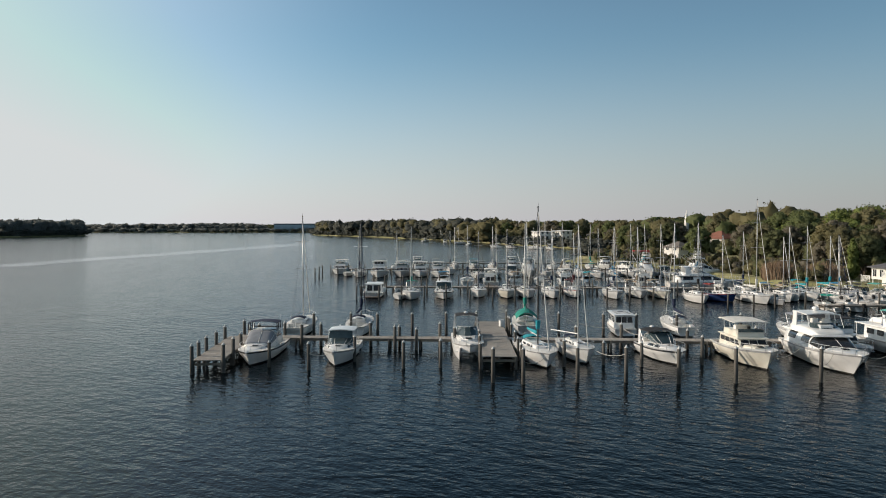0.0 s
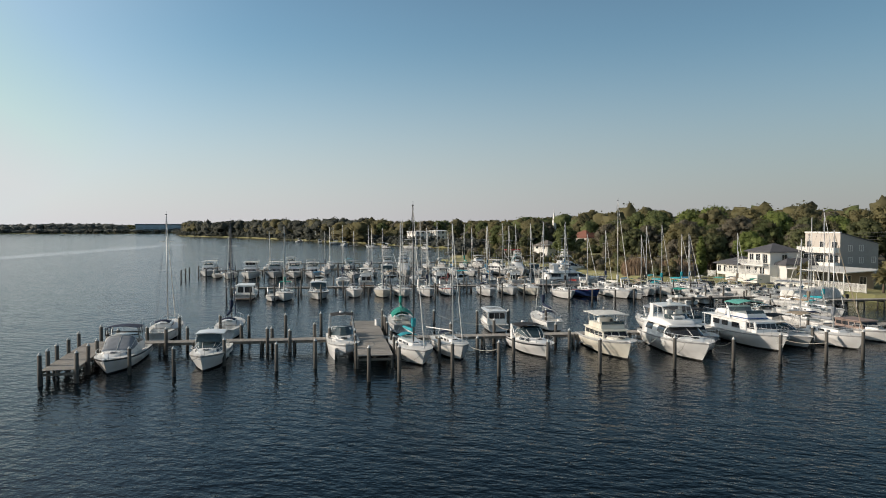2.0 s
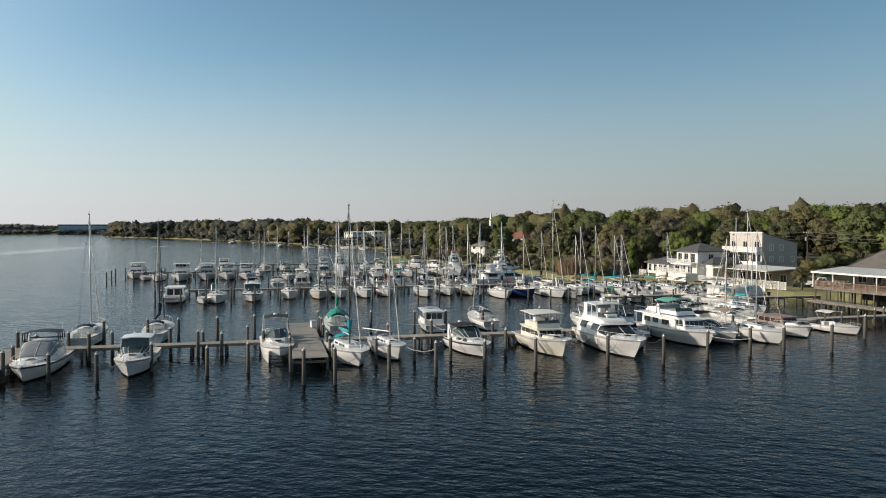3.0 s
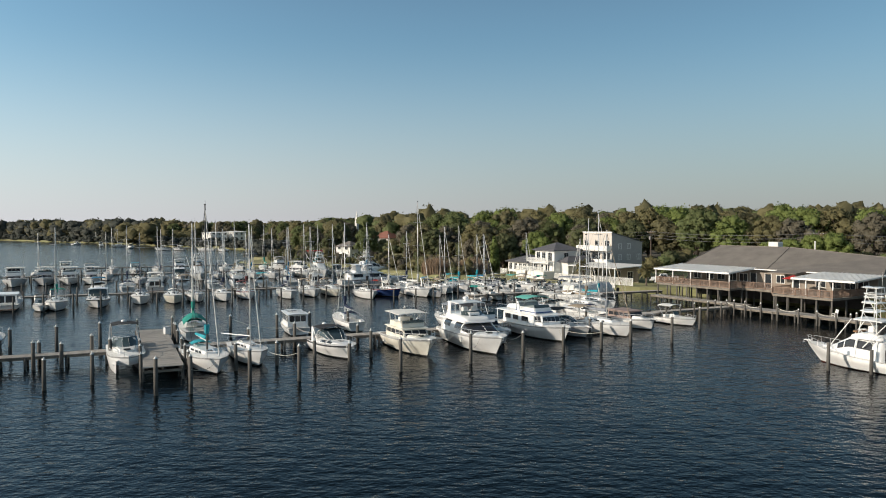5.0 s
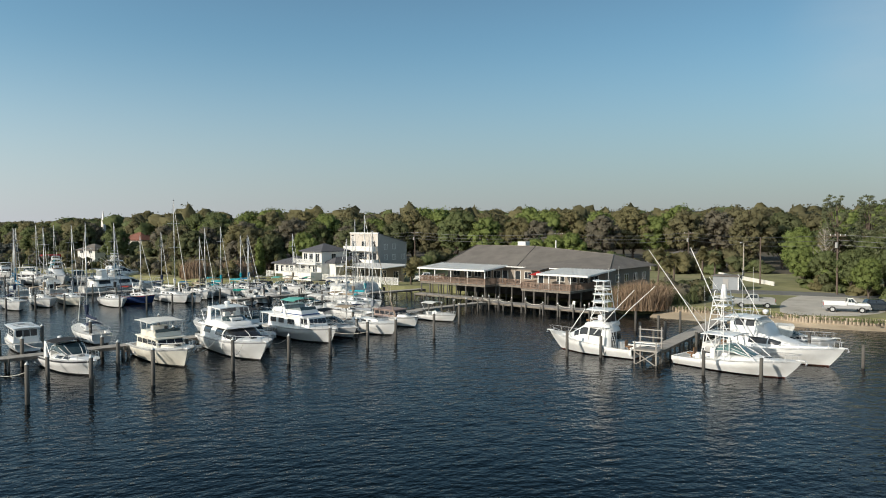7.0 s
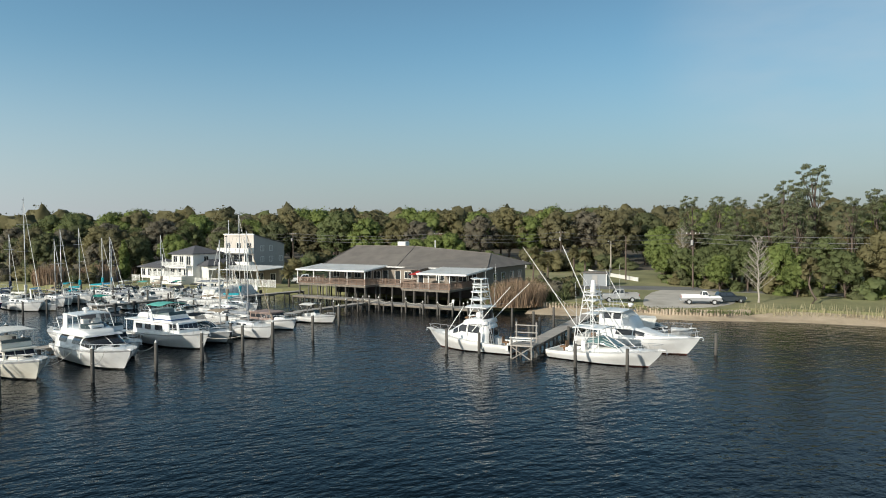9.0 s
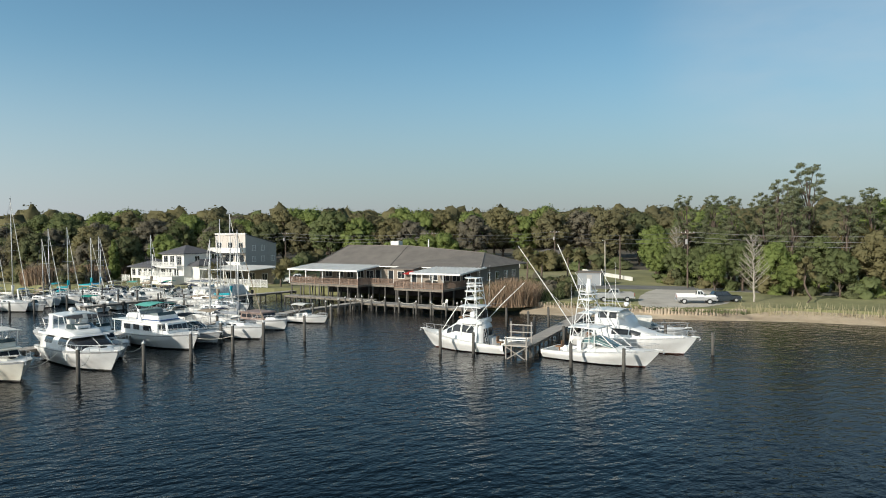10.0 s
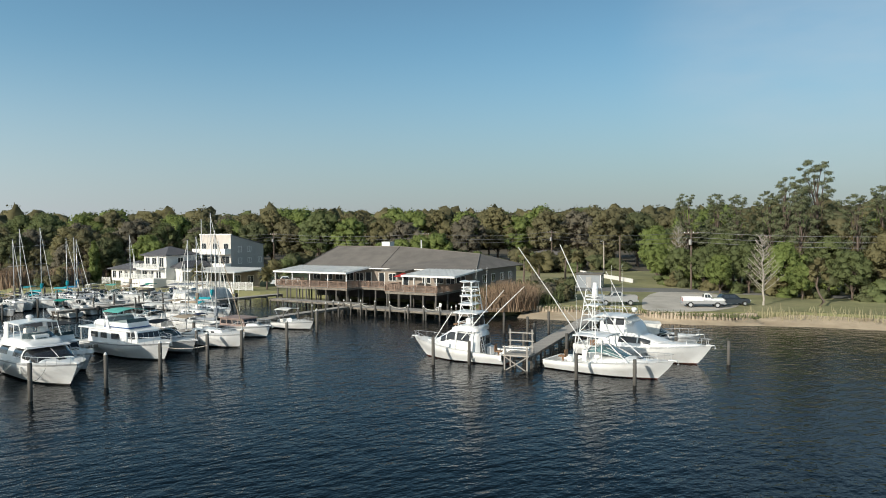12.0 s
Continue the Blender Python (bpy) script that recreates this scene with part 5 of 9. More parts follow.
def land(name, outline, top, label, inset=2.5, low=-0.6, material=None):
    """A sheet of ground whose edge slopes under the water. outline runs counter-clockwise."""
    bm = B()
    k = len(outline)
    pts = [Vector((*p, 0)) for p in outline]
    outer, inner = [], []
    for i, p in enumerate(pts):
        d = (pts[(i + 1) % k] - pts[i - 1]).normalized()
        nrm = Vector((-d.y, d.x, 0))
        outer.append(bm.verts.new((p.x, p.y, low)))
        q = p + nrm * inset
        inner.append(bm.verts.new((q.x, q.y, top)))
    for i in range(k):
        bm.faces.new((outer[i], outer[(i + 1) % k], inner[(i + 1) % k], inner[i]))
    for tri in tessellate_polygon([[v.co.copy() for v in inner]]):
        f = bm.faces.new([inner[i] for i in tri])
        f.normal_update()
        if f.normal.z < 0:
            f.normal_flip()
    return tagged(obj_from(name, bm, material or GRASS), label, "ground", kind="structure")


SHORE = [(108, -400), (108, -60), (106, -20), (105, -2), (104.5, 8), (103.0, 12.5), (100.3, 16.6), (98.1, 23.6), (99.6, 28.0), (101.1, 32), (99.6, 37.2), (97.3, 42.6), (94.3, 44.5), (94, 47.5), (97, 51), (103, 54), (103, 70), (102, 90), (97, 94), (94, 108),
         (90, 118), (89, 128), (82, 138), (78, 170), (76, 205), (60, 222), (58, 236), (70, 250), (71, 268), (80, 285), (93, 309), (99, 345), (101, 377), (94, 405), (87, 430), (74, 480), (58, 558), (34, 622), (-24, 790), (-103, 943), (-132, 1180), (-154, 1340), (-390, 1370)]
land("ground", (SHORE + [(-1500, 1500), (-2500, 1750), (-2500, 4200), (4200, 4200), (4200, -400)])[::-1], 1.1, "grassy waterfront ground with bare earth patches")
land("ground_far_bank", [(-2500, 500), (-900, 640), (-520, 770), (-425, 830), (-390, 930), (-430, 1010), (-700, 1150), (-2500, 1300)], 1.0, "wooded low bank across the river")


def flat(name, pts, z, material, label, category):
    bm = B()
    slab(bm, [(*p, z) for p in pts], 0.06)
    return tagged(obj_from(name, bm, material), label, category, kind="structure")


flat("road", [(118, 60), (122, 48), (126, 36), (129, 24), (128, 10), (127, -60), (133, -60), (134, 10), (136, 26), (133, 40), (128, 52), (124, 62)], 1.12, ASPH, "worn grey asphalt lane behind the shore", "road")
flat("parking", [(99.8, 25.8), (101.2, 21.5), (104, 18.6), (109, 16.8), (116, 16.6), (123, 19.5), (130, 24), (129.5, 31), (122, 31.5), (114, 30.6), (107, 29), (102, 27.6)], 1.11, GRAVEL, "pale gravel parking apron beside the lane", "parking")

# sand along the water
def sand_strip(pts_out, pts_in, label):
    bm = B()
    a = [bm.verts.new((*p, -0.12)) for p in pts_out]
    b = [bm.verts.new((*p, 0.95 if p[1] < 14 else 0.4)) for p in pts_in]
    for i in range(len(a) - 1):
        bm.faces.new((a[i], a[i + 1], b[i + 1], b[i]))
    return tagged(obj_from("sand", bm, SAND), label, "beach", kind="structure")


sand_strip([(103, -60), (102.2, -20), (101.0, -2), (100.5, 6), (98.4, 13), (95.8, 20), (93.6, 27), (92.4, 34), (92, 42)],
           [(113, -60), (110, -20), (108.4, -2), (107.6, 8), (102.6, 14.0), (99.0, 23.0), (100.4, 28.0), (100.3, 37), (98.3, 43.5)], "narrow strip of tan sand along the waterline")


# ---- timber docks ----
def pile(name, x, y, top, r=0.15, low=-0.8, label="", group="", cap=True, parent=None):
    bm = B()
    lean = random.uniform(-0.03, 0.03)
    tube(bm, [(0, 0, low), (lean * 0.5, lean * 0.4, (top + low) / 2), (lean, lean, top)], r, 9, r * 0.9)
    if parent:
        ob = part(name, bm, PILE, parent, smooth=True)
        ob.location = (x, y, 0)
        return ob
    ob = tagged(obj_from(name, bm, PILE, True), label or "dark weathered round mooring pile with a pale cap", "pile", group)
    ob.location = (x, y, 0)
    if cap:
        bm = B()
        tube(bm, [(lean, lean, top - 0.02), (lean, lean, top + 0.06), (lean, lean, top + 0.22)], r * 1.08, 9, 0.02)
        part("post_cap", bm, CAP, ob, "pale conical cap", True)
    return ob


def plank_deck(name, p0, p1, width, z, label, plank=0.15, gap=0.02, piles=3.2, parent_kind=""):
    """A walkway from p0 to p1 with cross planks, stringers and piles under it."""
    a, b = Vector((*p0, 0)), Vector((*p1, 0))
    d = (b - a)
    length = d.length
    ang = math.degrees(math.atan2(d.y, d.x))
    t = thing(name, p0[0], p0[1], 0, ang, label, "dock")
    bm = B()
    n = int(length / plank)
    verts, faces = [], []
    for i in range(n):
        x0, x1 = i * plank, (i + 1) * plank - gap
        e0, e1 = random.uniform(-0.03, 0.03), random.uniform(-0.03, 0.03)
        dz = random.uniform(-0.006, 0.006)
        k = len(verts)
        verts += [(x, y, zz + dz) for zz in (z - 0.045, z) for x, y in ((x0, -width / 2 + e0), (x1, -width / 2 + e0), (x1, width / 2 + e1), (x0, width / 2 + e1))]
        faces += [tuple(k + j for j in f) for f in ((4, 5, 6, 7), (0, 1, 5, 4), (1, 2, 6, 5), (2, 3, 7, 6), (3, 0, 4, 7))]
    me = bpy.data.meshes.new("planking")
    me.from_pydata(verts, [], faces)
    me.materials.append(PLANK)
    ob = new("planking", me)
    ob.parent = t
    tagged(ob, "grey weathered cross planks", kind="stuff")
    for y in (-width / 2 + 0.1, 0, width / 2 - 0.1):
        part("stringer", box(B(), 0, length, y - 0.05, y + 0.05, z - 0.3, z - 0.05), BEAM, t)
    m = max(1, round(length / piles))
    for i in range(m + 1):
        x = min(max(i * length / m, 0.2), length - 0.2)
        part("cross_beam", box(B(), x - 0.08, x + 0.08, -width / 2, width / 2, z - 0.5, z - 0.3), BEAM, t)
        for y in (-width / 2 + 0.05, width / 2 - 0.05):
            pile("support_post", x, y, z - 0.05, 0.12, parent=t)
    return t


WALK_A, WALK_B = (-16.5, 76.2), (32.5, 69.6)
plank_deck("main_walkway", WALK_A, WALK_B, 1.7, 1.15, "long weathered timber walkway on piles")
plank_deck("main_walkway", WALK_B, (72.5, 66.6), 1.7, 1.15, "weathered timber walkway behind the moored boats")
plank_deck("shore_walkway", (72.5, 67.2), (86.4, 65.9), 1.4, 1.15, "timber walkway leading to the restaurant landing")
plank_deck("end_platform", (-16.2, 62.6), (-16.0, 76.2), 2.6, 1.15, "timber end platform at the tip of the dock")
plank_deck("wide_platform", (9.7, 62.0), (11.9, 85.0), 3.2, 1.2, "wide timber platform crossing the dock")

# outer mooring piles, nearest row
G1 = "mooring piles of the first dock"
for x, y, z in [(-7.4, 63.2, 2.4), (1.1, 63.3, 2.4), (4.5, 63.5, 2.5), (8.4, 57.0, 2.8), (10.8, 56.2, 2.9), (15.4, 56.5, 2.9), (19.4, 56.2, 2.9), (23.5, 55.3, 2.9), (28.3, 55.2, 2.9), (35.5, 55.0, 2.8), (40.8, 54.0, 2.6), (46.2, 54.5, 2.7),
                (51.2, 54.4, 2.8), (55.0, 54.0, 2.7), (60.6, 53.4, 2.8), (71.2, 58.4, 2.6), (15.9, 63.0, 2.4), (19.75, 63.5, 2.1), (23.0, 62.4, 2.2), (28.9, 62.8, 2.6), (55.1, 60.4, 2.2), (-11.2, 64.9, 2.3), (-3.5, 66.8, 2.4)]:
    pile("mooring_post", x, y, z, 0.17, group=G1)
for x, y in [(-9.2, 84.0), (-4.8, 84), (-1.6, 83.0), (2.5, 82.8), (6.6, 83.3), (20.0, 82.0), (25.0, 80.5), (28.8, 80.0), (33.5, 79.5), (41, 79), (47, 78.5)]:
    pile("mooring_post", x, y, 2.5, 0.18, group=G1)
# piles along the walkway, standing above the planks
for i, x in enumerate([-13.9, -11.5, -9.4, -7.6, -5.3, -2.2, 0.4, 0.9, 2.6, 5.2, 6.6, 15.5, 19.0, 24.2, 27.5, 31.0, 37.0, 42, 47, 53, 60, 66]):
    y = WALK_A[1] + (x - WALK_A[0]) * (WALK_B[1] - WALK_A[1]) / (WALK_B[0] - WALK_A[0]) if x < 32 else WALK_B[1] - (x - 32.5) * 0.075
    pile("dock_post", x, y + (1.05 if i % 2 else -1.05), 1.15 + random.uniform(0.7, 1.5), 0.18, group=G1)
for x, y, z in [(-17.4, 62.2, 2.5), (-17.5, 64.8, 2.4), (-17.5, 67.5, 2.4), (-17.4, 70.8, 2.4), (-17.4, 74.5, 2.4), (-14.8, 62.6, 2.5), (-14.7, 66.0, 2.5), (-14.7, 69.5, 2.4), (-14.6, 73.5, 2.5), (-16, 77.4, 2.6)]:
    pile("dock_post", x, y, z, 0.18, group=G1)
for y in (62.4, 66, 70, 76, 79, 82, 85.5):
    for sd in (-1, 1):
        x = 9.9 + (y - 62.3) * 0.1078
        pile("dock_post", x + sd * 1.85, y, 1.9 + random.uniform(0, 0.6), 0.14, group=G1)

# the smooth wake left by a passing boat; its pale colour stands for foam and reflected sky
bm = B()
WK = [(-230, 205), (-124.5, 233), (-117, 276), (-101, 328), (-85, 395), (-70, 459), (-54, 514)]
wa = [bm.verts.new((x + 6 + 1.2 * i, y - 2, 0.015)) for i, (x, y) in enumerate(WK)]
wb = [bm.verts.new((x - 6 - 1.2 * i, y + 2, 0.015)) for i, (x, y) in enumerate(WK)]
for i in range(len(WK) - 1):
    bm.faces.new((wa[i], wa[i + 1], wb[i + 1], wb[i]))
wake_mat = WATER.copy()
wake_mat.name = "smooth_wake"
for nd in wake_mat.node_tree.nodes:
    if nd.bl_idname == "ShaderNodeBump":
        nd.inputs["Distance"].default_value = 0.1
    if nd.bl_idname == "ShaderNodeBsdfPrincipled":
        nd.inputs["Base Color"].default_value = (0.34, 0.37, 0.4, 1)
tagged(obj_from("wake", bm, wake_mat), "long wake across the river, pale with foam and painted sky sheen", "water", kind="structure")

# ---- boats of the first dock ----
T1 = -97.0
express_cruiser(-13.1, 65.5, T1 + 2, 10.2, 3.6, 1.5, "bimini", "navy", RUB, label="white express cruiser with a dark stripe and covered windscreen", cover="grey", arch=False, lift=0.75)
express_cruiser(-5.2, 64.7, T1 + 1, 9.0, 3.2, 1.6, "hard", "white", label="white cuddy cruiser with a white hardtop and clear curtains")
sailboat(14.1, 62.3, T1 + 9, 10.8, 3.3, 14.7, "cyan", label="white sloop with a turquoise sail cover", dark_mast=True, wires=True)
sailboat(18.2, 63.9, T1 + 8, 8.6, 2.8, 13.0, None, label="white sloop with a swung bare boom", boom_angle=35)
express_cruiser(26.5, 62.7, T1 + 8, 9.2, 3.3, 1.5, "bimini", "black", RUB, label="white sports cruiser with a dark rub rail and arch", arch=True, lift=-0.35, screen=0.95)
sedan_cruiser(33.6, 59.9, T1 + 1, 10.8, 3.9, 1.75, GEL_CREAM, label="cream cabin cruiser with a covered flying bridge", flag=True)
motor_yacht(39.9, 57.2, T1 - 2, 12.8, 4.4, "large white motor yacht with dark wraparound windows")
sedan_cruiser(44.2, 61.8, T1 + 3, 12.0, 3.9, 1.6, label="white convertible yacht with a black bridge canopy", cloth="black", name="convertible_yacht")
trawler(50.7, 59.7, T1 + 3, 12.4, 4.2, "white trawler yacht with a sea-green bridge top")
express_cruiser(54.6, 60.6, T1 + 4, 9.0, 3.2, 1.4, "bimini", "black", label="grey sports boat under a black bimini", paint=GEL_GREY)
sailboat(59.0, 58.6, T1 + 4, 11.0, 3.5, 12.2, "grey", label="white ketch with grey canvas and wood trim", jib="tan", mizzen=8.5, bimini_cloth="tan")
sedan_cruiser(65.5, 61.0, T1 + 5, 9.0, 3.3, 1.35, cabin_paint=mat("faded_brown_cabin_paint", (0.3, 0.22, 0.19), 0.6, var=0.15), label="old white cabin boat with a faded brown cabin", fly=False, cloth="tan")
runabout(72.4, 60.6, T1 + 8, 7.4, 2.6, "white centre-console fishing boat with a pale folding top", cloth="white")
# far side of the walkway
sailboat(-10.5, 90.0, 84, 9.5, 3.1, 14.1, None, label="white sloop lying behind the walkway")
sailboat(-3.4, 90.0, 84, 9.0, 3.0, 13.3, "navy", label="white sloop with a navy sail cover", dark_mast=True, jib="navy")
sailboat(17.2, 89.5, 82, 9.5, 3.1, 13.2, "teal", label="white sloop with a green sail cover and cockpit tent", tent="teal")
cabin_launch(27.7, 82.5, 82, 7.0, 2.8, "boxy white cabin launch with upright windows")
sailboat(35.0, 86.0, 84, 8.5, 2.9, 13.2, "navy", label="small white sloop with a navy sail cover")
express_cruiser(47.0, 80.5, 84, 8.2, 3.0, 1.4, "bimini", "grey", label="white cruiser lying stern to the walkway")
sedan_cruiser(58.5, 80.0, 84, 10.0, 3.6, 1.6, label="white cabin cruiser behind the walkway", fly=False)


# power catamaran beside the wide platform: two slim hulls under one broad deck
def catamaran(bx, by, turn, L, W, label):
    t = place_bow("power_catamaran", bx, by, turn, L, 0.6, label, "motorboat", "")
    h = Hull(L, W, 1.45, 1.15, tw=0.95, fine=6.0, rake=0.6, full=0.3, flare=0.1)
    for sd in (1, -1):
        slim = Hull(L * 0.985, W * 0.34, 1.15, 0.95, tw=0.9, fine=2.6, rake=0.7, full=0.4, flare=0.3)
        bm = hull_band(slim, lambda s: 0.0, lambda s: 1.0, n=18, steps=4)
        bmesh.ops.translate(bm, verts=bm.verts, vec=(0, sd * W * 0.32, 0))
        part("float_hull", bm, GEL, t, "", True)
    part("topside", hull_band(h, v_of(h, 0.72), lambda s: 1.0, n=22, steps=3), GEL, t, "", True)
    part("bridge_deck", slab(B(), [(-L / 2 + 0.1, -W * 0.4, 0.75), (L * 0.42, -W * 0.4, 0.75), (L * 0.42, W * 0.4, 0.75), (-L / 2 + 0.1, W * 0.4, 0.75)], 0.08), GEL, t)
    part("rub_rail", hull_band(h, lambda s: 1.0 - 0.1 / (h.sheer(s) + 0.45), lambda s: 1.0, out=0.03), RUB_GREY, t)
    bm = B()
    rows = [[bm.verts.new(Vector((h.deck(i / 16).x, h.half(i / 16) * k, h.sheer(i / 16) + 0.02 + 0.12 * (1 - k * k)))) for k in (-1, -0.5, 0, 0.5, 1)] for i in range(17)]
    for u, w in zip(rows, rows[1:]):
        for k in range(4):
            bm.faces.new((u[k], w[k], w[k + 1], u[k + 1]))
    part("deck", bm, DECKW, t)
    zd = h.sheer(0.5)
    bm = B()
    house_shape(bm, -0.02 * L, 0.33 * L, W * 0.36, W * 0.26, zd - 0.05, zd + 0.5, rf=L * 0.12, tum=0.16, bev=0.12)
    part("cabin_trunk", bm, GEL, t)
    part("hatch", box(B(), 0.2 * L, 0.25 * L, -0.3, 0.3, zd + 0.46, zd + 0.54, 0.03), SMOKED, t)
    windscreen(t, -0.04 * L, 0.1 * L, W * 0.38, zd + 0.44, zd + 1.2)
    bm = B()
    house_shape(bm, -0.42 * L, -0.12 * L, W * 0.4, W * 0.36, zd, zd + 0.75, rf=0.4, tum=0.1, bev=0.1)
    part("cockpit_coaming", bm, GEL, t)
    part("helm_seat", box(B(), -0.1 * L, -0.05 * L, -0.9, 0.9, zd + 0.2, zd + 1.1, 0.08), DECKW, t)
    bimini(t, -0.34 * L, -0.06 * L, W * 0.36, zd + 2.3, zd + 0.4, "black")
    radar_arch(t, -0.24 * L, W * 0.42, zd + 0.2, zd + 2.2)
    dome(t, -0.24 * L, 0, zd + 2.5)
    bow_rail(t, h, 0.55)
    return t


catamaran(7.6, 66.8, T1 + 4, 10.0, 3.2, "white power catamaran with a black bimini top")


# ketch laid up under a pale tarpaulin by the restaurant walkway
def covered_sailboat(bx, by, turn, L, W, label):
    h = Hull(L, W, 1.5, 1.2, tw=0.7, fine=3.0, rake=L * 0.12, full=0.46, flare=0.14)
    t = place_bow("covered_sailboat", bx, by, turn, L, h.rake, label, "sailboat", "")
    hull_parts(t, h, GEL, RUB_GREY, cockpit=0.0, band=0.08)
    bm = B()
    rows = []
    for i in range(11):
        s = 0.03 + 0.9 * i / 10
        sag = 0.12 * math.sin(i * 2.1)
        ridge = h.sheer(s) + 1.9 - 0.9 * abs(i / 10 - 0.4) + sag
        rows.append([bm.verts.new((h.deck(s).x, h.half(s) * k * 1.03, h.sheer(s) - 0.1 + (ridge - h.sheer(s)) * (1 - abs(k) ** 1.4))) for k in (-1, -0.75, -0.4, 0, 0.4, 0.75, 1)])
    for u, w in zip(rows, rows[1:]):
        for k in range(6):
            bm.faces.new((u[k], w[k], w[k + 1], u[k + 1]))
    part("tarpaulin", bm, CANVAS["white"], t, "pale tarpaulin stretched over the whole deck", True)
    for x, top in ((0.12 * L, 14.0), (-0.3 * L, 10.5)):
        m = part("mast", tube(B(), [(x, 0, 1.2), (x, 0, top)], 0.08, 8, 0.055), ALU, t, "bare mast", True)
        part("spreader", tube(B(), [(x, -0.9, top * 0.62), (x, 0.9, top * 0.62)], 0.025, 4), ALU, m)
    return t


covered_sailboat(80.6, 91.5, -166, 11.0, 3.4, "white ketch laid up under a pale tarpaulin")

# ---- the fishing dock and its boats ----
sportfisher(64.2, 38.9, 90, 10.0, 3.6, "white sportfishing boat with a tall tower and cabin", 7.3, rig_up=False, bow=1.8)
sportfisher(63.6, 16.9, -98, 10.9, 3.7, "white open express fishing boat with tower and outriggers", 7.0, rig_up=True, closed=False, bow=1.6)
convertible_boat(71.4, 15.2, -97, 12.4, 4.1, "white convertible fishing boat with an enclosed bridge")
express_cruiser(80.5, 17.2, -70, 8.5, 3.0, 1.35, "camper", "white", label="white open boat with a low canvas top")
plank_deck("fishing_dock", (62.6, 28.2), (95.5, 31.8), 1.6, 1.15, "short timber dock running out from the beach")
bm = B()
t = thing("loading_stand", 62.5, 28.5, 0, 8, "unpainted timber loading stand with rails at the dock head", "stand")
for x in (-0.9, 0.9):
    for y in (-1.0, 1.0):
        part("post", tube(B(), [(x, y, -0.6), (x, y, 3.3 if x > 0 else 2.1)], 0.08, 6), PLANK, t)
part("platform", box(B(), -1.0, 1.0, -1.15, 1.15, 1.2, 1.32), PLANK, t)
for z in (1.75, 2.25, 2.95):
    part("rail", box(B(), 0.82, 0.9, -1.15, 1.15, z, z + 0.09), PLANK, t)
part("rail", box(B(), -0.95, -0.87, -1.15, 1.15, 1.95, 2.04), TRIM, t)
part("bench", box(B(), -0.85, -0.35, -1.15, 1.15, 1.72, 1.8, 0.02), TRIM, t, "white board bench")
part("brace", tube(B(), [(-0.95, -1.0, -0.1), (-0.95, 1.0, 1.15)], 0.055, 4), PLANK, t)
part("brace", tube(B(), [(-0.95, 1.0, -0.1), (-0.95, -1.0, 1.15)], 0.055, 4), PLANK, t)
G2 = "piles of the fishing dock"
for x, y, z in [(60.6, 36.0, 2.5), (62.2, 33.2, 2.1), (60.5, 22.6, 2.1), (60.7, 18.0, 2.0), (76.7, 33.7, 2.6), (70.0, 32.8, 2.6), (74.5, 32.0, 2.3), (68.0, 30.4, 2.2), (82.7, 33.6, 2.5), (80.4, 38.2, 2.4),
                (66.5, 33.5, 2.2), (71.0, 27.2, 2.0), (76.0, 18.0, 2.2), (84, 20, 1.6), (72.5, 12.8, 2.1)]:
    pile("mooring_post", x, y, z, 0.16, group=G2, cap=False)


# ---- mooring lines ----
def line(a, b, sag=0.5, r=0.022):
    pts = []
    for i in range(9):
        k = i / 8
        p = Vector(a).lerp(Vector(b), k)
        p.z -= sag * 4 * k * (1 - k)
        pts.append(p)
    return tagged(obj_from("mooring_line", tube(B(), pts, r, 4), ROPE), "slack pale mooring rope between boat and pile", "rope")


for a, b, s in [((38.3, 57.6, 1.9), (35.3, 54.8, 1.6), 0.5), ((40.6, 57.2, 1.9), (43.4, 57.8, 1.6), 0.4), ((38.0, 62.0, 1.6), (33.8, 61.5, 1.2), 0.7), ((26.0, 80.4, 2.2), (27.0, 74.5, 1.0), 0.5),
                ((33.5, 79.4, 2.2), (35.2, 77.5, 1.0), 0.5), ((20.0, 82, 2.2), (26.4, 79.0, 1.1), 0.5), ((18.9, 64.5, 1.4), (20.2, 58.6, 1.9), 0.4), ((14.4, 62.5, 1.4), (10.8, 56.0, 1.9), 0.5),
                ((-5.2, 64.4, 1.5), (-7.2, 62.0, 1.7), 0.3), ((26.2, 62.5, 1.4), (23.5, 55.5, 1.9), 0.4), ((49.4, 59.0, 1.6), (45.8, 53.9, 1.9), 0.4), ((49.6, 59.0, 1.6), (50.5, 53.6, 1.9), 0.3)]:
    line(a, b, s)

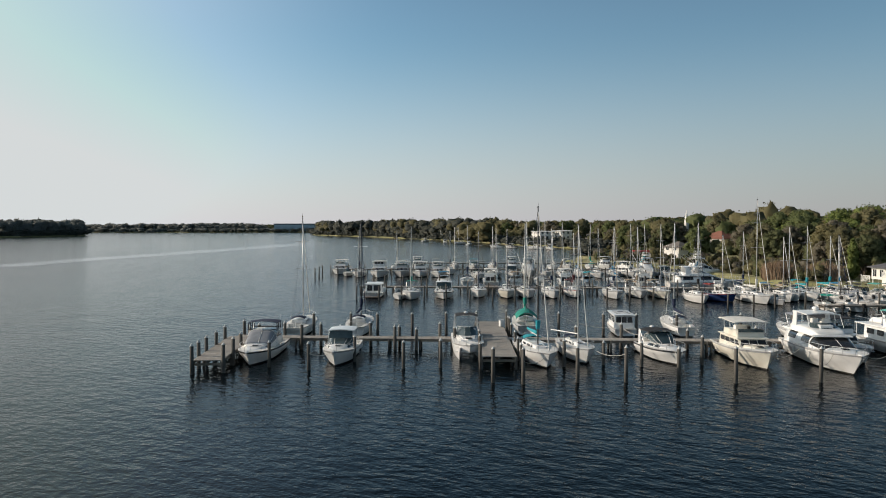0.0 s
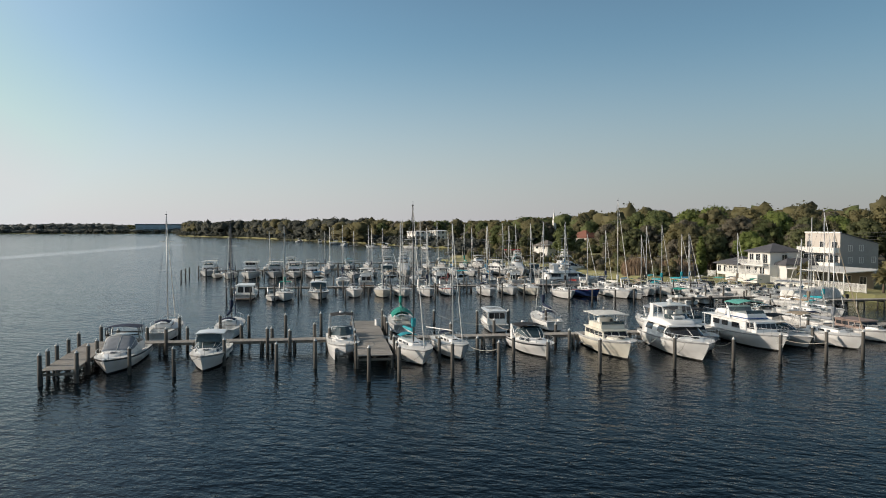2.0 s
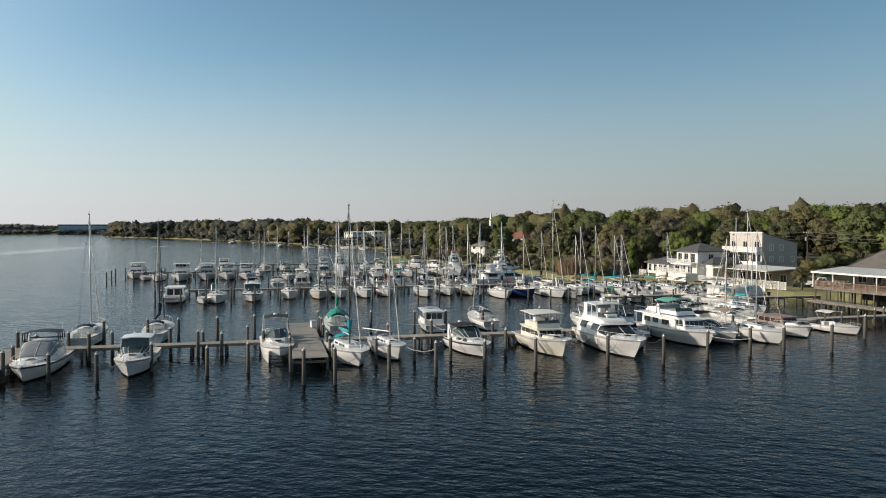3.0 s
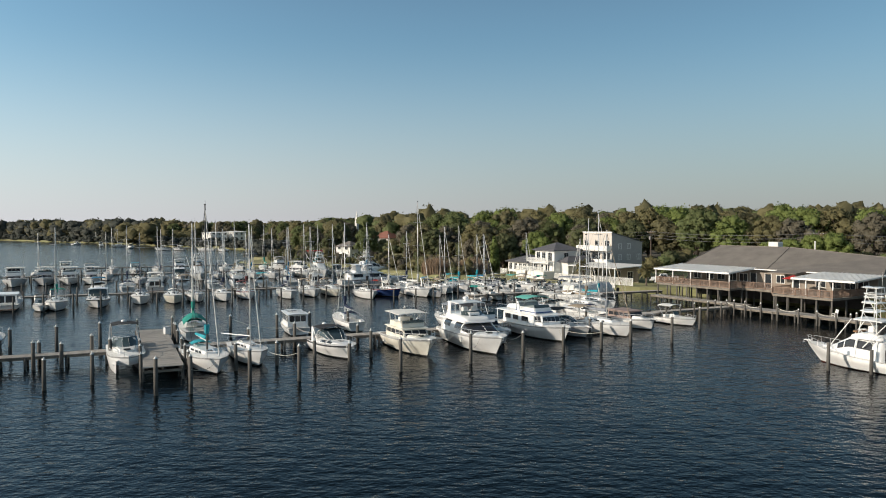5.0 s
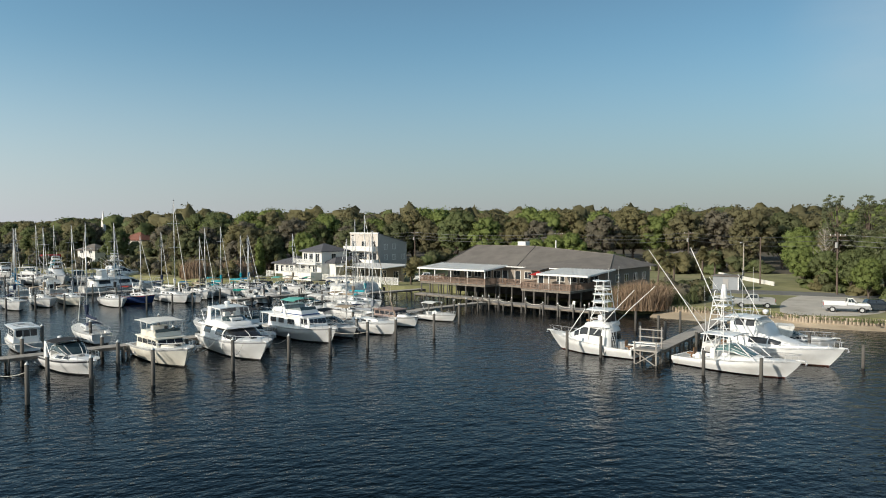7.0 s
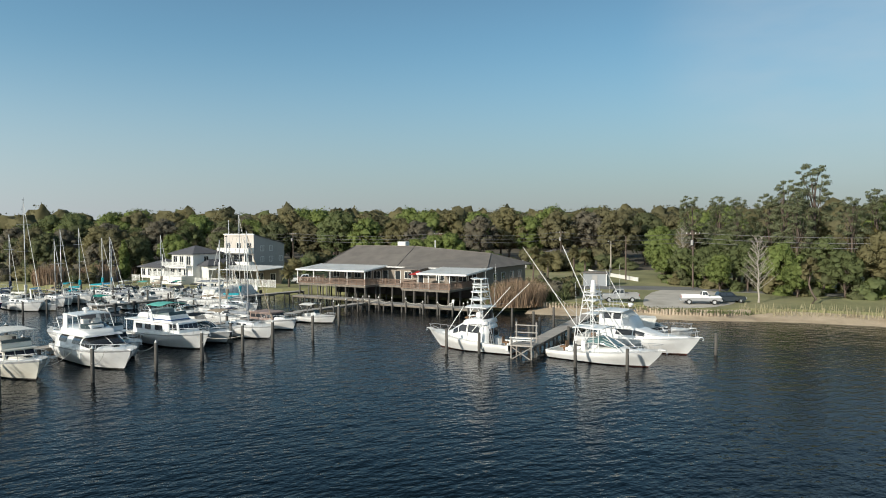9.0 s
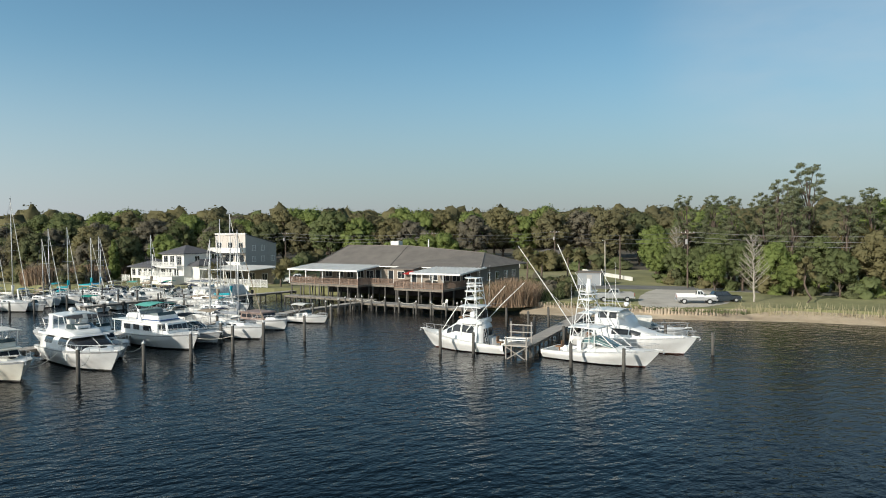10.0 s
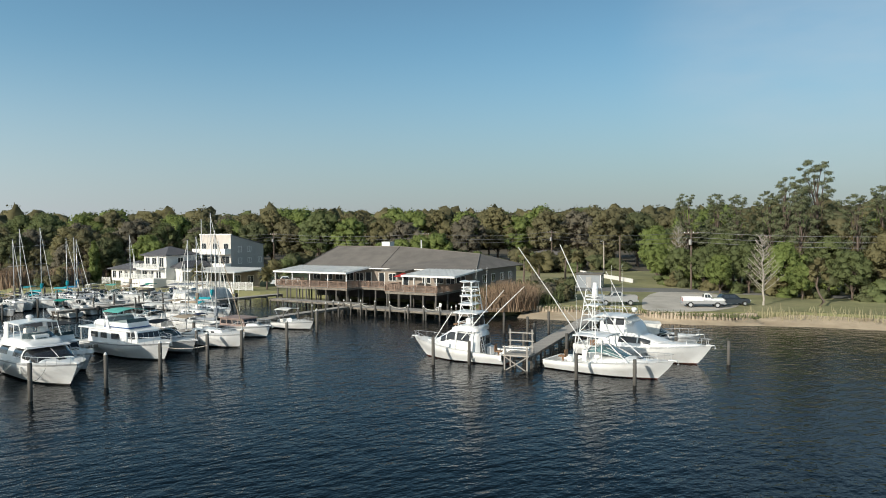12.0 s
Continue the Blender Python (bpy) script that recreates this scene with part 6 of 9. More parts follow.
# ---- the restaurant on piles ----
def railing(t, a, b, z, high=1.05, posts=1.8, pickets=True, material=None, name="railing"):
    """A rail with posts and close balusters between two plan points."""
    material = material or RAILWOOD
    a, b = Vector((*a, 0)), Vector((*b, 0))
    L = (b - a).length
    d = (b - a) / L
    ob = part(name, box(B(), 0, L, -0.05, 0.05, high - 0.06, high), material, t)
    ob.matrix_basis = Matrix.Translation((a.x, a.y, z)) @ Matrix.Rotation(math.atan2(d.y, d.x), 4, "Z")
    part("bottom_rail", box(B(), 0, L, -0.03, 0.03, 0.1, 0.18), material, ob)
    n = max(1, round(L / posts))
    for i in range(n + 1):
        part("rail_post", box(B(), i * L / n - 0.05, i * L / n + 0.05, -0.06, 0.06, 0, high + 0.06), material, ob)
    if pickets:
        verts, faces = [], []
        m = int(L / 0.16)
        for i in range(m):
            x, k = i * L / m, len(verts)
            verts += [(x + dx, dy, zz) for zz in (0.12, high - 0.04) for dx, dy in ((0, -0.02), (0.06, -0.02), (0.06, 0.02), (0, 0.02))]
            faces += [tuple(k + j for j in f) for f in ((0, 1, 5, 4), (1, 2, 6, 5), (2, 3, 7, 6), (3, 0, 4, 7))]
        me = bpy.data.meshes.new("picket_infill")
        me.from_pydata(verts, [], faces); me.materials.append(material)
        o = new("picket_infill", me); o.parent = ob; o["kind"] = "stuff"
    return ob


def window(t, x, y0, y1, z0, z1, axis="x", out=-1, frame_mat=None, name="window"):
    """A framed window on a wall facing -x (axis x) or -y (axis y): pane, frame, sill."""
    def bx(bm, a0, a1, d0, d1, c0, c1):
        return box(bm, x + out * d1, x + out * d0, a0, a1, c0, c1) if axis == "x" else box(bm, a0, a1, x + out * d1, x + out * d0, c0, c1)
    w = part(name, bx(B(), y0, y1, 0.0, 0.03, z0, z1), PANE, t)
    bm = B()
    f = 0.07
    bx(bm, y0 - f, y0, 0, 0.07, z0 - f, z1 + f); bx(bm, y1, y1 + f, 0, 0.07, z0 - f, z1 + f)
    bx(bm, y0, y1, 0, 0.07, z1, z1 + f); bx(bm, y0, y1, 0, 0.09, z0 - f, z0)
    ym = (y0 + y1) / 2
    bx(bm, ym - 0.025, ym + 0.025, 0.02, 0.06, z0, z1)
    part("window_frame", bm, frame_mat or TRIM, w)
    return w


rest = thing("restaurant", 0, 0, 0, 0, "brown waterfront restaurant on piles with grey hip roof", "building")
FZ = 3.05
for nm, x0, x1, y0, y1 in (("left_deck", 92.3, 99.0, 70.2, 84.7), ("middle_deck", 95.2, 99.0, 62.2, 70.2), ("right_deck", 91.0, 99.0, 53.5, 62.2)):
    d = part(nm, box(B(), x0, x1, y0, y1, FZ - 0.3, FZ), BEAM, rest, "thick timber deck on piles")
    me_v, me_f = [], []
    n = int((y1 - y0) / 0.16)
    for i in range(n):
        k, ya = len(me_v), y0 + i * (y1 - y0) / n
        me_v += [(x, y, z) for z in (FZ + 0.004, FZ + 0.03) for x, y in ((x0 - 0.05, ya), (x1, ya), (x1, ya + 0.14), (x0 - 0.05, ya + 0.14))]
        me_f += [tuple(k + j for j in f) for f in ((4, 5, 6, 7), (0, 1, 5, 4), (2, 3, 7, 6), (3, 0, 4, 7))]
    me = bpy.data.meshes.new("deck_planks"); me.from_pydata(me_v, [], me_f); me.materials.append(PLANK)
    o = new("deck_planks", me); o.parent = d; o["kind"] = "stuff"
for a, b in (((92.3, 84.7), (92.3, 70.2)), ((92.3, 84.7), (99, 84.7)), ((92.3, 70.2), (95.2, 70.2)), ((95.2, 70.2), (95.2, 62.2)), ((91.0, 62.2), (95.2, 62.2)), ((91.0, 62.2), (91.0, 53.5)), ((91.0, 53.5), (99, 53.5))):
    railing(rest, a, b, FZ)
# piles under the decks and the building
for x in (92.5, 95.5, 98.5):
    for i in range(8):
        pile("deck_post", x, 70.4 + i * 2.02, FZ - 0.3, 0.13, parent=rest)
for x in (91.2, 94.5, 98.5):
    for y in (53.7, 55.8, 57.9, 60.0, 62.0):
        pile("deck_post", x, y, FZ - 0.3, 0.13, parent=rest)
for y in (64.5, 67, 69.5):
    pile("deck_post", 95.4, y, FZ - 0.3, 0.13, parent=rest)
# dark block added under the floor, its colour standing for shade among the piles
part("underside_wall", box(B(), 100.5, 114.5, 53, 83, 0.9, FZ), UNDERFLOOR_SHADE, rest, "dark block standing for the shade under the floor")
part("floor_slab", box(B(), 99, 115, 52, 83.8, FZ - 0.3, FZ), BEAM, rest)
wall = part("wall", box(B(), 99, 115, 52, 83.8, FZ, 5.95), SIDING_TAN, rest, "tan board siding")
part("gable_wall", slab(B(), [(99, 83.7, 5.95), (115, 83.7, 5.95), (108, 83.7, 8.9)], 0.2), SIDING_TAN, rest)
# window openings along the front
for y0, y1 in ((53.2, 54.6), (55.0, 56.4), (57, 58.4), (59.2, 60.6), (72.0, 73.4), (74, 75.4), (76.2, 77.6), (78.4, 79.8), (81, 82.4)):
    window(rest, 99.0, y0, y1, FZ + 0.75, FZ + 1.95)
window(rest, 99.0, 65.6, 66.9, FZ + 0.9, FZ + 2.0)
for y0 in (63.2, 67.8, 70.4):
    dr = part("glass_door", box(B(), 98.95, 99.0, y0, y0 + 1.0, FZ + 0.03, FZ + 2.1), PANE, rest)
    part("door_frame", box(B(), 98.9, 98.98, y0 - 0.1, y0, FZ, FZ + 2.2), TRIM, dr)
    part("door_frame", box(B(), 98.9, 98.98, y0 + 1.0, y0 + 1.1, FZ, FZ + 2.2), TRIM, dr)
for x0 in (102.5, 105.5, 108.8, 112):
    window(rest, 52.0, x0, x0 + 1.2, FZ + 0.8, FZ + 1.9, axis="y")
um = thing("patio_umbrella", 94.6, 61.3, FZ + 0.03, 0, "faded red patio umbrella on the deck", "umbrella")
bm = B()
bmesh.ops.create_cone(bm, cap_ends=False, segments=10, radius1=1.5, radius2=0.05, depth=0.5, matrix=Matrix.Translation((0, 0, 2.25)))
bmesh.ops.solidify(bm, geom=bm.faces[:], thickness=0.02)
part("canopy", bm, RED, um, "faded red cloth canopy")
part("pole", tube(B(), [(0, 0, 0), (0, 0, 2.5)], 0.03, 6), TEAK, um)
# awnings
def awning(y0, y1, x0, x1, z0, z1, foot=None):
    bm = B()
    slab(bm, [(x0, y0, z0), (x0, y1, z0), (x1, y1, z1), (x1, y0, z1)], 0.06)
    a = part("awning", bm, AWN, rest, "white sheet-metal awning roof")
    part("awning_fascia", box(B(), x0 - 0.06, x0, y0, y1, z0 - 0.22, z0 + 0.04), TRIM, a)
    for y in (y0, y1):
        part("awning_fascia", slab(B(), [(x0, y, z0 - 0.2), (x1, y, z1 - 0.2), (x1, y, z1 + 0.03), (x0, y, z0 + 0.03)], 0.05), TRIM, a)
    n = int((y1 - y0) / 0.6)
    for i in range(n):
        y = y0 + (i + 0.5) * (y1 - y0) / n
        part("seam", slab(B(), [(x0, y - 0.02, z0 + 0.05), (x0, y + 0.02, z0 + 0.05), (x1, y + 0.02, z1 + 0.05), (x1, y - 0.02, z1 + 0.05)], 0.04), AWN, a)
    m = max(2, round((y1 - y0) / 3.4))
    for i in range(m + 1):
        y = (foot or y0) + 0.15 + i * (y1 - (foot or y0) - 0.3) / m
        part("awning_post", box(B(), x0 + 0.25, x0 + 0.4, y - 0.07, y + 0.07, FZ, z0 - 0.02), TRIM, a)


awning(70.2, 85.1, 92.1, 99.0, 5.5, 6.1)
awning(50.6, 59.4, 91.0, 99.6, 5.5, 6.1, 53.5)
part("entrance_canopy", slab(B(), [(95.5, 61.6, 5.7), (95.5, 66.0, 5.7), (99.2, 66.0, 6.0), (99.2, 61.6, 6.0)], 0.12), SHINGLE, rest, "small shingled canopy over the entrance")
# hip roof
E = {"a": (98.2, 84.3, 5.95), "b": (98.2, 68, 5.95), "c": (98.2, 50.9, 5.95), "d": (115.6, 50.9, 5.95), "e": (115.8, 70, 5.95), "f": (115.8, 84.3, 5.95),
     "r1": (108, 84.3, 9.05), "r2": (107.5, 70.4, 9.05), "r3": (108.5, 55.5, 7.9)}
for k, names in enumerate(("a b r2 r1", "b c r3", "b r3 r2", "c d r3", "d e r2 r3", "e f r1 r2")):
    pts = [Vector(E[n]) for n in names.split()]
    bm = B()
    if len(pts) == 4:
        va = [bm.verts.new(p) for p in pts]; bm.faces.new(va[:3]); bm.faces.new((va[0], va[2], va[3]))
        vb = [bm.verts.new(p - Vector((0, 0, 0.18))) for p in pts]; bm.faces.new(vb[:3]); bm.faces.new((vb[0], vb[2], vb[3]))
        for i in range(4):
            bm.faces.new((va[i], va[(i + 1) % 4], vb[(i + 1) % 4], vb[i]))
    else:
        slab(bm, pts, 0.12)
    part("roof_plane", bm, SHINGLE, rest, "grey asphalt shingles")
for a, b in (("r1", "r2"), ("r2", "r3"), ("a", "r1"), ("c", "r3"), ("b", "r2"), ("d", "r3")):
    part("ridge_cap", tube(B(), [Vector(E[a]) + Vector((0, 0, 0.05)), Vector(E[b]) + Vector((0, 0, 0.05))], 0.1, 5), SHINGLE, rest)
part("gutter", box(B(), 98.0, 98.2, 50.9, 84.3, 5.8, 5.95), TRIM, rest)
part("roof_vent", box(B(), 109, 110.4, 73.5, 75.3, 8.6, 9.9, 0.05), AWN, rest, "pale rooftop air unit")
part("vent_pipe", tube(B(), [(109, 67, 8.6), (109, 67, 10.2)], 0.12, 6), TRIM, rest)
# dining tables and chairs hinted on the decks
def dining_set(x, y):
    t = thing("dining_table", x, y, FZ + 0.03, random.uniform(-20, 20), "dark dining table on the covered deck", "table", "tables on the restaurant decks")
    part("tabletop", box(B(), -0.45, 0.45, -0.45, 0.45, 0.72, 0.76), TEAK, t)
    part("pedestal", tube(B(), [(0, 0, 0), (0, 0, 0.72)], 0.05, 6), BLACK, t)
for x, y in ((94.5, 73), (94.5, 77), (94.5, 81), (94.5, 83.5), (92.8, 55), (92.8, 59)):
    dining_set(x, y)

# lower landing
plank_deck("landing", (87.2, 45.6), (87.6, 65.5), 2.6, 1.15, "low timber landing in front of the restaurant")
plank_deck("landing", (90.2, 65.6), (90.9, 84.0), 2.0, 1.15, "low timber landing under the restaurant deck")
plank_deck("side_landing", (84.0, 90.5), (97, 88.2), 1.6, 1.2, "narrow timber dock beside the restaurant")
for y in (47.5, 50, 52.5, 55, 58, 60.5, 63, 66, 68):
    pile("landing_post", 85.8 + (y - 47) * 0.02, y, 1.75 + random.uniform(0, 0.4), 0.13, group="piles of the landing")
for x in (73.5, 76, 78.5, 81, 83.5, 86):
    pile("landing_post", x, 66.7 - (x - 72.5) * 0.088 - 0.85, 1.9 + random.uniform(0, 0.3), 0.12, group="piles of the landing")
for a, b in (((86.2, 66.0, 1.75), (86.1, 63, 1.75)), ((86.1, 63, 1.75), (86.05, 60.5, 1.75)), ((86.0, 58, 1.75), (85.95, 55, 1.75)), ((85.9, 52.5, 1.75), (85.85, 50, 1.75))):
    line(a, b, 0.35, 0.04)
pile("landing_post", 88.3, 49.6, 1.6, 0.13, group="piles of the landing")
c = thing("deck_chair", 87.6, 51.2, 1.16, 160, "white plastic armchair on the landing", "chair")
part("seat", box(B(), -0.25, 0.25, -0.25, 0.25, 0.4, 0.46, 0.02), TRIM, c)
part("backrest", slab(B(), [(-0.25, -0.25, 0.45), (-0.25, 0.25, 0.45), (-0.38, 0.25, 0.95), (-0.38, -0.25, 0.95)], 0.04), TRIM, c)
for x in (-0.22, 0.22):
    for y in (-0.22, 0.22):
        part("leg", box(B(), x - 0.03, x + 0.03, y - 0.03, y + 0.03, 0, 0.42), TRIM, c)


# ---- houses beyond the marina ----
def hip_roof(t, x0, x1, y0, y1, z0, z1, material, over=0.5, name="roof"):
    x0, x1, y0, y1 = x0 - over, x1 + over, y0 - over, y1 + over
    lx, ly = x1 - x0, y1 - y0
    m = min(lx, ly) / 2
    if lx > ly:
        r1, r2 = (x0 + m, (y0 + y1) / 2, z1), (x1 - m, (y0 + y1) / 2, z1)
    else:
        r1, r2 = ((x0 + x1) / 2, y0 + m, z1), ((x0 + x1) / 2, y1 - m, z1)
    bm = B()
    c = [bm.verts.new(p) for p in ((x0, y0, z0), (x1, y0, z0), (x1, y1, z0), (x0, y1, z0))]
    f = [bm.verts.new(p) for p in ((x0, y0, z0 - 0.18), (x1, y0, z0 - 0.18), (x1, y1, z0 - 0.18), (x0, y1, z0 - 0.18))]
    a, b = bm.verts.new(r1), bm.verts.new(r2)
    if lx > ly:
        fs = [(c[0], c[1], b, a), (c[1], c[2], b), (c[2], c[3], a, b), (c[3], c[0], a)]
    else:
        fs = [(c[0], c[1], a), (c[1], c[2], b, a), (c[2], c[3], b), (c[3], c[0], a, b)]
    for q in fs:
        bm.faces.new(q)
    for i in range(4):
        bm.faces.new((c[i], f[i], f[(i + 1) % 4], c[(i + 1) % 4]))
    bm.faces.new(f)
    return part(name, bm, material, t)


ap = thing("apartment_building", 0, 0, 0, 0, "white three-storey stucco building with balconies and sloping roof", "building")
AX, AY0, AY1 = 110.5, 114.3, 123.5
bm = B()
side = [(AX, 1.0), (119.8, 1.0), (119.8, 9.0), (AX, 11.2)]
va = [bm.verts.new((x, AY0, z)) for x, z in side]; vb = [bm.verts.new((x, AY1, z)) for x, z in side]
bm.faces.new(va); bm.faces.new(vb)
for i in range(4):
    bm.faces.new((va[i], va[(i + 1) % 4], vb[(i + 1) % 4], vb[i]))
part("wall", bm, STUCCO_WARM, ap, "cream stucco walls")
# siding-grey panel over the stucco puts this wall's shade into its colour
part("side_cladding", slab(B(), [(x, AY0 - 0.02, z) for x, z in side], 0.03), SIDING, ap, "grey panel putting shade on the side wall")
part("parapet", box(B(), AX - 0.1, AX + 0.3, AY0 - 0.1, AY1 + 0.1, 11.15, 11.4), TRIM, ap)
part("roof", slab(B(), [(AX + 0.2, AY0 - 0.2, 11.2), (120.1, AY0 - 0.2, 9.0), (120.1, AY1 + 0.2, 9.0), (AX + 0.2, AY1 + 0.2, 11.2)], 0.15), SHINGLE_DARK, ap)
# middle storey: panes enlarged, their dark glass standing for the shaded balcony recess
for fl, zf in enumerate((1.2, 4.4, 7.4)):
    for y0 in (115.0, 118.2, 121.6):
        window(ap, AX, y0 - (0.3 if fl == 1 else 0), y0 + (2.2 if fl == 1 else 1.3), zf + (0.05 if fl == 1 else 0.7), zf + (2.3 if fl == 1 else 2.0))
    if fl:
        bal = part("balcony", box(B(), AX - 1.6, AX, AY0 + (0 if fl == 2 else -0.2), AY1 + 0.6, zf - 0.25, zf), STUCCO, ap)
        part("balcony_wall", box(B(), AX - 1.6, AX - 1.48, AY0, AY1 + 0.6, zf, zf + 0.9), STUCCO, bal)
        part("balcony_wall", box(B(), AX - 1.48, AX, AY0, AY0 + 0.12, zf, zf + 0.9), STUCCO, bal)
for x0 in (112.5, 115.2, 118.2):
    for z0 in (2.2, 5.2, 7.6 if x0 < 118 else 6.9):
        if z0 < 6 or x0 < 118:
            window(ap, AY0, x0, x0 + 0.9, z0, z0 + 1.1, axis="y")
porch = thing("porch", 0, 0, 0, 0, "covered white porch below the stucco building", "porch")
part("porch_roof", slab(B(), [(100.2, 102.5, 4.2), (100.2, 117.5, 4.2), (109.5, 117.5, 4.6), (109.5, 102.5, 4.6)], 0.15), AWN, porch)
for y in (103, 106.5, 110, 113.5, 117):
    part("porch_post", box(B(), 100.4, 100.6, y - 0.08, y + 0.08, 1.1, 4.15), TRIM, porch)
part("porch_back_wall", box(B(), 107, 107.2, 103, 117, 1.1, 4.3), SIDING_TAN, porch)
for y in (104.5, 108, 112, 115):
    window(porch, 107.0, y, y + 1.4, 1.8, 3.2)
railing(porch, (97.2, 117.5), (99.8, 97.5), 1.1, 1.5, 1.6, True, TRIM)
part("terrace_wall", box(B(), 97.5, 97.7, 100, 117.5, 0.2, 1.6), STUCCO, porch)

h2 = thing("white_house", 0, 0, 0, 0, "white two-storey house with balcony and grey hip roof", "house")
h2.location = (0, 2.2, 0.45)
part("lower_wall", box(B(), 99.5, 108, 118.5, 126.5, 0.3, 4.2), STUCCO, h2)
part("upper_wall", box(B(), 100.2, 107.5, 119.2, 126, 4.2, 6.9), STUCCO, h2)
hip_roof(h2, 100.2, 107.5, 119.2, 126, 6.9, 8.5, SHINGLE_DARK, 0.6)
hip_roof(h2, 101.5, 109.5, 116.2, 119.2, 4.4, 5.6, SHINGLE_DARK, 0.4, "lower_roof")
part("side_wing", box(B(), 101.5, 109.5, 116.2, 118.5, 0.4, 4.3), STUCCO, h2)
part("balcony", box(B(), 98.2, 100.2, 119, 126.8, 3.95, 4.2), TRIM, h2)
railing(h2, (98.3, 126.8), (98.3, 119), 4.2, 0.95, 1.6, True, TRIM, "balcony_rail")
for y in (119.2, 121.7, 124.2, 126.6):
    part("porch_post", box(B(), 98.25, 98.4, y - 0.07, y + 0.07, 2.3, 6.7 if y in (119.2, 126.6) else 3.95), TRIM, h2)
for y in (120, 122.2, 124.2):
    window(h2, 100.2, y, y + 1.2, 4.5, 6.3); window(h2, 99.5, y, y + 1.3, 2.2, 3.6)
part("terrace", box(B(), 96.2, 99.5, 118, 128, 0.0, 2.3), STUCCO, h2)
railing(h2, (96.3, 128), (96.3, 118), 2.3, 0.95, 1.6, True, TRIM, "terrace_rail")
window(h2, 119.2, 103, 104.2, 5.0, 6.2, axis="y"); window(h2, 116.2, 104, 105.2, 2.2, 3.4, axis="y")

h3 = thing("boathouse", 0, 0, 0, 0, "small white cottage on posts with a grey roof", "house")
h3.location = (1.8, -0.4, 0.3)
part("wall", box(B(), 96.5, 104, 128.8, 136.5, 1.7, 4.2), STUCCO, h3)
hip_roof(h3, 96.5, 104, 128.8, 136.5, 4.2, 5.7, SHINGLE_DARK, 0.6)
for y in (129.6, 131.2, 133, 135):
    window(h3, 96.5, y, y + 1.0, 2.3, 3.7)
for y in (129, 132.5, 136.3):
    for x in (96.7, 100):
        part("post", tube(B(), [(x, y, 0.2), (x, y, 1.7)], 0.12, 6), TRIM, h3)
for i in range(8):
    part("stair_tread", box(B(), 95.2, 96.5, 136.8 + i * 0.28, 137.1 + i * 0.28, 1.6 - i * 0.18, 1.66 - i * 0.18), TRIM, h3)
railing(h3, (96.2, 139.2), (96.2, 136.6), 1.0, 1.3, 1.2, True, TRIM, "stair_rail")


# ---- other houses, small and far ----
def plain_house(x, y, turn, lx, ly, h, label, wallmat, roofmat, rise=1.8, storeys=1, name="house"):
    t = thing(name, x, y, 1.05, turn, label, "house")
    part("wall", box(B(), -lx / 2, lx / 2, -ly / 2, ly / 2, 0, h), wallmat, t)
    hip_roof(t, -lx / 2, lx / 2, -ly / 2, ly / 2, h, h + rise, roofmat, 0.5)
    for s in range(storeys):
        z0 = 0.9 + s * 2.9
        n = max(2, int(ly / 3))
        for i in range(n):
            y0 = -ly / 2 + (i + 0.5) * ly / n - 0.6
            window(t, -lx / 2, y0, y0 + 1.2, z0, z0 + 1.3)
        m = max(2, int(lx / 3))
        for i in range(m):
            x0 = -lx / 2 + (i + 0.5) * lx / m - 0.6
            window(t, -ly / 2, x0, x0 + 1.2, z0, z0 + 1.3, axis="y")
    return t


plain_house(176, 112, 15, 12, 14, 3.2, "low tan house among the trees", SIDING_TAN, SHINGLE)
plain_house(185, 74, 10, 14, 16, 3.2, "grey house with shingle roof behind the trees", SIDING, SHINGLE)
plain_house(94.6, 224, 20, 6, 7, 4.8, "white two-storey house beside a large green tree", STUCCO, SHINGLE, storeys=2)
plain_house(146, 300, 20, 11, 12, 6.2, "house with a red tiled roof in the trees", STUCCO_WARM, ROOF_RED, 3.4, 2)
plain_house(97, 440, 10, 10, 14, 8.0, "white waterfront block across the cove", STUCCO, TRIM, 0.5, 3)
plain_house(109.5, 438, 10, 9.5, 15, 8.4, "white waterfront block with flat roof", STUCCO, TRIM, 0.5, 3)
plain_house(122, 405, 10, 10, 12, 6.0, "grey waterfront house across the cove", SIDING, SHINGLE, 3.0, 2)
plain_house(52, 640, 0, 14, 12, 9.0, "pale house on the wooded point", STUCCO, SHINGLE, 3.0, 2)
plain_house(128, 355, 5, 14, 14, 5.5, "grey house behind the boat sheds", SIDING, SHINGLE, 2.4, 2)
ch = thing("church", 167.3, 385.3, 1.0, 15, "white church steeple rising over the trees", "church")
part("nave", box(B(), 2, 16, -4.5, 4.5, 0, 6), STUCCO, ch)
hip_roof(ch, 2, 16, -4.5, 4.5, 6, 10, SHINGLE)
part("tower", box(B(), -0.85, 0.85, -0.85, 0.85, 0, 14.2), STUCCO, ch)
bm = B()
bmesh.ops.create_cone(bm, cap_ends=True, segments=4, radius1=1.2, radius2=0.05, depth=6.4, matrix=Matrix.Translation((0, 0, 17.3)) @ Matrix.Rotation(radians(45), 4, "Z"))
part("spire", bm, STUCCO, ch, "pointed white spire")
# far shed: wall and roof blues paled, distance haze put into the colour
hg = thing("hangar", -185, 1385, 0.8, 8, "long blue metal shed on the far shore", "shed")
part("wall", box(B(), -41, 41, -25, 25, 0, 14), BLUE_METAL, hg)
part("roof", box(B(), -42, 42, -26, 26, 14, 16, 0.4), mat("dark_blue_roof", (0.1, 0.14, 0.18), 0.5, scale=0.05), hg, "dark flat roof edge")
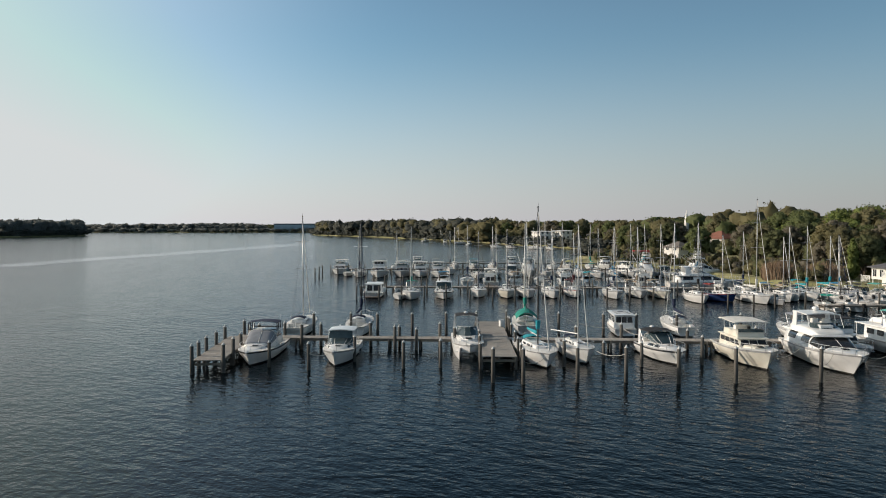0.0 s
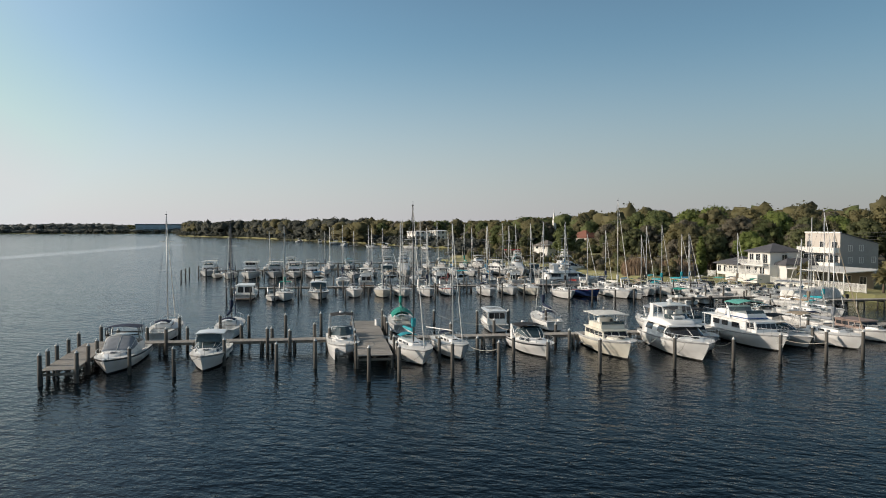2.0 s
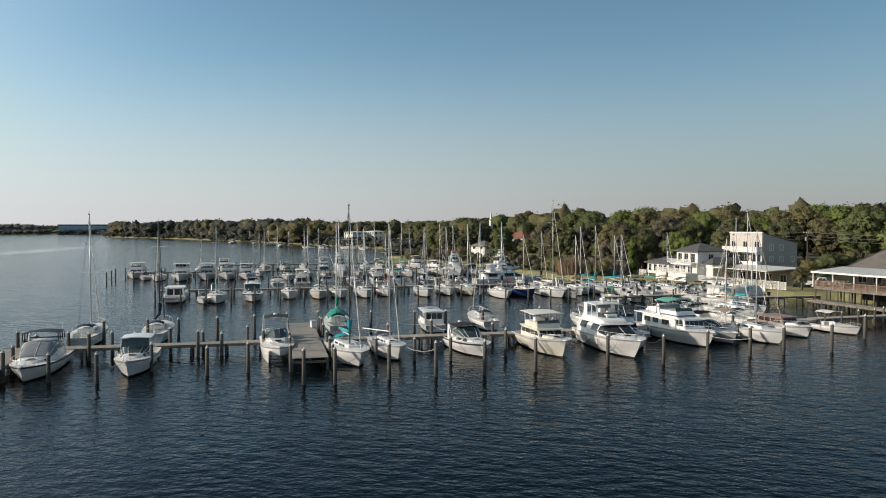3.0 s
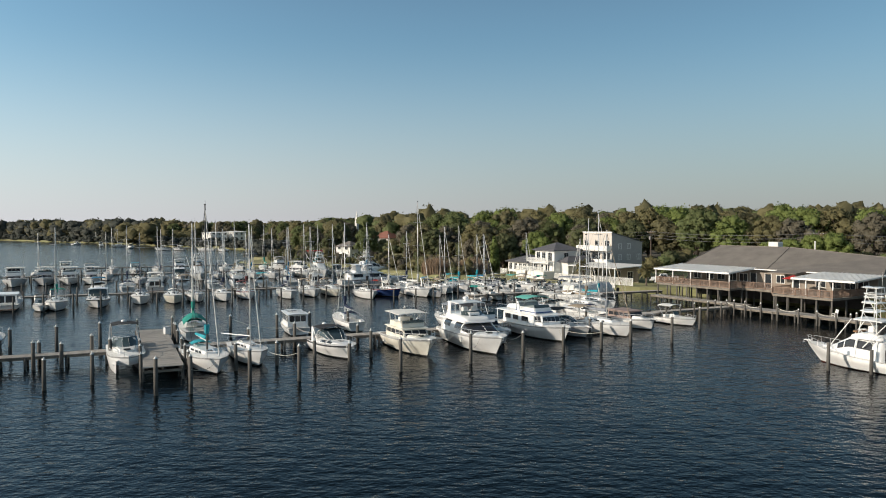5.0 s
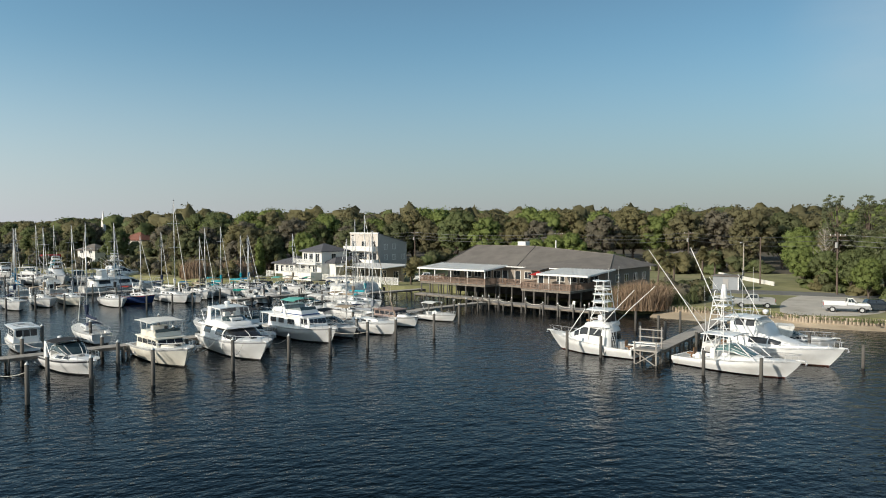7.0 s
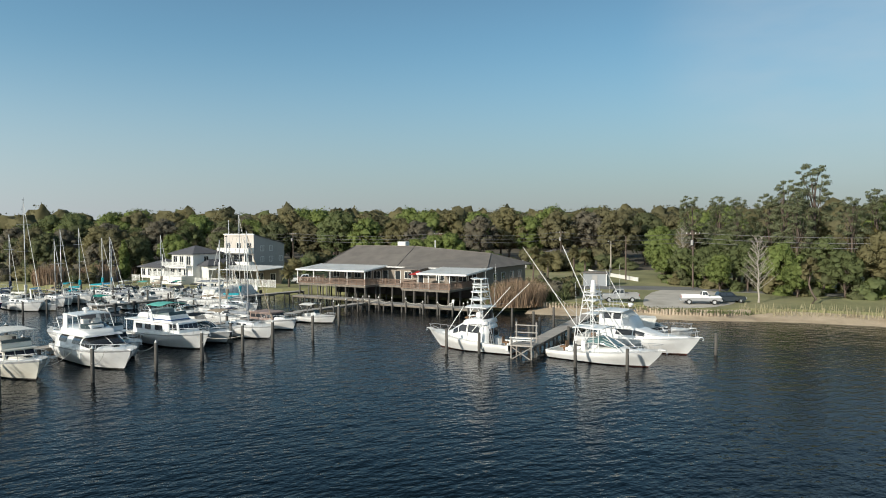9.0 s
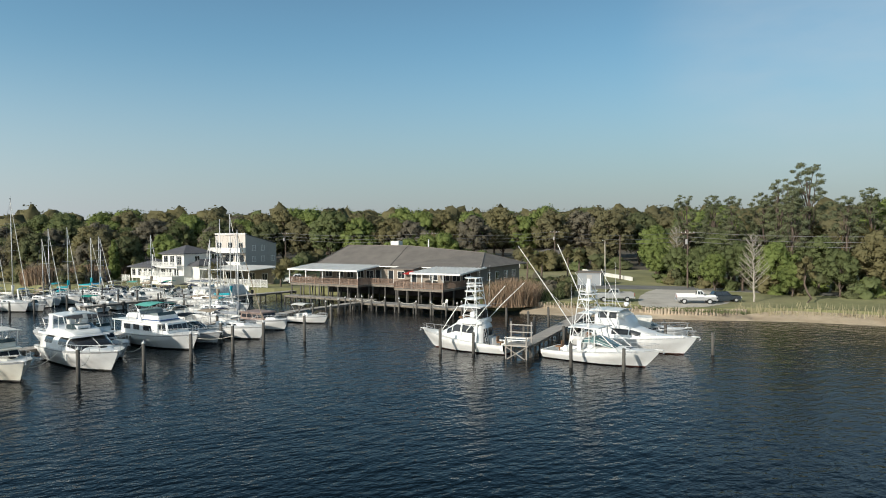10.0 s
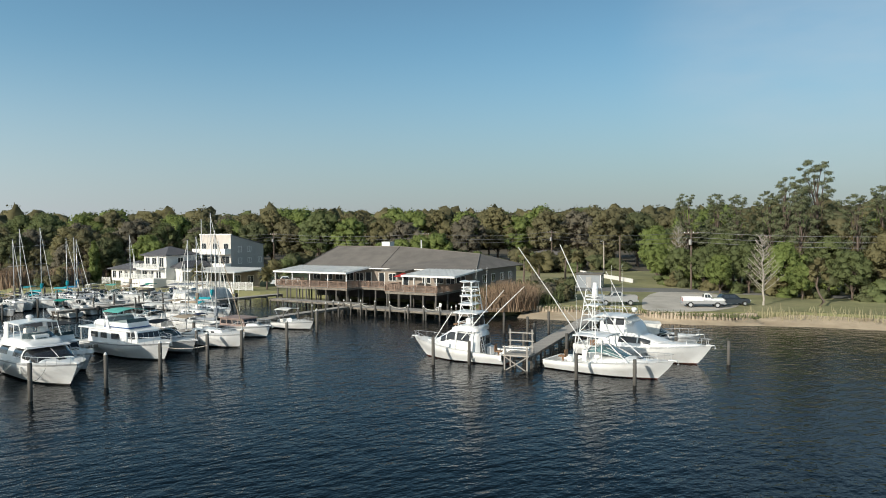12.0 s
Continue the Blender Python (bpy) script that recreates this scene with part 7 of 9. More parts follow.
for i in range(6):
    part("door", box(B(), -38 + i * 13, -29 + i * 13, -25.2, -25.0, 0, 10), mat("pale_blue_door", (0.34, 0.45, 0.52), 0.5, scale=0.1) if i == 0 else bpy.data.materials["pale_blue_door"], hg)

# shed, poles and wires
sh = thing("utility_shed", 131.8, 44.6, 1.05, 8, "small pale blue-grey utility shed with flat roof", "shed")
part("wall", box(B(), -1.7, 1.7, -2.2, 2.2, 0, 2.5), mat("pale_shed_paint", (0.27, 0.29, 0.31), 0.7, scale=1, var=0.08), sh)
part("roof", box(B(), -1.95, 1.95, -2.45, 2.45, 2.5, 2.68, 0.03), SHINGLE, sh)
part("door", box(B(), -1.75, -1.7, -0.5, 0.45, 0.05, 2.1), SIDING, sh)
part("door", box(B(), -0.5, 0.4, -2.25, -2.2, 0.05, 2.1), TRIM, sh)
part("corner_trim", box(B(), -1.76, -1.6, -2.26, -2.1, 0, 2.5), TRIM, sh)


def utility_pole(x, y, high, label, arms=True, lamp=False):
    t = thing("utility_pole", x, y, 1.0, 0, label, "utility pole")
    part("pole", tube(B(), [(0, 0, 0), (0, 0, high)], 0.17, 8, 0.12), BARK_PALE if lamp else BARK, t)
    if arms:
        part("cross_arm", box(B(), -0.07, 0.07, -1.2, 1.2, high - 0.7, high - 0.55), BARK, t)
        for y0 in (-1.1, -0.4, 0.4, 1.1):
            part("insulator", tube(B(), [(0, y0, high - 0.55), (0, y0, high - 0.35)], 0.06, 6), TRIM, t)
        part("transformer", tube(B(), [(-0.35, 0.1, high - 2.6), (-0.35, 0.1, high - 1.7)], 0.25, 8), SIDING, t)
    if lamp:
        part("lamp_arm", tube(B(), [(0, 0, high - 0.2), (-1.0, 0, high + 0.2), (-1.6, 0, high + 0.1)], 0.04, 5), STEEL, t)
        part("lamp_head", box(B(), -2.0, -1.5, -0.12, 0.12, high, high + 0.14, 0.03), TRIM, t)
    return Vector((x, y, 1.0 + high - 0.4))


P1 = [utility_pole(*a) for a in ((133.0, 27.0, 10.6, "grey utility pole with a transformer"), (168, 66, 10.5, "brown utility pole beside the palms"), (156, 95, 10.3, "brown utility pole behind the restaurant"),
                                 (146, 136, 10.5, "brown utility pole behind the stucco building"), (150, 190, 10.5, "brown utility pole by the woods"), (128, -20, 10.5, "grey utility pole beside the lane"), (126, -75, 10.5, "grey utility pole beside the lane"))]
utility_pole(146.5, 43.2, 9.4, "slender pale pole on the lawn", False)
utility_pole(158, 50, 8.0, "slender pale pole on the lawn", False, True)
order = [P1[6], P1[5], P1[0], P1[1], P1[2], P1[3], P1[4]]
for a, b in zip(order, order[1:]):
    for dz in (0.0, -0.9, -1.7):
        pts = [a.lerp(b, i / 8) - Vector((0, 0, 0.8 * 4 * (i / 8) * (1 - i / 8) - dz)) for i in range(9)]
        tagged(obj_from("power_line", tube(B(), pts, 0.03, 3), WIRE), "thin overhead power line between poles", "cable")
for i in range(14):
    a, b = Vector((172 - i * 1.95, 62.5 - i * 1.6, 0)), Vector((170.2 - i * 1.95, 61 - i * 1.6, 0))
    w = obj_from("lawn_wall", slab(B(), [(a.x, a.y, 1.05), (b.x, b.y, 1.05), (b.x, b.y, 1.9), (a.x, a.y, 1.9)], 0.2), STUCCO)
    tagged(w, "low white garden wall across the lawn", "wall", "lawn wall pieces")
cont = thing("red_container", 85.3, 233, 1.0, 5, "red steel container on the far bank", "container")
part("body", box(B(), -2.6, 2.6, -1.2, 1.2, 0.1, 3.4, 0.05), RED, cont)
for i in range(9):
    part("rib", box(B(), -2.4 + i * 0.58, -2.25 + i * 0.58, -1.26, -1.2, 0.2, 3.3), RED, cont)

# ---- trees ----
ICO = []
for level in (1, 2):
    bm = B()
    bmesh.ops.create_icosphere(bm, subdivisions=level, radius=1.0)
    bm.verts.ensure_lookup_table()
    ICO.append((np.array([v.co[:] for v in bm.verts]), np.array([[v.index for v in f.verts] for f in bm.faces])))
    bm.free()


def clump_cores(rng, lobes, level, share=0.72):
    """The dense uneven inside of each leaf clump."""
    iv, fi = ICO[level]
    lob = np.array(lobes)
    m, k = len(lob), len(iv)
    wob = share * (1 + 0.22 * rng.normal(size=(m, k, 1)))
    v = (lob[:, None, :3] + iv[None] * wob * lob[:, None, [3, 3, 4]]).reshape(-1, 3)
    f = (fi[None] + (np.arange(m) * k)[:, None, None]).reshape(-1, 3)
    nrm = np.tile(iv, (m, 1)) * 0.7 + rng.normal(size=(m * k, 3)) * 0.25 + np.array([0, 0, 0.35])
    nrm[:, 2] = np.maximum(nrm[:, 2], 0.05)
    return v, f, nrm / np.linalg.norm(nrm, axis=1)[:, None]


def leaf_cards(rng, lobes, n, size, hollow=0.45, centre=None, level=0, share=0.72):
    """Small bent leaf sprays spread through several uneven lobes. Returns vertices and faces."""
    weights = np.array([r[3] * r[4] for r in lobes])
    counts = np.maximum(4, (n * weights / weights.sum()).astype(int))
    lob = np.repeat(np.array(lobes), counts, axis=0)
    m = len(lob)
    d = rng.normal(size=(m, 3))
    d /= np.linalg.norm(d, axis=1)[:, None]
    r = hollow + (1 - hollow) * rng.random(m) ** 0.5 + 0.07 * rng.normal(size=m)
    p = lob[:, :3] + d * r[:, None] * lob[:, [3, 3, 4]]
    s = (size * (0.55 + 0.9 * rng.random(m)))[:, None]
    a = rng.normal(size=(m, 3))
    a -= 0.4 * d * np.sum(a * d, axis=1)[:, None]
    a /= np.linalg.norm(a, axis=1)[:, None] + 1e-6
    b = np.cross(a, d + 0.7 * rng.normal(size=(m, 3)))
    b /= np.linalg.norm(b, axis=1)[:, None] + 1e-6
    out = np.sum(np.cross(a, b) * d, axis=1)[:, None]
    b = np.where(out < 0, -b, b)
    mid = np.cross(a, b) * s * 0.25
    v = np.stack([p - a * s - b * s * 0.5, p + mid - b * s * 0.75, p + a * s, p + mid + b * s * 0.75], axis=1).reshape(-1, 3)
    whole = d if centre is None else (p - np.array(centre)) / (np.linalg.norm(p - np.array(centre), axis=1)[:, None] + 1e-6)
    nrm = d * 0.25 + whole * 0.35 + np.cross(a, b) * 0.6 + np.array([0, 0, 0.5])
    nrm[:, 2] = np.maximum(nrm[:, 2], 0.05)
    nrm /= np.linalg.norm(nrm, axis=1)[:, None]
    k = np.arange(m)[:, None] * 4
    f = np.concatenate([k + np.array([0, 1, 2]), k + np.array([0, 2, 3])])
    cv, cf, cn = clump_cores(rng, lobes, level, share)
    return np.concatenate([v, cv]), np.concatenate([f, cf + len(v)]), np.concatenate([np.repeat(nrm, 4, axis=0), cn])


def mesh_from_arrays(name, v, f, material, nrm=None):
    me = bpy.data.meshes.new(name)
    me.vertices.add(len(v))
    me.vertices.foreach_set("co", np.ascontiguousarray(v, dtype=np.float32).ravel())
    me.loops.add(len(f) * 3)
    me.loops.foreach_set("vertex_index", np.ascontiguousarray(f, dtype=np.int32).ravel())
    me.polygons.add(len(f))
    me.polygons.foreach_set("loop_start", np.arange(0, len(f) * 3, 3, dtype=np.int32))
    me.update(calc_edges=True)
    me.validate()
    if nrm is not None:
        me.normals_split_custom_set_from_vertices(nrm)
    me.materials.append(material)
    return me


def limb_mesh(bm, rng, base, top, r0, r1, sway=0.4, n=5, sides=7):
    pts = []
    for i in range(n + 1):
        k = i / n
        p = Vector(base).lerp(Vector(top), k)
        if 0 < i < n:
            p += Vector((rng.normal() * sway, rng.normal() * sway, 0))
        pts.append(p)
    tube(bm, pts, r0, sides, r1)
    return pts


def make_tree(seed, high, spread, leaf, n=900, size=0.55, trunk_h=0.3, bark=None, label="", shape="round", group="", lobe_n=9):
    rng = np.random.default_rng(seed)
    t = thing("tree", 0, 0, -50, 0, label, "tree", group)
    bm = B()
    r0 = 0.018 * high + 0.08
    cz = high * (trunk_h + (1 - trunk_h) * 0.45)
    spine = limb_mesh(bm, rng, (0, 0, -0.3), (rng.normal() * 0.4, rng.normal() * 0.4, high * 0.86), r0, 0.05, 0.25, 6)
    lobes = []
    for i in range(lobe_n):
        a = 2 * math.pi * (i * 0.382 + rng.random() * 0.1)
        if shape == "round":
            u = (i + 0.5) / lobe_n
            cz0, rz0 = high * (trunk_h + (1 - trunk_h) * 0.48), high * (1 - trunk_h) * 0.36
            zz = 1 - 1.75 * u
            ring_r = math.sqrt(max(0.0, 1 - zz * zz))
            rad = spread * 0.72 * ring_r * rng.uniform(0.45, 1.15)
            z = cz0 + rz0 * zz * rng.uniform(0.85, 1.1)
            lr = spread * rng.uniform(0.16, 0.34)
            rz = lr * rng.uniform(0.6, 0.95)
        elif shape == "pine":
            k = (i + 0.5) / lobe_n
            rad = spread * rng.uniform(0.25, 0.95) * (1 - 0.6 * k * k)
            z = high * (trunk_h + (0.97 - trunk_h) * k ** 0.8)
            lr = spread * rng.uniform(0.13, 0.27) * (1.1 - 0.35 * k)
            rz = lr * rng.uniform(0.4, 0.65)
        else:
            k = (i + 0.5) / lobe_n
            rad = spread * 0.22 * rng.random()
            z = high * (0.12 + 0.82 * k)
            lr = spread * (0.5 - 0.33 * k)
            rz = high * 0.12
        x, y = rad * math.cos(a), rad * math.sin(a)
        lobes.append((x, y, z, lr, rz))
        j = min(len(spine) - 2, max(1, int((z / high - 0.12) * 6)))
        if i % 2 == 0:
            limb_mesh(bm, rng, spine[j], (x * 0.8, y * 0.8, z), r0 * 0.24, 0.02, 0.15, 3, 4)
    part("trunk", bm, bark or BARK, t, "", True)
    v, f, nrm = leaf_cards(rng, lobes, n, size, 0.1 if shape == "pine" else 0.4, (0, 0, cz * 0.85), 0, 0.45 if shape == "pine" else 0.7)
    o = new("crown", mesh_from_arrays("crown", v, f, LEAF[leaf], nrm)); o.parent = t
    return t


def bare_tree(seed, high, label):
    rng = np.random.default_rng(seed)
    t = thing("bare_tree", 0, 0, -50, 0, label, "tree")
    bm = B()
    sp = limb_mesh(bm, rng, (0, 0, -0.3), (0.1, 0.1, high), 0.16, 0.02, 0.08, 8)
    part("trunk", bm, BARK_PALE, t)
    bm = B()
    for i in range(46):
        k = 0.2 + 0.78 * (i / 46)
        p = sp[min(7, int(k * 8))].lerp(sp[min(8, int(k * 8) + 1)], k * 8 % 1)
        a = i * 2.4
        ln = high * 0.3 * (1.05 - k) + 0.4
        e = p + Vector((math.cos(a) * ln, math.sin(a) * ln, ln * 0.9))
        tube(bm, [p, p.lerp(e, 0.5) + Vector((0, 0, -0.1)), e], 0.045, 4, 0.01)
        for j in range(5):
            b = p.lerp(e, 0.35 + 0.13 * j)
            tube(bm, [b, b + Vector((rng.normal() * 0.35, rng.normal() * 0.35, 0.55))], 0.016, 3, 0.006)
    part("branches", bm, BARK_PALE, t, "fine leafless pale branches")
    return t


def palm(x, y, high, seed):
    rng = np.random.default_rng(seed)
    t = thing("palm_tree", x, y, 1.0, rng.random() * 360, "cabbage palm with a round olive crown", "palm", "palms by the lane")
    bm = B()
    limb_mesh(bm, rng, (0, 0, -0.2), (0.2, 0.1, high), 0.2, 0.17, 0.05, 5)
    part("trunk", bm, BARK, t)
    verts, faces = [], []
    for i in range(70):
        a, el = rng.random() * 6.283, rng.uniform(-0.9, 1.3)
        ln = rng.uniform(1.3, 2.0)
        o = Vector((0.2, 0.1, high))
        pts = []
        for k in (0.15, 0.55, 1.0):
            pts.append(o + Vector((math.cos(a) * math.cos(el) * ln * k, math.sin(a) * math.cos(el) * ln * k, math.sin(el) * ln * k - 0.5 * k * k)))
        side = Vector((-math.sin(a), math.cos(a), 0))
        kk = len(verts)
        for p, w in zip(pts, (0.08, 0.45, 0.05)):
            verts += [tuple(p - side * w), tuple(p + side * w - Vector((0, 0, w * 0.5)))]
        faces += [(kk, kk + 1, kk + 3, kk + 2), (kk + 2, kk + 3, kk + 5, kk + 4)]
    me = bpy.data.meshes.new("fronds"); me.from_pydata(verts, [], faces); me.materials.append(LEAF["olive"])
    o = new("fronds", me); o.parent = t
    return t


def blades(name, spots, label, material, high, lean=0.25, width=0.05, category="reeds", plumes=False):
    """Tall grass: tapering bent blades, one joined object."""
    rng = np.random.default_rng(len(spots) + int(high * 10))
    verts, faces = [], []
    for x, y, z, h in spots:
        a = rng.random() * 6.283
        l = lean * h * rng.random()
        dx, dy = math.cos(a) * l, math.sin(a) * l
        sx, sy = -math.sin(a + 0.7) * width, math.cos(a + 0.7) * width
        k = len(verts)
        verts += [(x - sx, y - sy, z), (x + sx, y + sy, z), (x + dx * 0.4 + sx * 0.8, y + dy * 0.4 + sy * 0.8, z + h * 0.6), (x + dx * 0.4 - sx * 0.8, y + dy * 0.4 - sy * 0.8, z + h * 0.6), (x + dx, y + dy, z + h)]
        faces += [(k, k + 1, k + 2, k + 3), (k + 3, k + 2, k + 4)]
        if plumes:
            k = len(verts)
            w = width * 3.2
            px, py = x + dx, y + dy
            verts += [(px - w, py, z + h * 0.93), (px, py - w, z + h * 1.02), (px + w, py, z + h * 0.95), (px, py, z + h * 1.12)]
            faces += [(k, k + 1, k + 3), (k + 1, k + 2, k + 3)]
    me = bpy.data.meshes.new(name); me.from_pydata(verts, [], faces); me.materials.append(material)
    return tagged(new(name, me), label, category, kind="stuff")


rng = np.random.default_rng(7)


def woods(name, spots, label, leafmat, cards=170, size=0.85, low=0.2):
    vs, fs, ns, k = [], [], [], 0
    for x, y, h, w in spots:
        lobes = [(x + rng.normal() * w * 0.35, y + rng.normal() * w * 0.35, 0.9 + h * rng.uniform(low, 0.78), w * rng.uniform(0.5, 0.8), h * rng.uniform(0.18, 0.27)) for _ in range(5)]
        v, f, nrm = leaf_cards(rng, lobes, cards, size, 0.7, (x, y, 0.9 + h * 0.35), 1, 0.82)
        vs.append(v); fs.append(f + k); ns.append(nrm)
        k += len(v)
    return tagged(new(name, mesh_from_arrays(name, np.concatenate(vs), np.concatenate(fs), leafmat, np.concatenate(ns))), label, "woods", kind="stuff")


# trees at the shore, one by one
NEAR = {}
for key, leaf, shape in (("oak", "dark", "round"), ("green", "green", "round"), ("bright", "bright", "round"), ("olive", "olive", "round"), ("rust", "rust", "round")):
    NEAR[key] = [make_tree(100 + i + 10 * len(NEAR), 13, 5.0, leaf, 8200, 0.17, 0.12, None, {"oak": "large dark green oak at the wood's edge", "green": "full green broadleaf tree at the wood's edge", "bright": "fresh spring-green tree at the wood's edge", "olive": "dull olive broadleaf tree at the wood's edge", "rust": "tree with yellow-brown spring leaves"}[key], shape, lobe_n=60) for i in range(2)]
PINES = [make_tree(300 + i, 20, 4.2, "pine", 9000, 0.1, 0.42, BARK, "tall pine with a long bare trunk and layered crown", "pine", lobe_n=46) for i in range(3)]
def clear(x, y):
    """False where a tall tree would hide the waterfront blocks, the red roof or the steeple."""
    a, d = math.degrees(math.atan2(x, y - 4)), math.hypot(x, y - 4)
    for a0, a1, far in ((11.2, 15.1, 432), (15.1, 17.8, 395), (22.7, 24.4, 212), (24.4, 27.6, 338), (22.7, 24.3, 372)):
        if a0 < a < a1 and d < far:
            return False
    return True


def plant(tree, x, y, s, turn=None, z=1.0, sz=None):
    c = copy_thing(tree, pose(x, y, z, 0, 0, rng.random() * 360 if turn is None else turn))
    c.scale = (s, s, sz or s)
    return c


for i, (x, y, s) in enumerate([(140, 12.5, 1.0), (144.8, 8.8, 1.15), (134, 10.5, 0.86), (141, 15.5, 0.88), (137, 20, 0.84), (146, 25, 0.88), (150, 31, 0.9), (136, 2.5, 0.82), (142, -1, 0.9)]):
    plant(PINES[i % 3], x, y, s)
for i, (k, x, y, s) in enumerate([("green", 131, 17.5, 0.7), ("green", 137, 22, 0.85), ("bright", 127.5, 21.5, 0.55), ("green", 134, 25, 0.65), ("bright", 128, 12, 0.72), ("green", 133, 6, 0.8), ("green", 127, 3, 0.62), ("bright", 124, 9.5, 0.45),
                                  ("olive", 130, -2, 0.85), ("rust", 142, 0.0, 0.95), ("olive", 136, -2, 0.85), ("rust", 137, -8, 1.1), ("olive", 134, -14, 1.1), ("green", 146, -10, 1.25), ("rust", 140, -18, 1.1), ("bright", 150, -4, 1.3),
                                  ("olive", 146, 8, 1.0), ("green", 149, 17, 0.95), ("oak", 147, 22, 0.95), ("bright", 151, 36, 0.8), ("bright", 156, 38, 0.95), ("olive", 154, 32, 0.9), ("green", 160, 36, 0.9), ("oak", 157, 28, 0.95),
                                  ("green", 142, 30.5, 0.6), ("bright", 145, 35, 0.62), ("olive", 136, -22, 1.2), ("oak", 128, -26, 1.1), ("green", 124, -34, 1.0), ("rust", 130, -40, 1.1), ("olive", 122, -48, 1.0), ("oak", 126, -58, 1.1)]):
    plant(NEAR[k][i % 2], x, y, s)
bt = bare_tree(5, 9.6, "slender leafless tree with pale branches")
bt.matrix_basis = pose(113.4, 13.8, 1.0)
bt2 = bare_tree(9, 11.0, "leafless pale tree at the wood's edge")
bt2.matrix_basis = pose(146, 31.5, 1.0)
th = make_tree(77, 7.0, 1.6, "olive", 500, 0.35, 0.4, None, "thin-stemmed young tree by the beach", "round", lobe_n=7)
plant(th, 115.0, 7.2, 1.0)
for i, (x, y, h) in enumerate([(138, 60.5, 6.0), (141, 58.5, 5.0), (150, 56, 6.2), (154, 57.5, 5.4), (148, 52.5, 5.2), (134, 57, 4.2)]):
    palm(x, y, h, 40 + i)
for i, (x, y, h) in enumerate([(101.5, 113.2, 3.6), (103, 97, 3.2), (113, 104, 3.6)]):
    palm(x, y, h, 60 + i)
# wood behind the town, mid distance
MID = []
for i, (leaf, shape) in enumerate((("olive", "round"), ("brown", "round"), ("bright", "round"), ("dark", "round"), ("grey", "round"), ("green", "round"), ("olive", "round"), ("brown", "round"))):
    MID.append(make_tree(500 + i, 16, 6.2, leaf, 3700, 0.25, 0.1, None, {"olive": "olive-leaved tree of the town wood", "brown": "budding reddish-brown tree of the town wood", "bright": "bright green tree of the town wood", "dark": "dark evergreen oak of the town wood", "grey": "grey leafless tree of the town wood", "green": "green tree of the town wood"}[leaf], shape, "trees of the town wood", 58))
MIX = [0, 1, 4, 0, 6, 7, 3, 1, 5, 2, 0, 4, 6]
n = 0
for row, (dist, gap) in enumerate(((205, 7.6), (232, 8.4), (265, 9.5))):
    az = 34.0
    while az < 82:
        d = dist + rng.uniform(-9, 9) + (20 if az < 45 else 0)
        a = radians(az)
        x, y = d * math.sin(a), d * math.cos(a)
        if not (row == 0 and 58 < az < 71) and clear(x, y):
            plant(MID[MIX[n % 13] if rng.random() < 0.8 else 2], x, y, rng.uniform(0.9, 1.16) + 0.06 * row)
        n += 1
        az += math.degrees(gap / d) * rng.uniform(0.75, 1.25)
# along the cove
for k in range(75):
    u = k / 75
    yy = 150 + 400 * u
    for row in range(2):
        xx = float(np.interp(yy, [150, 215, 260, 330, 392, 428, 520, 632], [118, 122, 116, 122, 124, 116, 86, 58])) + row * 18 + rng.uniform(-6, 14)
        if row == 0 and (236 < yy < 256 or 415 < yy < 450):
            continue
        if clear(xx, yy):
            plant(MID[(3, 4, 1, 7, 0, 3, 4, 1, 5)[(k * 2 + row) % 9]], xx, yy + rng.uniform(-5, 5), rng.uniform(0.7, 0.98) + 0.1 * u)
# a nearer fringe along the bank
for k in range(62):
    yy = 150 + 260 * k / 62
    xx = float(np.interp(yy, [150, 215, 260, 330, 392, 420], [104, 104, 98, 110, 110, 104])) + rng.uniform(-3, 6)
    if 225 < yy < 256 or not clear(xx, yy):
        continue
    plant(MID[[3, 4, 1, 4, 0, 3, 7][k % 7]], xx, yy, rng.uniform(0.5, 0.85))
BUSH = {k: [] for k in LEAF}
for k in range(150):
    yy = 148 + 250 * rng.random()
    xx = float(np.interp(yy, [150, 215, 260, 330, 400], [99, 98, 92, 108, 106])) + rng.uniform(-6, 5)
    if not clear(xx, yy) and rng.random() < 0.7:
        continue
    BUSH[("dark", "grey", "olive", "brown")[k % 4]].append((xx, yy, rng.uniform(2.6, 5), rng.uniform(1.2, 2.2)))
# scrub along the boatyard bank
for k in range(230):
    yy = rng.uniform(138, 262)
    xx = float(np.interp(yy, [138, 170, 205, 222, 236, 250, 262], [87, 83, 82, 74, 70, 76, 77])) + abs(rng.normal()) * 9
    if abs(yy - 214) > 6 and abs(xx - 86) + abs(yy - 239) > 12:
        BUSH[("grey", "brown", "olive", "dark")[k % 4]].append((xx, yy, rng.uniform(1.2, 4.2), rng.uniform(0.9, 1.9)))
for k in range(14):
    a, d = radians(rng.uniform(24.4, 27.6)), rng.uniform(296, 316)
    BUSH[("dark", "olive")[k % 2]].append((d * math.sin(a), 4 + d * math.cos(a), rng.uniform(5, 7), rng.uniform(2.5, 3.5)))
# undergrowth below the trees by the lane
for k in range(110):
    yy = rng.uniform(-30, 34)
    BUSH[("dark", "green", "olive", "bright")[k % 4]].append((float(np.interp(yy, [-30, 0, 16, 34], [122, 124, 127, 140])) + rng.uniform(0, 14), yy, rng.uniform(1.8, 4.5), rng.uniform(1.0, 2.0)))
for k in range(26):
    BUSH[("dark", "grey", "brown")[k % 3]].append((rng.uniform(102.5, 112), rng.uniform(40.5, 47), rng.uniform(2.4, 4.2), rng.uniform(0.9, 1.6)))
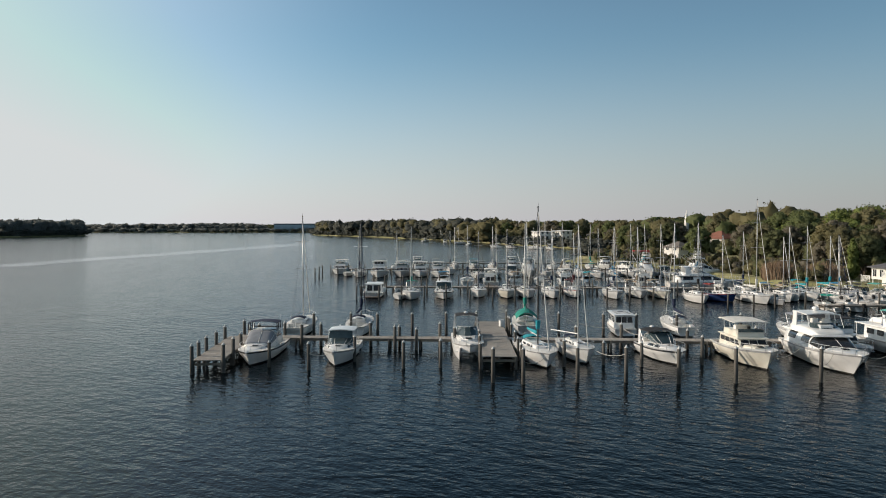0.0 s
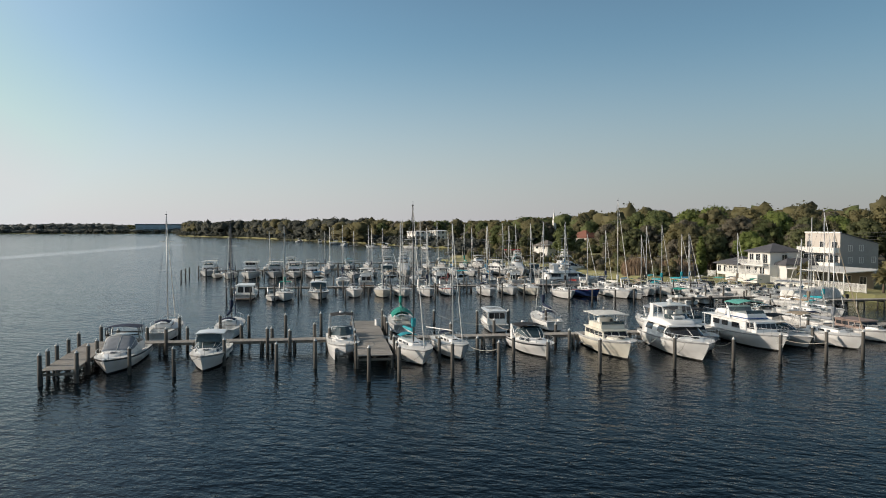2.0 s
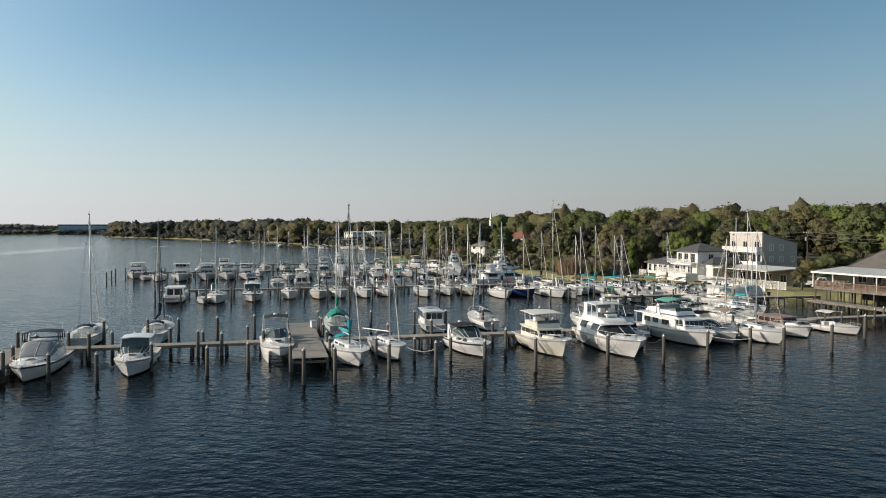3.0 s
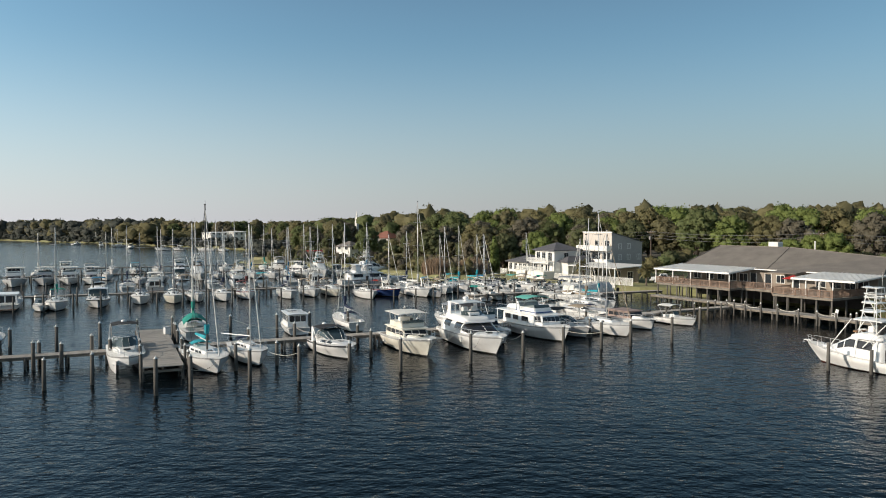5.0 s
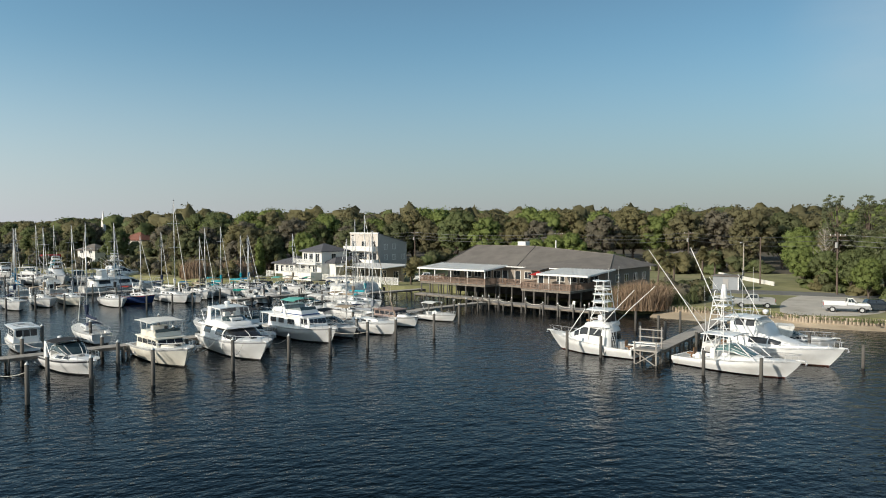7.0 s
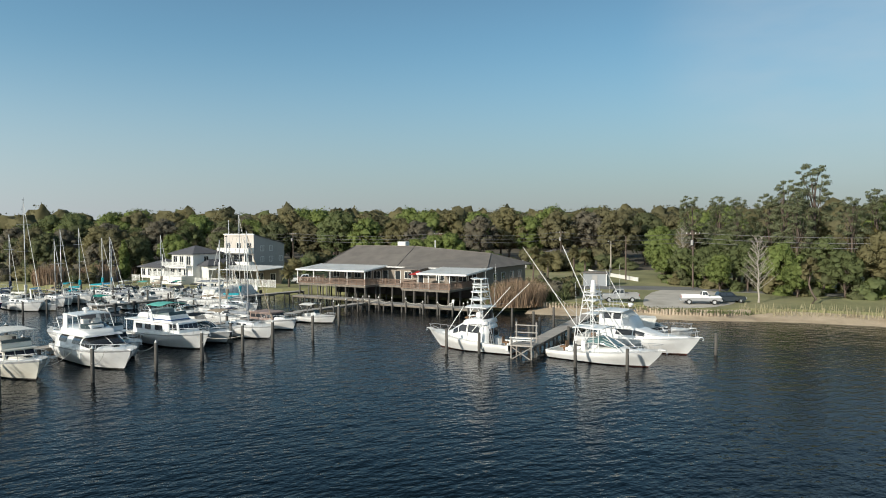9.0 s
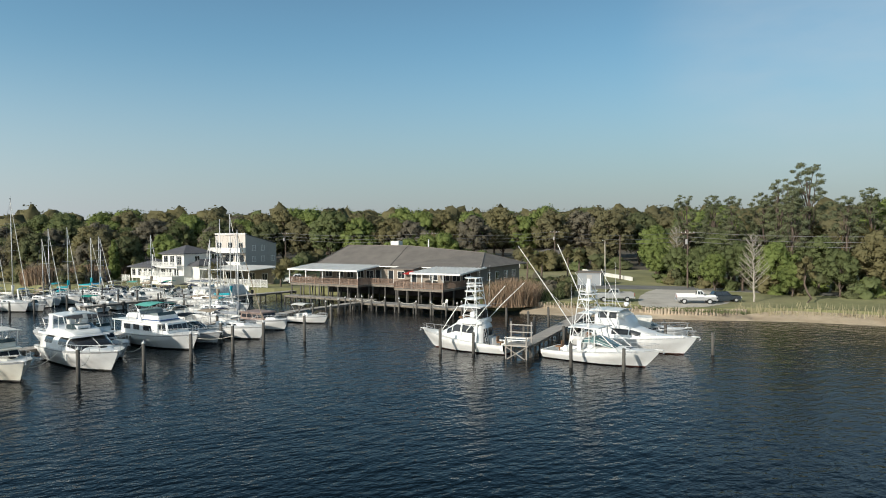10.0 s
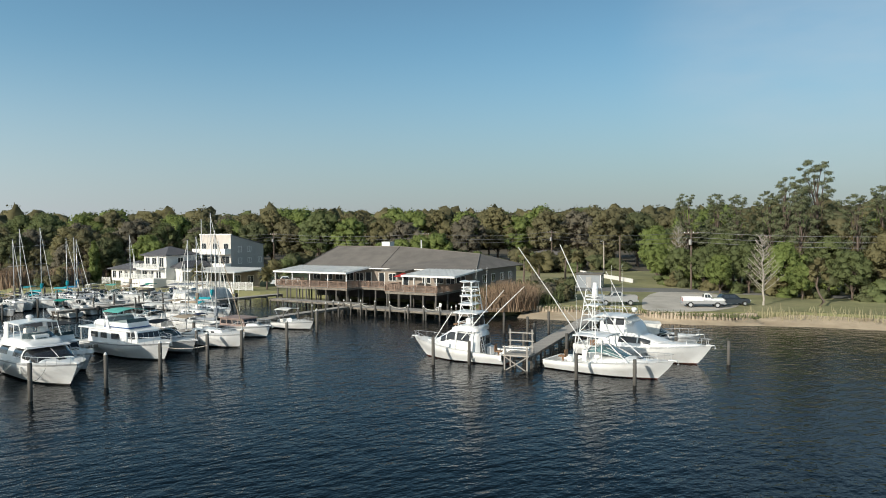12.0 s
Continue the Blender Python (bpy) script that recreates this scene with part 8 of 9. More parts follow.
# single trees that stand out
big = plant(NEAR["green"][0], 95.8, 212, 0.95); plant(NEAR["green"][1], 98, 285, 1.0); plant(NEAR["oak"][1], 104, 287, 0.9); plant(NEAR["green"][1], 125, 217, 1.35); plant(NEAR["green"][0], 131, 214, 1.4)
plant(NEAR["bright"][0], 119, 152, 0.85); plant(NEAR["bright"][1], 118, 147, 0.72); plant(NEAR["green"][1], 128, 158, 1.1); plant(NEAR["green"][0], 122, 198, 1.25); plant(NEAR["bright"][1], 126, 212, 1.1)
pop = make_tree(801, 9.0, 2.2, "bright", 1500, 0.35, 0.05, None, "slim fresh green tree by the cottage", "cone", lobe_n=9)
plant(pop, 101, 146, 1.0); plant(pop, 103.5, 149, 0.85)
for x, y, s in ((148, 97, 0.72), (151, 93.5, 0.8), (154, 90, 0.84), (146, 101, 0.66)):
    plant(NEAR["bright"][0], x, y, s)
for i in range(90):
    a = radians(rng.uniform(36, 74)); d = rng.uniform(178, 198)
    BUSH[("olive", "brown", "dark", "green")[i % 4]].append((d * math.sin(a), d * math.cos(a), rng.uniform(3.5, 6.5), rng.uniform(2, 3)))
for k, spots in BUSH.items():
    if spots:
        woods("undergrowth", spots, {"dark": "dark evergreen bushes below the trees", "green": "green bushes below the trees", "olive": "dull olive bushes below the trees", "bright": "fresh green bushes below the trees", "grey": "grey leafless thicket on the bank", "brown": "brown budding thicket below the trees"}[k], LEAF[k], 420, 0.2, 0.12)


def belt_behind(pts, n, depth, h0, h1, w, near=8):
    """Trees scattered behind a shoreline, on the side away from the river."""
    out = []
    for _ in range(n):
        u = rng.random() * (len(pts) - 1)
        i = min(int(u), len(pts) - 2)
        p = Vector(pts[i]).lerp(Vector(pts[i + 1]), u - i)
        p = p * (1 + (near + rng.random() * depth) / p.length)
        if clear(p.x, p.y):
            out.append((p.x, p.y, rng.uniform(h0, h1), w * rng.uniform(0.8, 1.3)))
    return out


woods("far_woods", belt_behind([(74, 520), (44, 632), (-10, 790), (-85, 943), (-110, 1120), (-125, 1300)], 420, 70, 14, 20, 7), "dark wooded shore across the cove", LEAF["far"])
woods("far_woods_budding", belt_behind([(84, 500), (44, 632), (-10, 790), (-85, 943), (-110, 1120)], 200, 80, 14, 19, 7), "budding brown trees on the far shore", LEAF["brown"])
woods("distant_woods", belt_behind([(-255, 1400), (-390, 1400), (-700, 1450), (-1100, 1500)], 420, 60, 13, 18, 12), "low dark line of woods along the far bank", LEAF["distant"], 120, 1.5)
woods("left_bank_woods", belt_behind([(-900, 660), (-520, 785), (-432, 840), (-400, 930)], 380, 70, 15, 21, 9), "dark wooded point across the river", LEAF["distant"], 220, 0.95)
woods("shed_woods", belt_behind([(-100, 1450), (-280, 1450)], 70, 60, 12, 15, 12), "woods behind the blue shed", LEAF["dark"], 30, 3.0)
edge = [p for p in SHORE if p[1] > 262]
fringe = []
for _ in range(900):
    u = rng.random() * (len(edge) - 1)
    i = min(int(u), len(edge) - 2)
    p = Vector(edge[i]).lerp(Vector(edge[i + 1]), u - i)
    if clear(p.x, p.y) or rng.random() < 0.4:
        fringe.append((p.x + rng.uniform(0.5, 8), p.y, rng.uniform(2, 6), 2.6))
far_fringe = []
for _ in range(420):
    u = rng.random()
    far_fringe.append((-120 - 1300 * u + rng.normal() * 5, 1350 + 135 * u + rng.uniform(4, 14), rng.uniform(5, 8), 11))
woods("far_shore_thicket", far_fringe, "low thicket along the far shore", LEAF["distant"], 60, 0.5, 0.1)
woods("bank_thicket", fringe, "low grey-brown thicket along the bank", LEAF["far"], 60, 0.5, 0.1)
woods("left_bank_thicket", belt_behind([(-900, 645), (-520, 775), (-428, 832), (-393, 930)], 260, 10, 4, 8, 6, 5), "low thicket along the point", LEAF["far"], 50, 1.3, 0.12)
hill = []
for _ in range(560):
    az, d = rng.uniform(6, 100), rng.uniform(330, 500)
    if az < 20:
        d = d * 0.5 + 330
    if 22.2 < az < 24.8:
        d = rng.uniform(425, 500)
    tall = float(np.interp(az, [6, 22, 30, 100], [15, 17.5, 22, 23]))
    hill.append((d * math.sin(radians(az)), d * math.cos(radians(az)), tall * rng.uniform(0.85, 1.05), 8.0))
woods("hill_woods", hill[:300], "wooded rise behind the town", LEAF["olive"], 240, 0.5)
woods("hill_woods_budding", hill[300:450], "budding brown trees on the wooded rise", LEAF["brown"], 240, 0.5)
woods("hill_woods_green", hill[450:], "fresh green trees on the wooded rise", LEAF["green"], 240, 0.5)

LITTER = mat("leaf_litter", (0.1, 0.085, 0.06), 0.95, scale=0.2, var=0.3, bump=0.5, bump_scale=2.0)
arc = [radians(a) for a in range(33, 84, 3)]
for i, (a, b) in enumerate(zip(arc, arc[1:])):
    flat("wood_floor", [(188 * math.sin(b), 188 * math.cos(b)), (520 * math.sin(b), 520 * math.cos(b)), (520 * math.sin(a), 520 * math.cos(a)), (188 * math.sin(a), 188 * math.cos(a))][::-1], 1.14, LITTER, "shaded leaf litter under the town wood", "ground")

# reeds and tall grass
def clump(cx, cy, rx, ry, n, h0, h1, z=0.7):
    out = []
    for _ in range(n):
        a, r = rng.random() * 6.283, math.sqrt(rng.random())
        out.append((cx + rx * r * math.cos(a), cy + ry * r * math.sin(a), z, rng.uniform(h0, h1) * (1.1 - 0.35 * r)))
    return out


blades("reeds", clump(98, 45.6, 5.0, 4.0, 4600, 1.9, 4.5) + clump(95.0, 46.5, 2.5, 3.0, 900, 1.6, 3.4), "tall dry tan reeds beside the restaurant", REED, 4.5, 0.6, 0.045)
blades("green_reeds", clump(98, 48.0, 5.0, 3.0, 900, 1.8, 3.6) + clump(104.5, 44, 4.5, 4, 1500, 1.5, 3.0), "green undergrowth among the dry reeds", REED_GREEN, 3.5, 0.6, 0.09)
blades("beach_grass", [(104.6 + rng.normal() * 1.6 + (0 if y > 8 else 2.0), y + rng.normal() * 0.5, 0.6, rng.uniform(0.3, 1.9) * rng.random() ** 0.5) for y in (rng.uniform(-14, 15) for _ in range(1000))], "pale dry grass fringe above the sand", DUNE, 1.8, 0.3, 0.035)
blades("marsh_reeds", clump(86, 149, 3.5, 4, 1500, 3.5, 5.0) + clump(95, 146.5, 4.5, 4, 1700, 3.2, 4.6), "clumps of brown marsh reeds by the cottage", REED, 4.8, 0.2, 0.08)
blades("shore_weeds", [(rng.uniform(98.5, 101), rng.uniform(13, 42), 0.85, rng.uniform(0.2, 0.6)) for _ in range(900)], "low weeds along the bulkhead", REED_GREEN, 0.5, 0.5, 0.05)
for tr in [t for v in NEAR.values() for t in v] + PINES + MID + [th, pop]:
    for o in (*tr.children_recursive, tr):
        bpy.data.objects.remove(o)

# ---- the second and third docks ----
plank_deck("second_walkway", (-6, 137.5), (62, 127.5), 1.8, 1.15, "long timber walkway of the second dock")
plank_deck("second_walkway", (62, 127.5), (90, 126), 1.8, 1.15, "timber walkway of the second dock near the shore")
plank_deck("third_walkway", (-16, 193), (82, 183), 1.8, 1.15, "long timber walkway of the third dock")
plank_deck("fourth_walkway", (10, 222), (84, 214), 1.8, 1.15, "timber walkway of the fourth dock")
rs = random.Random(11)
G3 = "piles of the second dock"
for i in range(24):
    x = -6.0 + i * 3.9
    y = 137 - (x + 6) * 0.145
    pile("dock_post", x, y - 14.5 + rs.uniform(-1, 1) - (8 if x > 48 else 0), 2.3 + rs.uniform(-0.3, 0.5), 0.15, group=G3, cap=False)
    pile("dock_post", x + 1.2, y - 1.2, 2.4 + rs.uniform(-0.4, 0.4), 0.14, group=G3, cap=False)
    if i < 18:
        pile("dock_post", x + 0.8, y + 14 + rs.uniform(-1, 1), 2.4, 0.14, group=G3, cap=False)
G4 = "piles of the third dock"
for x, y in ((-18.6, 173), (-18.1, 178), (-17.8, 183.5), (-16, 188)):
    pile("dock_post", x, y, 2.6, 0.16, group=G4, cap=False)
for i in range(20):
    x = -13 + i * 4.4
    pile("dock_post", x, 173 - x * 0.1 + rs.uniform(-2, 2), 2.5, 0.16, group=G4, cap=False)
    pile("dock_post", x + 1.5, 190 - x * 0.1, 2.5, 0.15, group=G4, cap=False)

COVERS = ["blue", "navy", "teal", "tan", "grey", "white", "cyan"]
def label_sail(c):
    return "white sailboat with a %s sail cover at its slip" % c if c else "white sailboat with bare boom at its slip"


FB = "boats of the second dock"
sedan_cruiser(-2.6, 134.5, 86, 10.5, 3.9, 1.4, label="white sedan boat showing its dark cabin door", group=FB, fly=False, zs=1.35)
runabout(1.4, 121.5, -94, 6.0, 2.3, "small open boat with a dark cover", "black", group=FB)
sailboat(3.4, 121.2, -94, 9.5, 3.0, 12.8, "teal", label="white sloop with a green canvas hood", bimini_cloth="teal", group=FB)
express_cruiser(9.2, 122.0, -95, 9.5, 3.6, 1.5, "hard", label="broad white cruiser with a dark boot stripe", stripe=RUB, group=FB)
for x, y, L, m, c, kw in [(15.6, 124.0, 9.0, 11.8, "grey", {}), (20.6, 122.5, 9.5, 12.4, "white", {"paint": GEL_CREAM}), (24.4, 122.6, 9.8, 13.7, None, {}), (28.8, 121.6, 9.2, 12.4, "navy", {"bimini_cloth": "black"}),
                          (32.9, 122.4, 9.0, 11.6, "maroon", {"stripe": LIGHT_RED, "bimini_cloth": "maroon"}), (39.4, 119.4, 9.8, 12.6, "navy", {}), (44.1, 120.4, 10.0, 12.7, "tan", {"bimini_cloth": "tan"}), (48.0, 119.2, 10.2, 13.1, "grey", {"paint": GEL_CREAM, "bimini_cloth": "tan"}),
                          (51.4, 111.4, 9.5, 13.4, "black", {"bimini_cloth": "black"}), (61.2, 109.5, 12.0, 17.2, "white", {"dark_mast": False}), (66.5, 111.8, 9.0, 11.0, "tan", {}), (71.5, 112.6, 10.0, 12.8, "cyan", {}), (75.2, 110.0, 9.0, 11.2, None, {})]:
    sailboat(x, y, -96 + rs.uniform(-3, 3), L, L * 0.32, m, c, label=label_sail(c), group=FB, jib=rs.choice(["white", "navy", "tan", "white"]), **kw)
sailboat(57.5, 113.5, -60, 6.4, 2.2, 11.2, "white", label="sailboat with a navy blue hull and red canvas", paint=GEL_NAVY, stripe=CANVAS["red"], group=FB, bimini_cloth="red")
for i, (x, y) in enumerate([(12, 148), (17, 147), (22, 146.5), (27.5, 146), (33, 145.5), (38, 144.5), (43, 144), (48.5, 143), (54, 142)]):
    k = i % 3
    if k == 0:
        express_cruiser(x, y + 8, 84, 8.5, 3.0, 1.4, "bimini", COVERS[i % 7], label="white cruiser with %s canvas at the second dock" % COVERS[i % 7], group=FB)
    elif k == 1:
        sailboat(x, y + 8, 84, 9.0, 2.9, 11.5 + rs.random() * 2, COVERS[i % 7], label=label_sail(COVERS[i % 7]), group=FB)
    else:
        sedan_cruiser(x, y + 8, 84, 9.5, 3.4, 1.5, label="white cabin cruiser at the second dock", group=FB)
TB = "boats of the third dock"
sedan_cruiser(-14.2, 186.0, -98, 11.5, 4.0, 1.6, GEL, RUB, "white trawler with a dark hull band at the dock's end", group=TB)
runabout(-11.3, 179, -95, 6, 2.3, "small dark open boat at its slip", "tan", GEL_GREY, group=TB)
sailboat(-8.2, 175, -95, 9.5, 3.0, 12.6, "navy", label=label_sail("navy"), group=TB, dark_mast=True)
sedan_cruiser(-3.4, 173.5, -95, 12.5, 4.3, 1.8, label="white sportfishing boat with a closed bridge", group=TB, enclosed=True)
sedan_cruiser(2.5, 174.5, -95, 12.0, 4.3, 1.7, GEL_GREY, label="pale grey convertible fishing boat", group=TB)
sedan_cruiser(7.2, 174.0, -95, 11.5, 4.1, 1.6, label="white convertible cruiser at the third dock", group=TB)
sedan_cruiser(11.6, 173.0, -95, 10.5, 3.8, 1.5, label="white trawler cruiser with an upright wheelhouse", group=TB)
sailboat(15.6, 184, -95, 8.5, 2.8, 11.5, "navy", label=label_sail("navy"), group=TB)
express_cruiser(21.2, 167.5, -95, 9.5, 3.4, 1.5, "camper", "black", label="white cruiser under a black camper top", group=TB)
for i in range(13):
    x, y = 26 + i * 4.2, 171.5 - i * 0.35 + rs.uniform(-2, 2)
    k = rs.choice("sefesc")
    c = rs.choice(COVERS)
    if k == "s":
        sailboat(x, y, -95, 9.2, 3.0, rs.uniform(11.5, 14), c, label=label_sail(c), group=TB)
    elif k == "e":
        express_cruiser(x, y, -95, 8.8, 3.2, 1.45, rs.choice(["bimini", "hard", "camper"]), c, label="white cruiser with %s canvas at the third dock" % c, arch=rs.random() < 0.5, group=TB)
    elif k == "f":
        sportfisher(x, y, -95, 10.5, 3.8, "white fishing boat with a tubular tower", 6.2, False, group=TB)
    else:
        sedan_cruiser(x, y, -95, 10.5, 3.8, 1.6, label="white flybridge cruiser at the third dock", group=TB)
for i in range(14):
    x, y = 2 + i * 5.6, 206 - i * 0.5 + rs.uniform(-1, 1)
    c = rs.choice(COVERS)
    if i % 5 in (0, 3):
        sailboat(x, y, -95 if i % 2 else 85, 9.0, 2.9, rs.uniform(11, 13.5), c, label=label_sail(c), group=TB, wires=False)
    elif i % 5 == 1:
        sedan_cruiser(x, y, -95, 9.5, 3.5, 1.5, label="white cruiser at the fourth dock", group=TB)
    else:
        express_cruiser(x, y, -95, 8.5, 3.0, 1.4, "bimini", c, label="white cruiser with %s canvas at the fourth dock" % c, group=TB)
# larger craft by the bank
SB = "boats by the bank"
my = motor_yacht(70.5, 137.0, -8, 15.5, 4.8, "large white motor yacht lying alongside the bank")
sportfisher(84.0, 172.0, -5, 12.0, 4.2, "white sportfishing boat with a tall lattice tower", 6.4, False, group=SB)
sedan_cruiser(62.5, 170.0, -60, 11.0, 3.9, 1.7, label="white cruiser moored by the bank", group=SB)
for i, (x, y, a, k, c) in enumerate([(80.6, 110.0, -70, "r", "black"), (85.0, 111.0, -80, "e", "seafoam"), (88.4, 109.5, -95, "r", "navy"), (91.0, 107.0, -100, "r", None), (77.5, 115, -85, "s", "cyan"), (82, 118, -85, "r", "tan"),
                                     (82.0, 96.5, -40, "e", "black"), (88, 98.0, 150, "r", "black"), (92, 100.5, -120, "r", "tan"), (75.0, 120, -90, "e", "cyan"), (69, 121, -95, "r", "blue"), (86, 121.5, -100, "r", "white")]):
    if k == "r":
        runabout(x, y, a, 6.4, 2.4, "small white motorboat %s" % ("under a %s bimini" % c if c else "with an open cockpit"), c, group=SB, arch=i % 4 == 0)
    elif k == "e":
        express_cruiser(x, y, a, 8.0, 2.9, 1.35, "bimini", c, label="white cruiser with a %s bimini near the bank" % c, group=SB)
    else:
        sailboat(x, y, a, 8.5, 2.8, 11, c, label=label_sail(c), group=SB)
for i in range(12):
    x, y = rs.uniform(66, 92), rs.uniform(92, 120)
    pile("dock_post", x, y, 2.2 + rs.uniform(-0.3, 0.5), 0.14, group="posts by the bank", cap=False)
for i, (x, y) in enumerate([(70, 104), (74.5, 103), (79, 104.5), (84, 104), (88.5, 103), (66.5, 104.5), (91.5, 112.5), (78, 121.5), (72, 120.5)]):
    c = rs.choice(["black", "navy", "tan", None, "grey", "teal"])
    runabout(x, y, rs.choice([-85, -95, 88, -100]), rs.uniform(5.6, 7.2), 2.4, "small white motorboat %s" % ("under a %s bimini" % c if c else "with an open cockpit"), c, group=SB)
for i, (x, y, a) in enumerate([(63, 108, -88), (66.5, 115.5, -92), (80, 100.8, 92), (84.5, 116.5, -84), (90, 116, -96), (75.5, 107, -80), (87, 105.5, 95), (61, 121, -90)]):
    c = ("black", "navy", "grey", "black", "tan")[i % 5]
    runabout(x, y, a, 5.4 + 0.3 * (i % 4), 2.2, "small motorboat under a %s bimini at its slip" % c, c, GEL_GREY if i % 3 == 0 else None, group=SB, arch=i % 3 == 1)
for i, (x, y, m, c) in enumerate([(64.5, 121.5, 11.8, "navy"), (68.5, 113.0, 12.6, "black"), (79.5, 115.5, 10.8, "blue"), (84.0, 108.0, 11.4, "tan")]):
    sailboat(x, y, -95 + 4 * (i % 3), 8.4, 2.7, m, c, label=label_sail(c), group=SB, wires=True)
plank_deck("bank_walkway", (64, 99.5), (93, 97.5), 1.5, 1.1, "low timber dock among the small boats")
# boats between the first dock and the restaurant
sailboat(75.0, 77.5, -94, 10.0, 3.2, 14.6, "cyan", label="white sloop with a bright blue sail cover", group=SB, wires=True)
sailboat(70.5, 75.5, -94, 9.0, 3.0, 11.4, "tan", label="sailboat with tan canvas and a short mast", group=SB, bimini_cloth="tan")
sailboat(66.0, 77.0, 86, 9.0, 3.0, 11.0, None, label="white sailboat behind the walkway", group=SB)
express_cruiser(81.5, 87.5, -75, 9.5, 3.4, 1.5, "camper", "white", label="large boat wrapped in white canvas", cover="white", group=SB)
sedan_cruiser(86.0, 92.0, -60, 10.0, 3.5, 1.5, GEL_GREY, label="grey covered cruiser beside the restaurant dock", cloth="grey", group=SB)
express_cruiser(66.0, 84.5, 84, 8.5, 3.0, 1.4, "bimini", "white", label="white cruiser lying behind the walkway", group=SB)
# craft and little docks across the cove
for i, (x, y, L) in enumerate([(58, 402, 8), (66, 396, 7), (76, 382, 10), (84, 372, 9), (40, 520, 9), (44, 480, 9), (52, 450, 8), (30, 560, 8)]):
    if i % 3 == 2:
        sailboat(x, y, 100 + i * 20, L, 2.8, 12, "white", label="white sailboat moored across the cove", group="boats across the cove", wires=False)
    else:
        express_cruiser(x, y, 150 - i * 15, L, 2.8, 1.4, "hard", label="white motorboat moored across the cove", group="boats across the cove")
for x, y, a in ((60, 420, 170), (50, 470, 172), (38, 560, 175), (74, 392, 165), (20, 620, 172)):
    plank_deck("private_dock", (x + 14, y + 2), (x - 6, y), 1.6, 1.2, "small private timber dock across the cove", 0.3, 0.03, 4.0)

# ---- vehicles ----
def wheel(t, x, y, r=0.4, w=0.26):
    wl_ = part("wheel", tube(B(), [(x, y - w / 2, r), (x, y + w / 2, r)], r, 14), RUBBER, t)
    part("rim", tube(B(), [(x, y - w / 2 - 0.01, r), (x, y + w / 2 + 0.01, r)], r * 0.58, 10), STEEL, wl_)


def pickup(x, y, turn, paint, label, L=5.9, lower=None, cab_span=(-0.12, 0.27)):
    t = thing("pickup_truck", x, y, 1.1, turn, label, "truck")
    W = 1.0
    bm = B()
    house_shape(bm, -L / 2, L / 2, W, W * 0.97, 0.55, 1.0, rf=0.05, rb=0.03, tum=0.03, bev=0.06)
    part("body", bm, lower or paint, t)
    bm = B()
    house_shape(bm, L * 0.17, L / 2 - 0.05, W * 0.97, W * 0.93, 0.98, 1.3, rf=0.12, rb=0.0, tum=0.06, bev=0.06)
    part("bonnet", bm, paint, t)
    bm = B()
    q = house_shape(bm, L * cab_span[0], L * cab_span[1], W * 0.95, W * 0.9, 0.98, 1.95, rf=0.75, rb=0.12, tum=0.16, bev=0.06)
    cab = part("cab", bm, paint, t)
    for sd in ("L", "R"):
        sp = [(0.1, 0.42), (0.47, 0.84)]
        windows_on(cab, q[sd], [(1 - b, 1 - a) for a, b in sp] if sd == "L" else sp, 0.42, 0.88, PANE, "side_window", 0.04)
    windows_on(cab, q["F"], [(0.06, 0.94)], 0.35, 0.92, PANE, "windscreen", 0.04)
    windows_on(cab, q["B"], [(0.1, 0.9)], 0.45, 0.88, PANE, "rear_window", 0.04)
    for sd in (1, -1):
        part("bed_side", box(B(), -L / 2 + 0.02, L * cab_span[0], sd * W - 0.06, sd * W + 0.0, 0.95, 1.38, 0.02), paint, t)
        part("headlight", box(B(), L / 2 - 0.06, L / 2 + 0.02, sd * 0.78 - 0.14, sd * 0.78 + 0.14, 0.95, 1.15, 0.02), LIGHT_CLEAR, t)
        part("tail_light", box(B(), -L / 2 - 0.02, -L / 2 + 0.04, sd * 0.9 - 0.07, sd * 0.9 + 0.07, 0.95, 1.3), LIGHT_RED, t)
        part("mirror", box(B(), L * 0.17, L * 0.17 + 0.12, sd * 1.1 - 0.1, sd * 1.1 + 0.1, 1.3, 1.5, 0.03), BLACK, t)
    part("tailgate", box(B(), -L / 2, -L / 2 + 0.06, -W + 0.05, W - 0.05, 0.9, 1.38, 0.02), paint, t)
    part("front_bumper", box(B(), L / 2 - 0.02, L / 2 + 0.16, -0.95, 0.95, 0.5, 0.75, 0.04), STEEL, t)
    part("rear_bumper", box(B(), -L / 2 - 0.16, -L / 2 + 0.02, -0.92, 0.92, 0.5, 0.7, 0.04), STEEL, t)
    part("grille", box(B(), L / 2 - 0.01, L / 2 + 0.03, -0.55, 0.55, 0.8, 1.15), BLACK, t)
    for xx in (-L * 0.31, L * 0.32):
        for yy in (-0.9, 0.9):
            wheel(t, xx, yy)
    return t


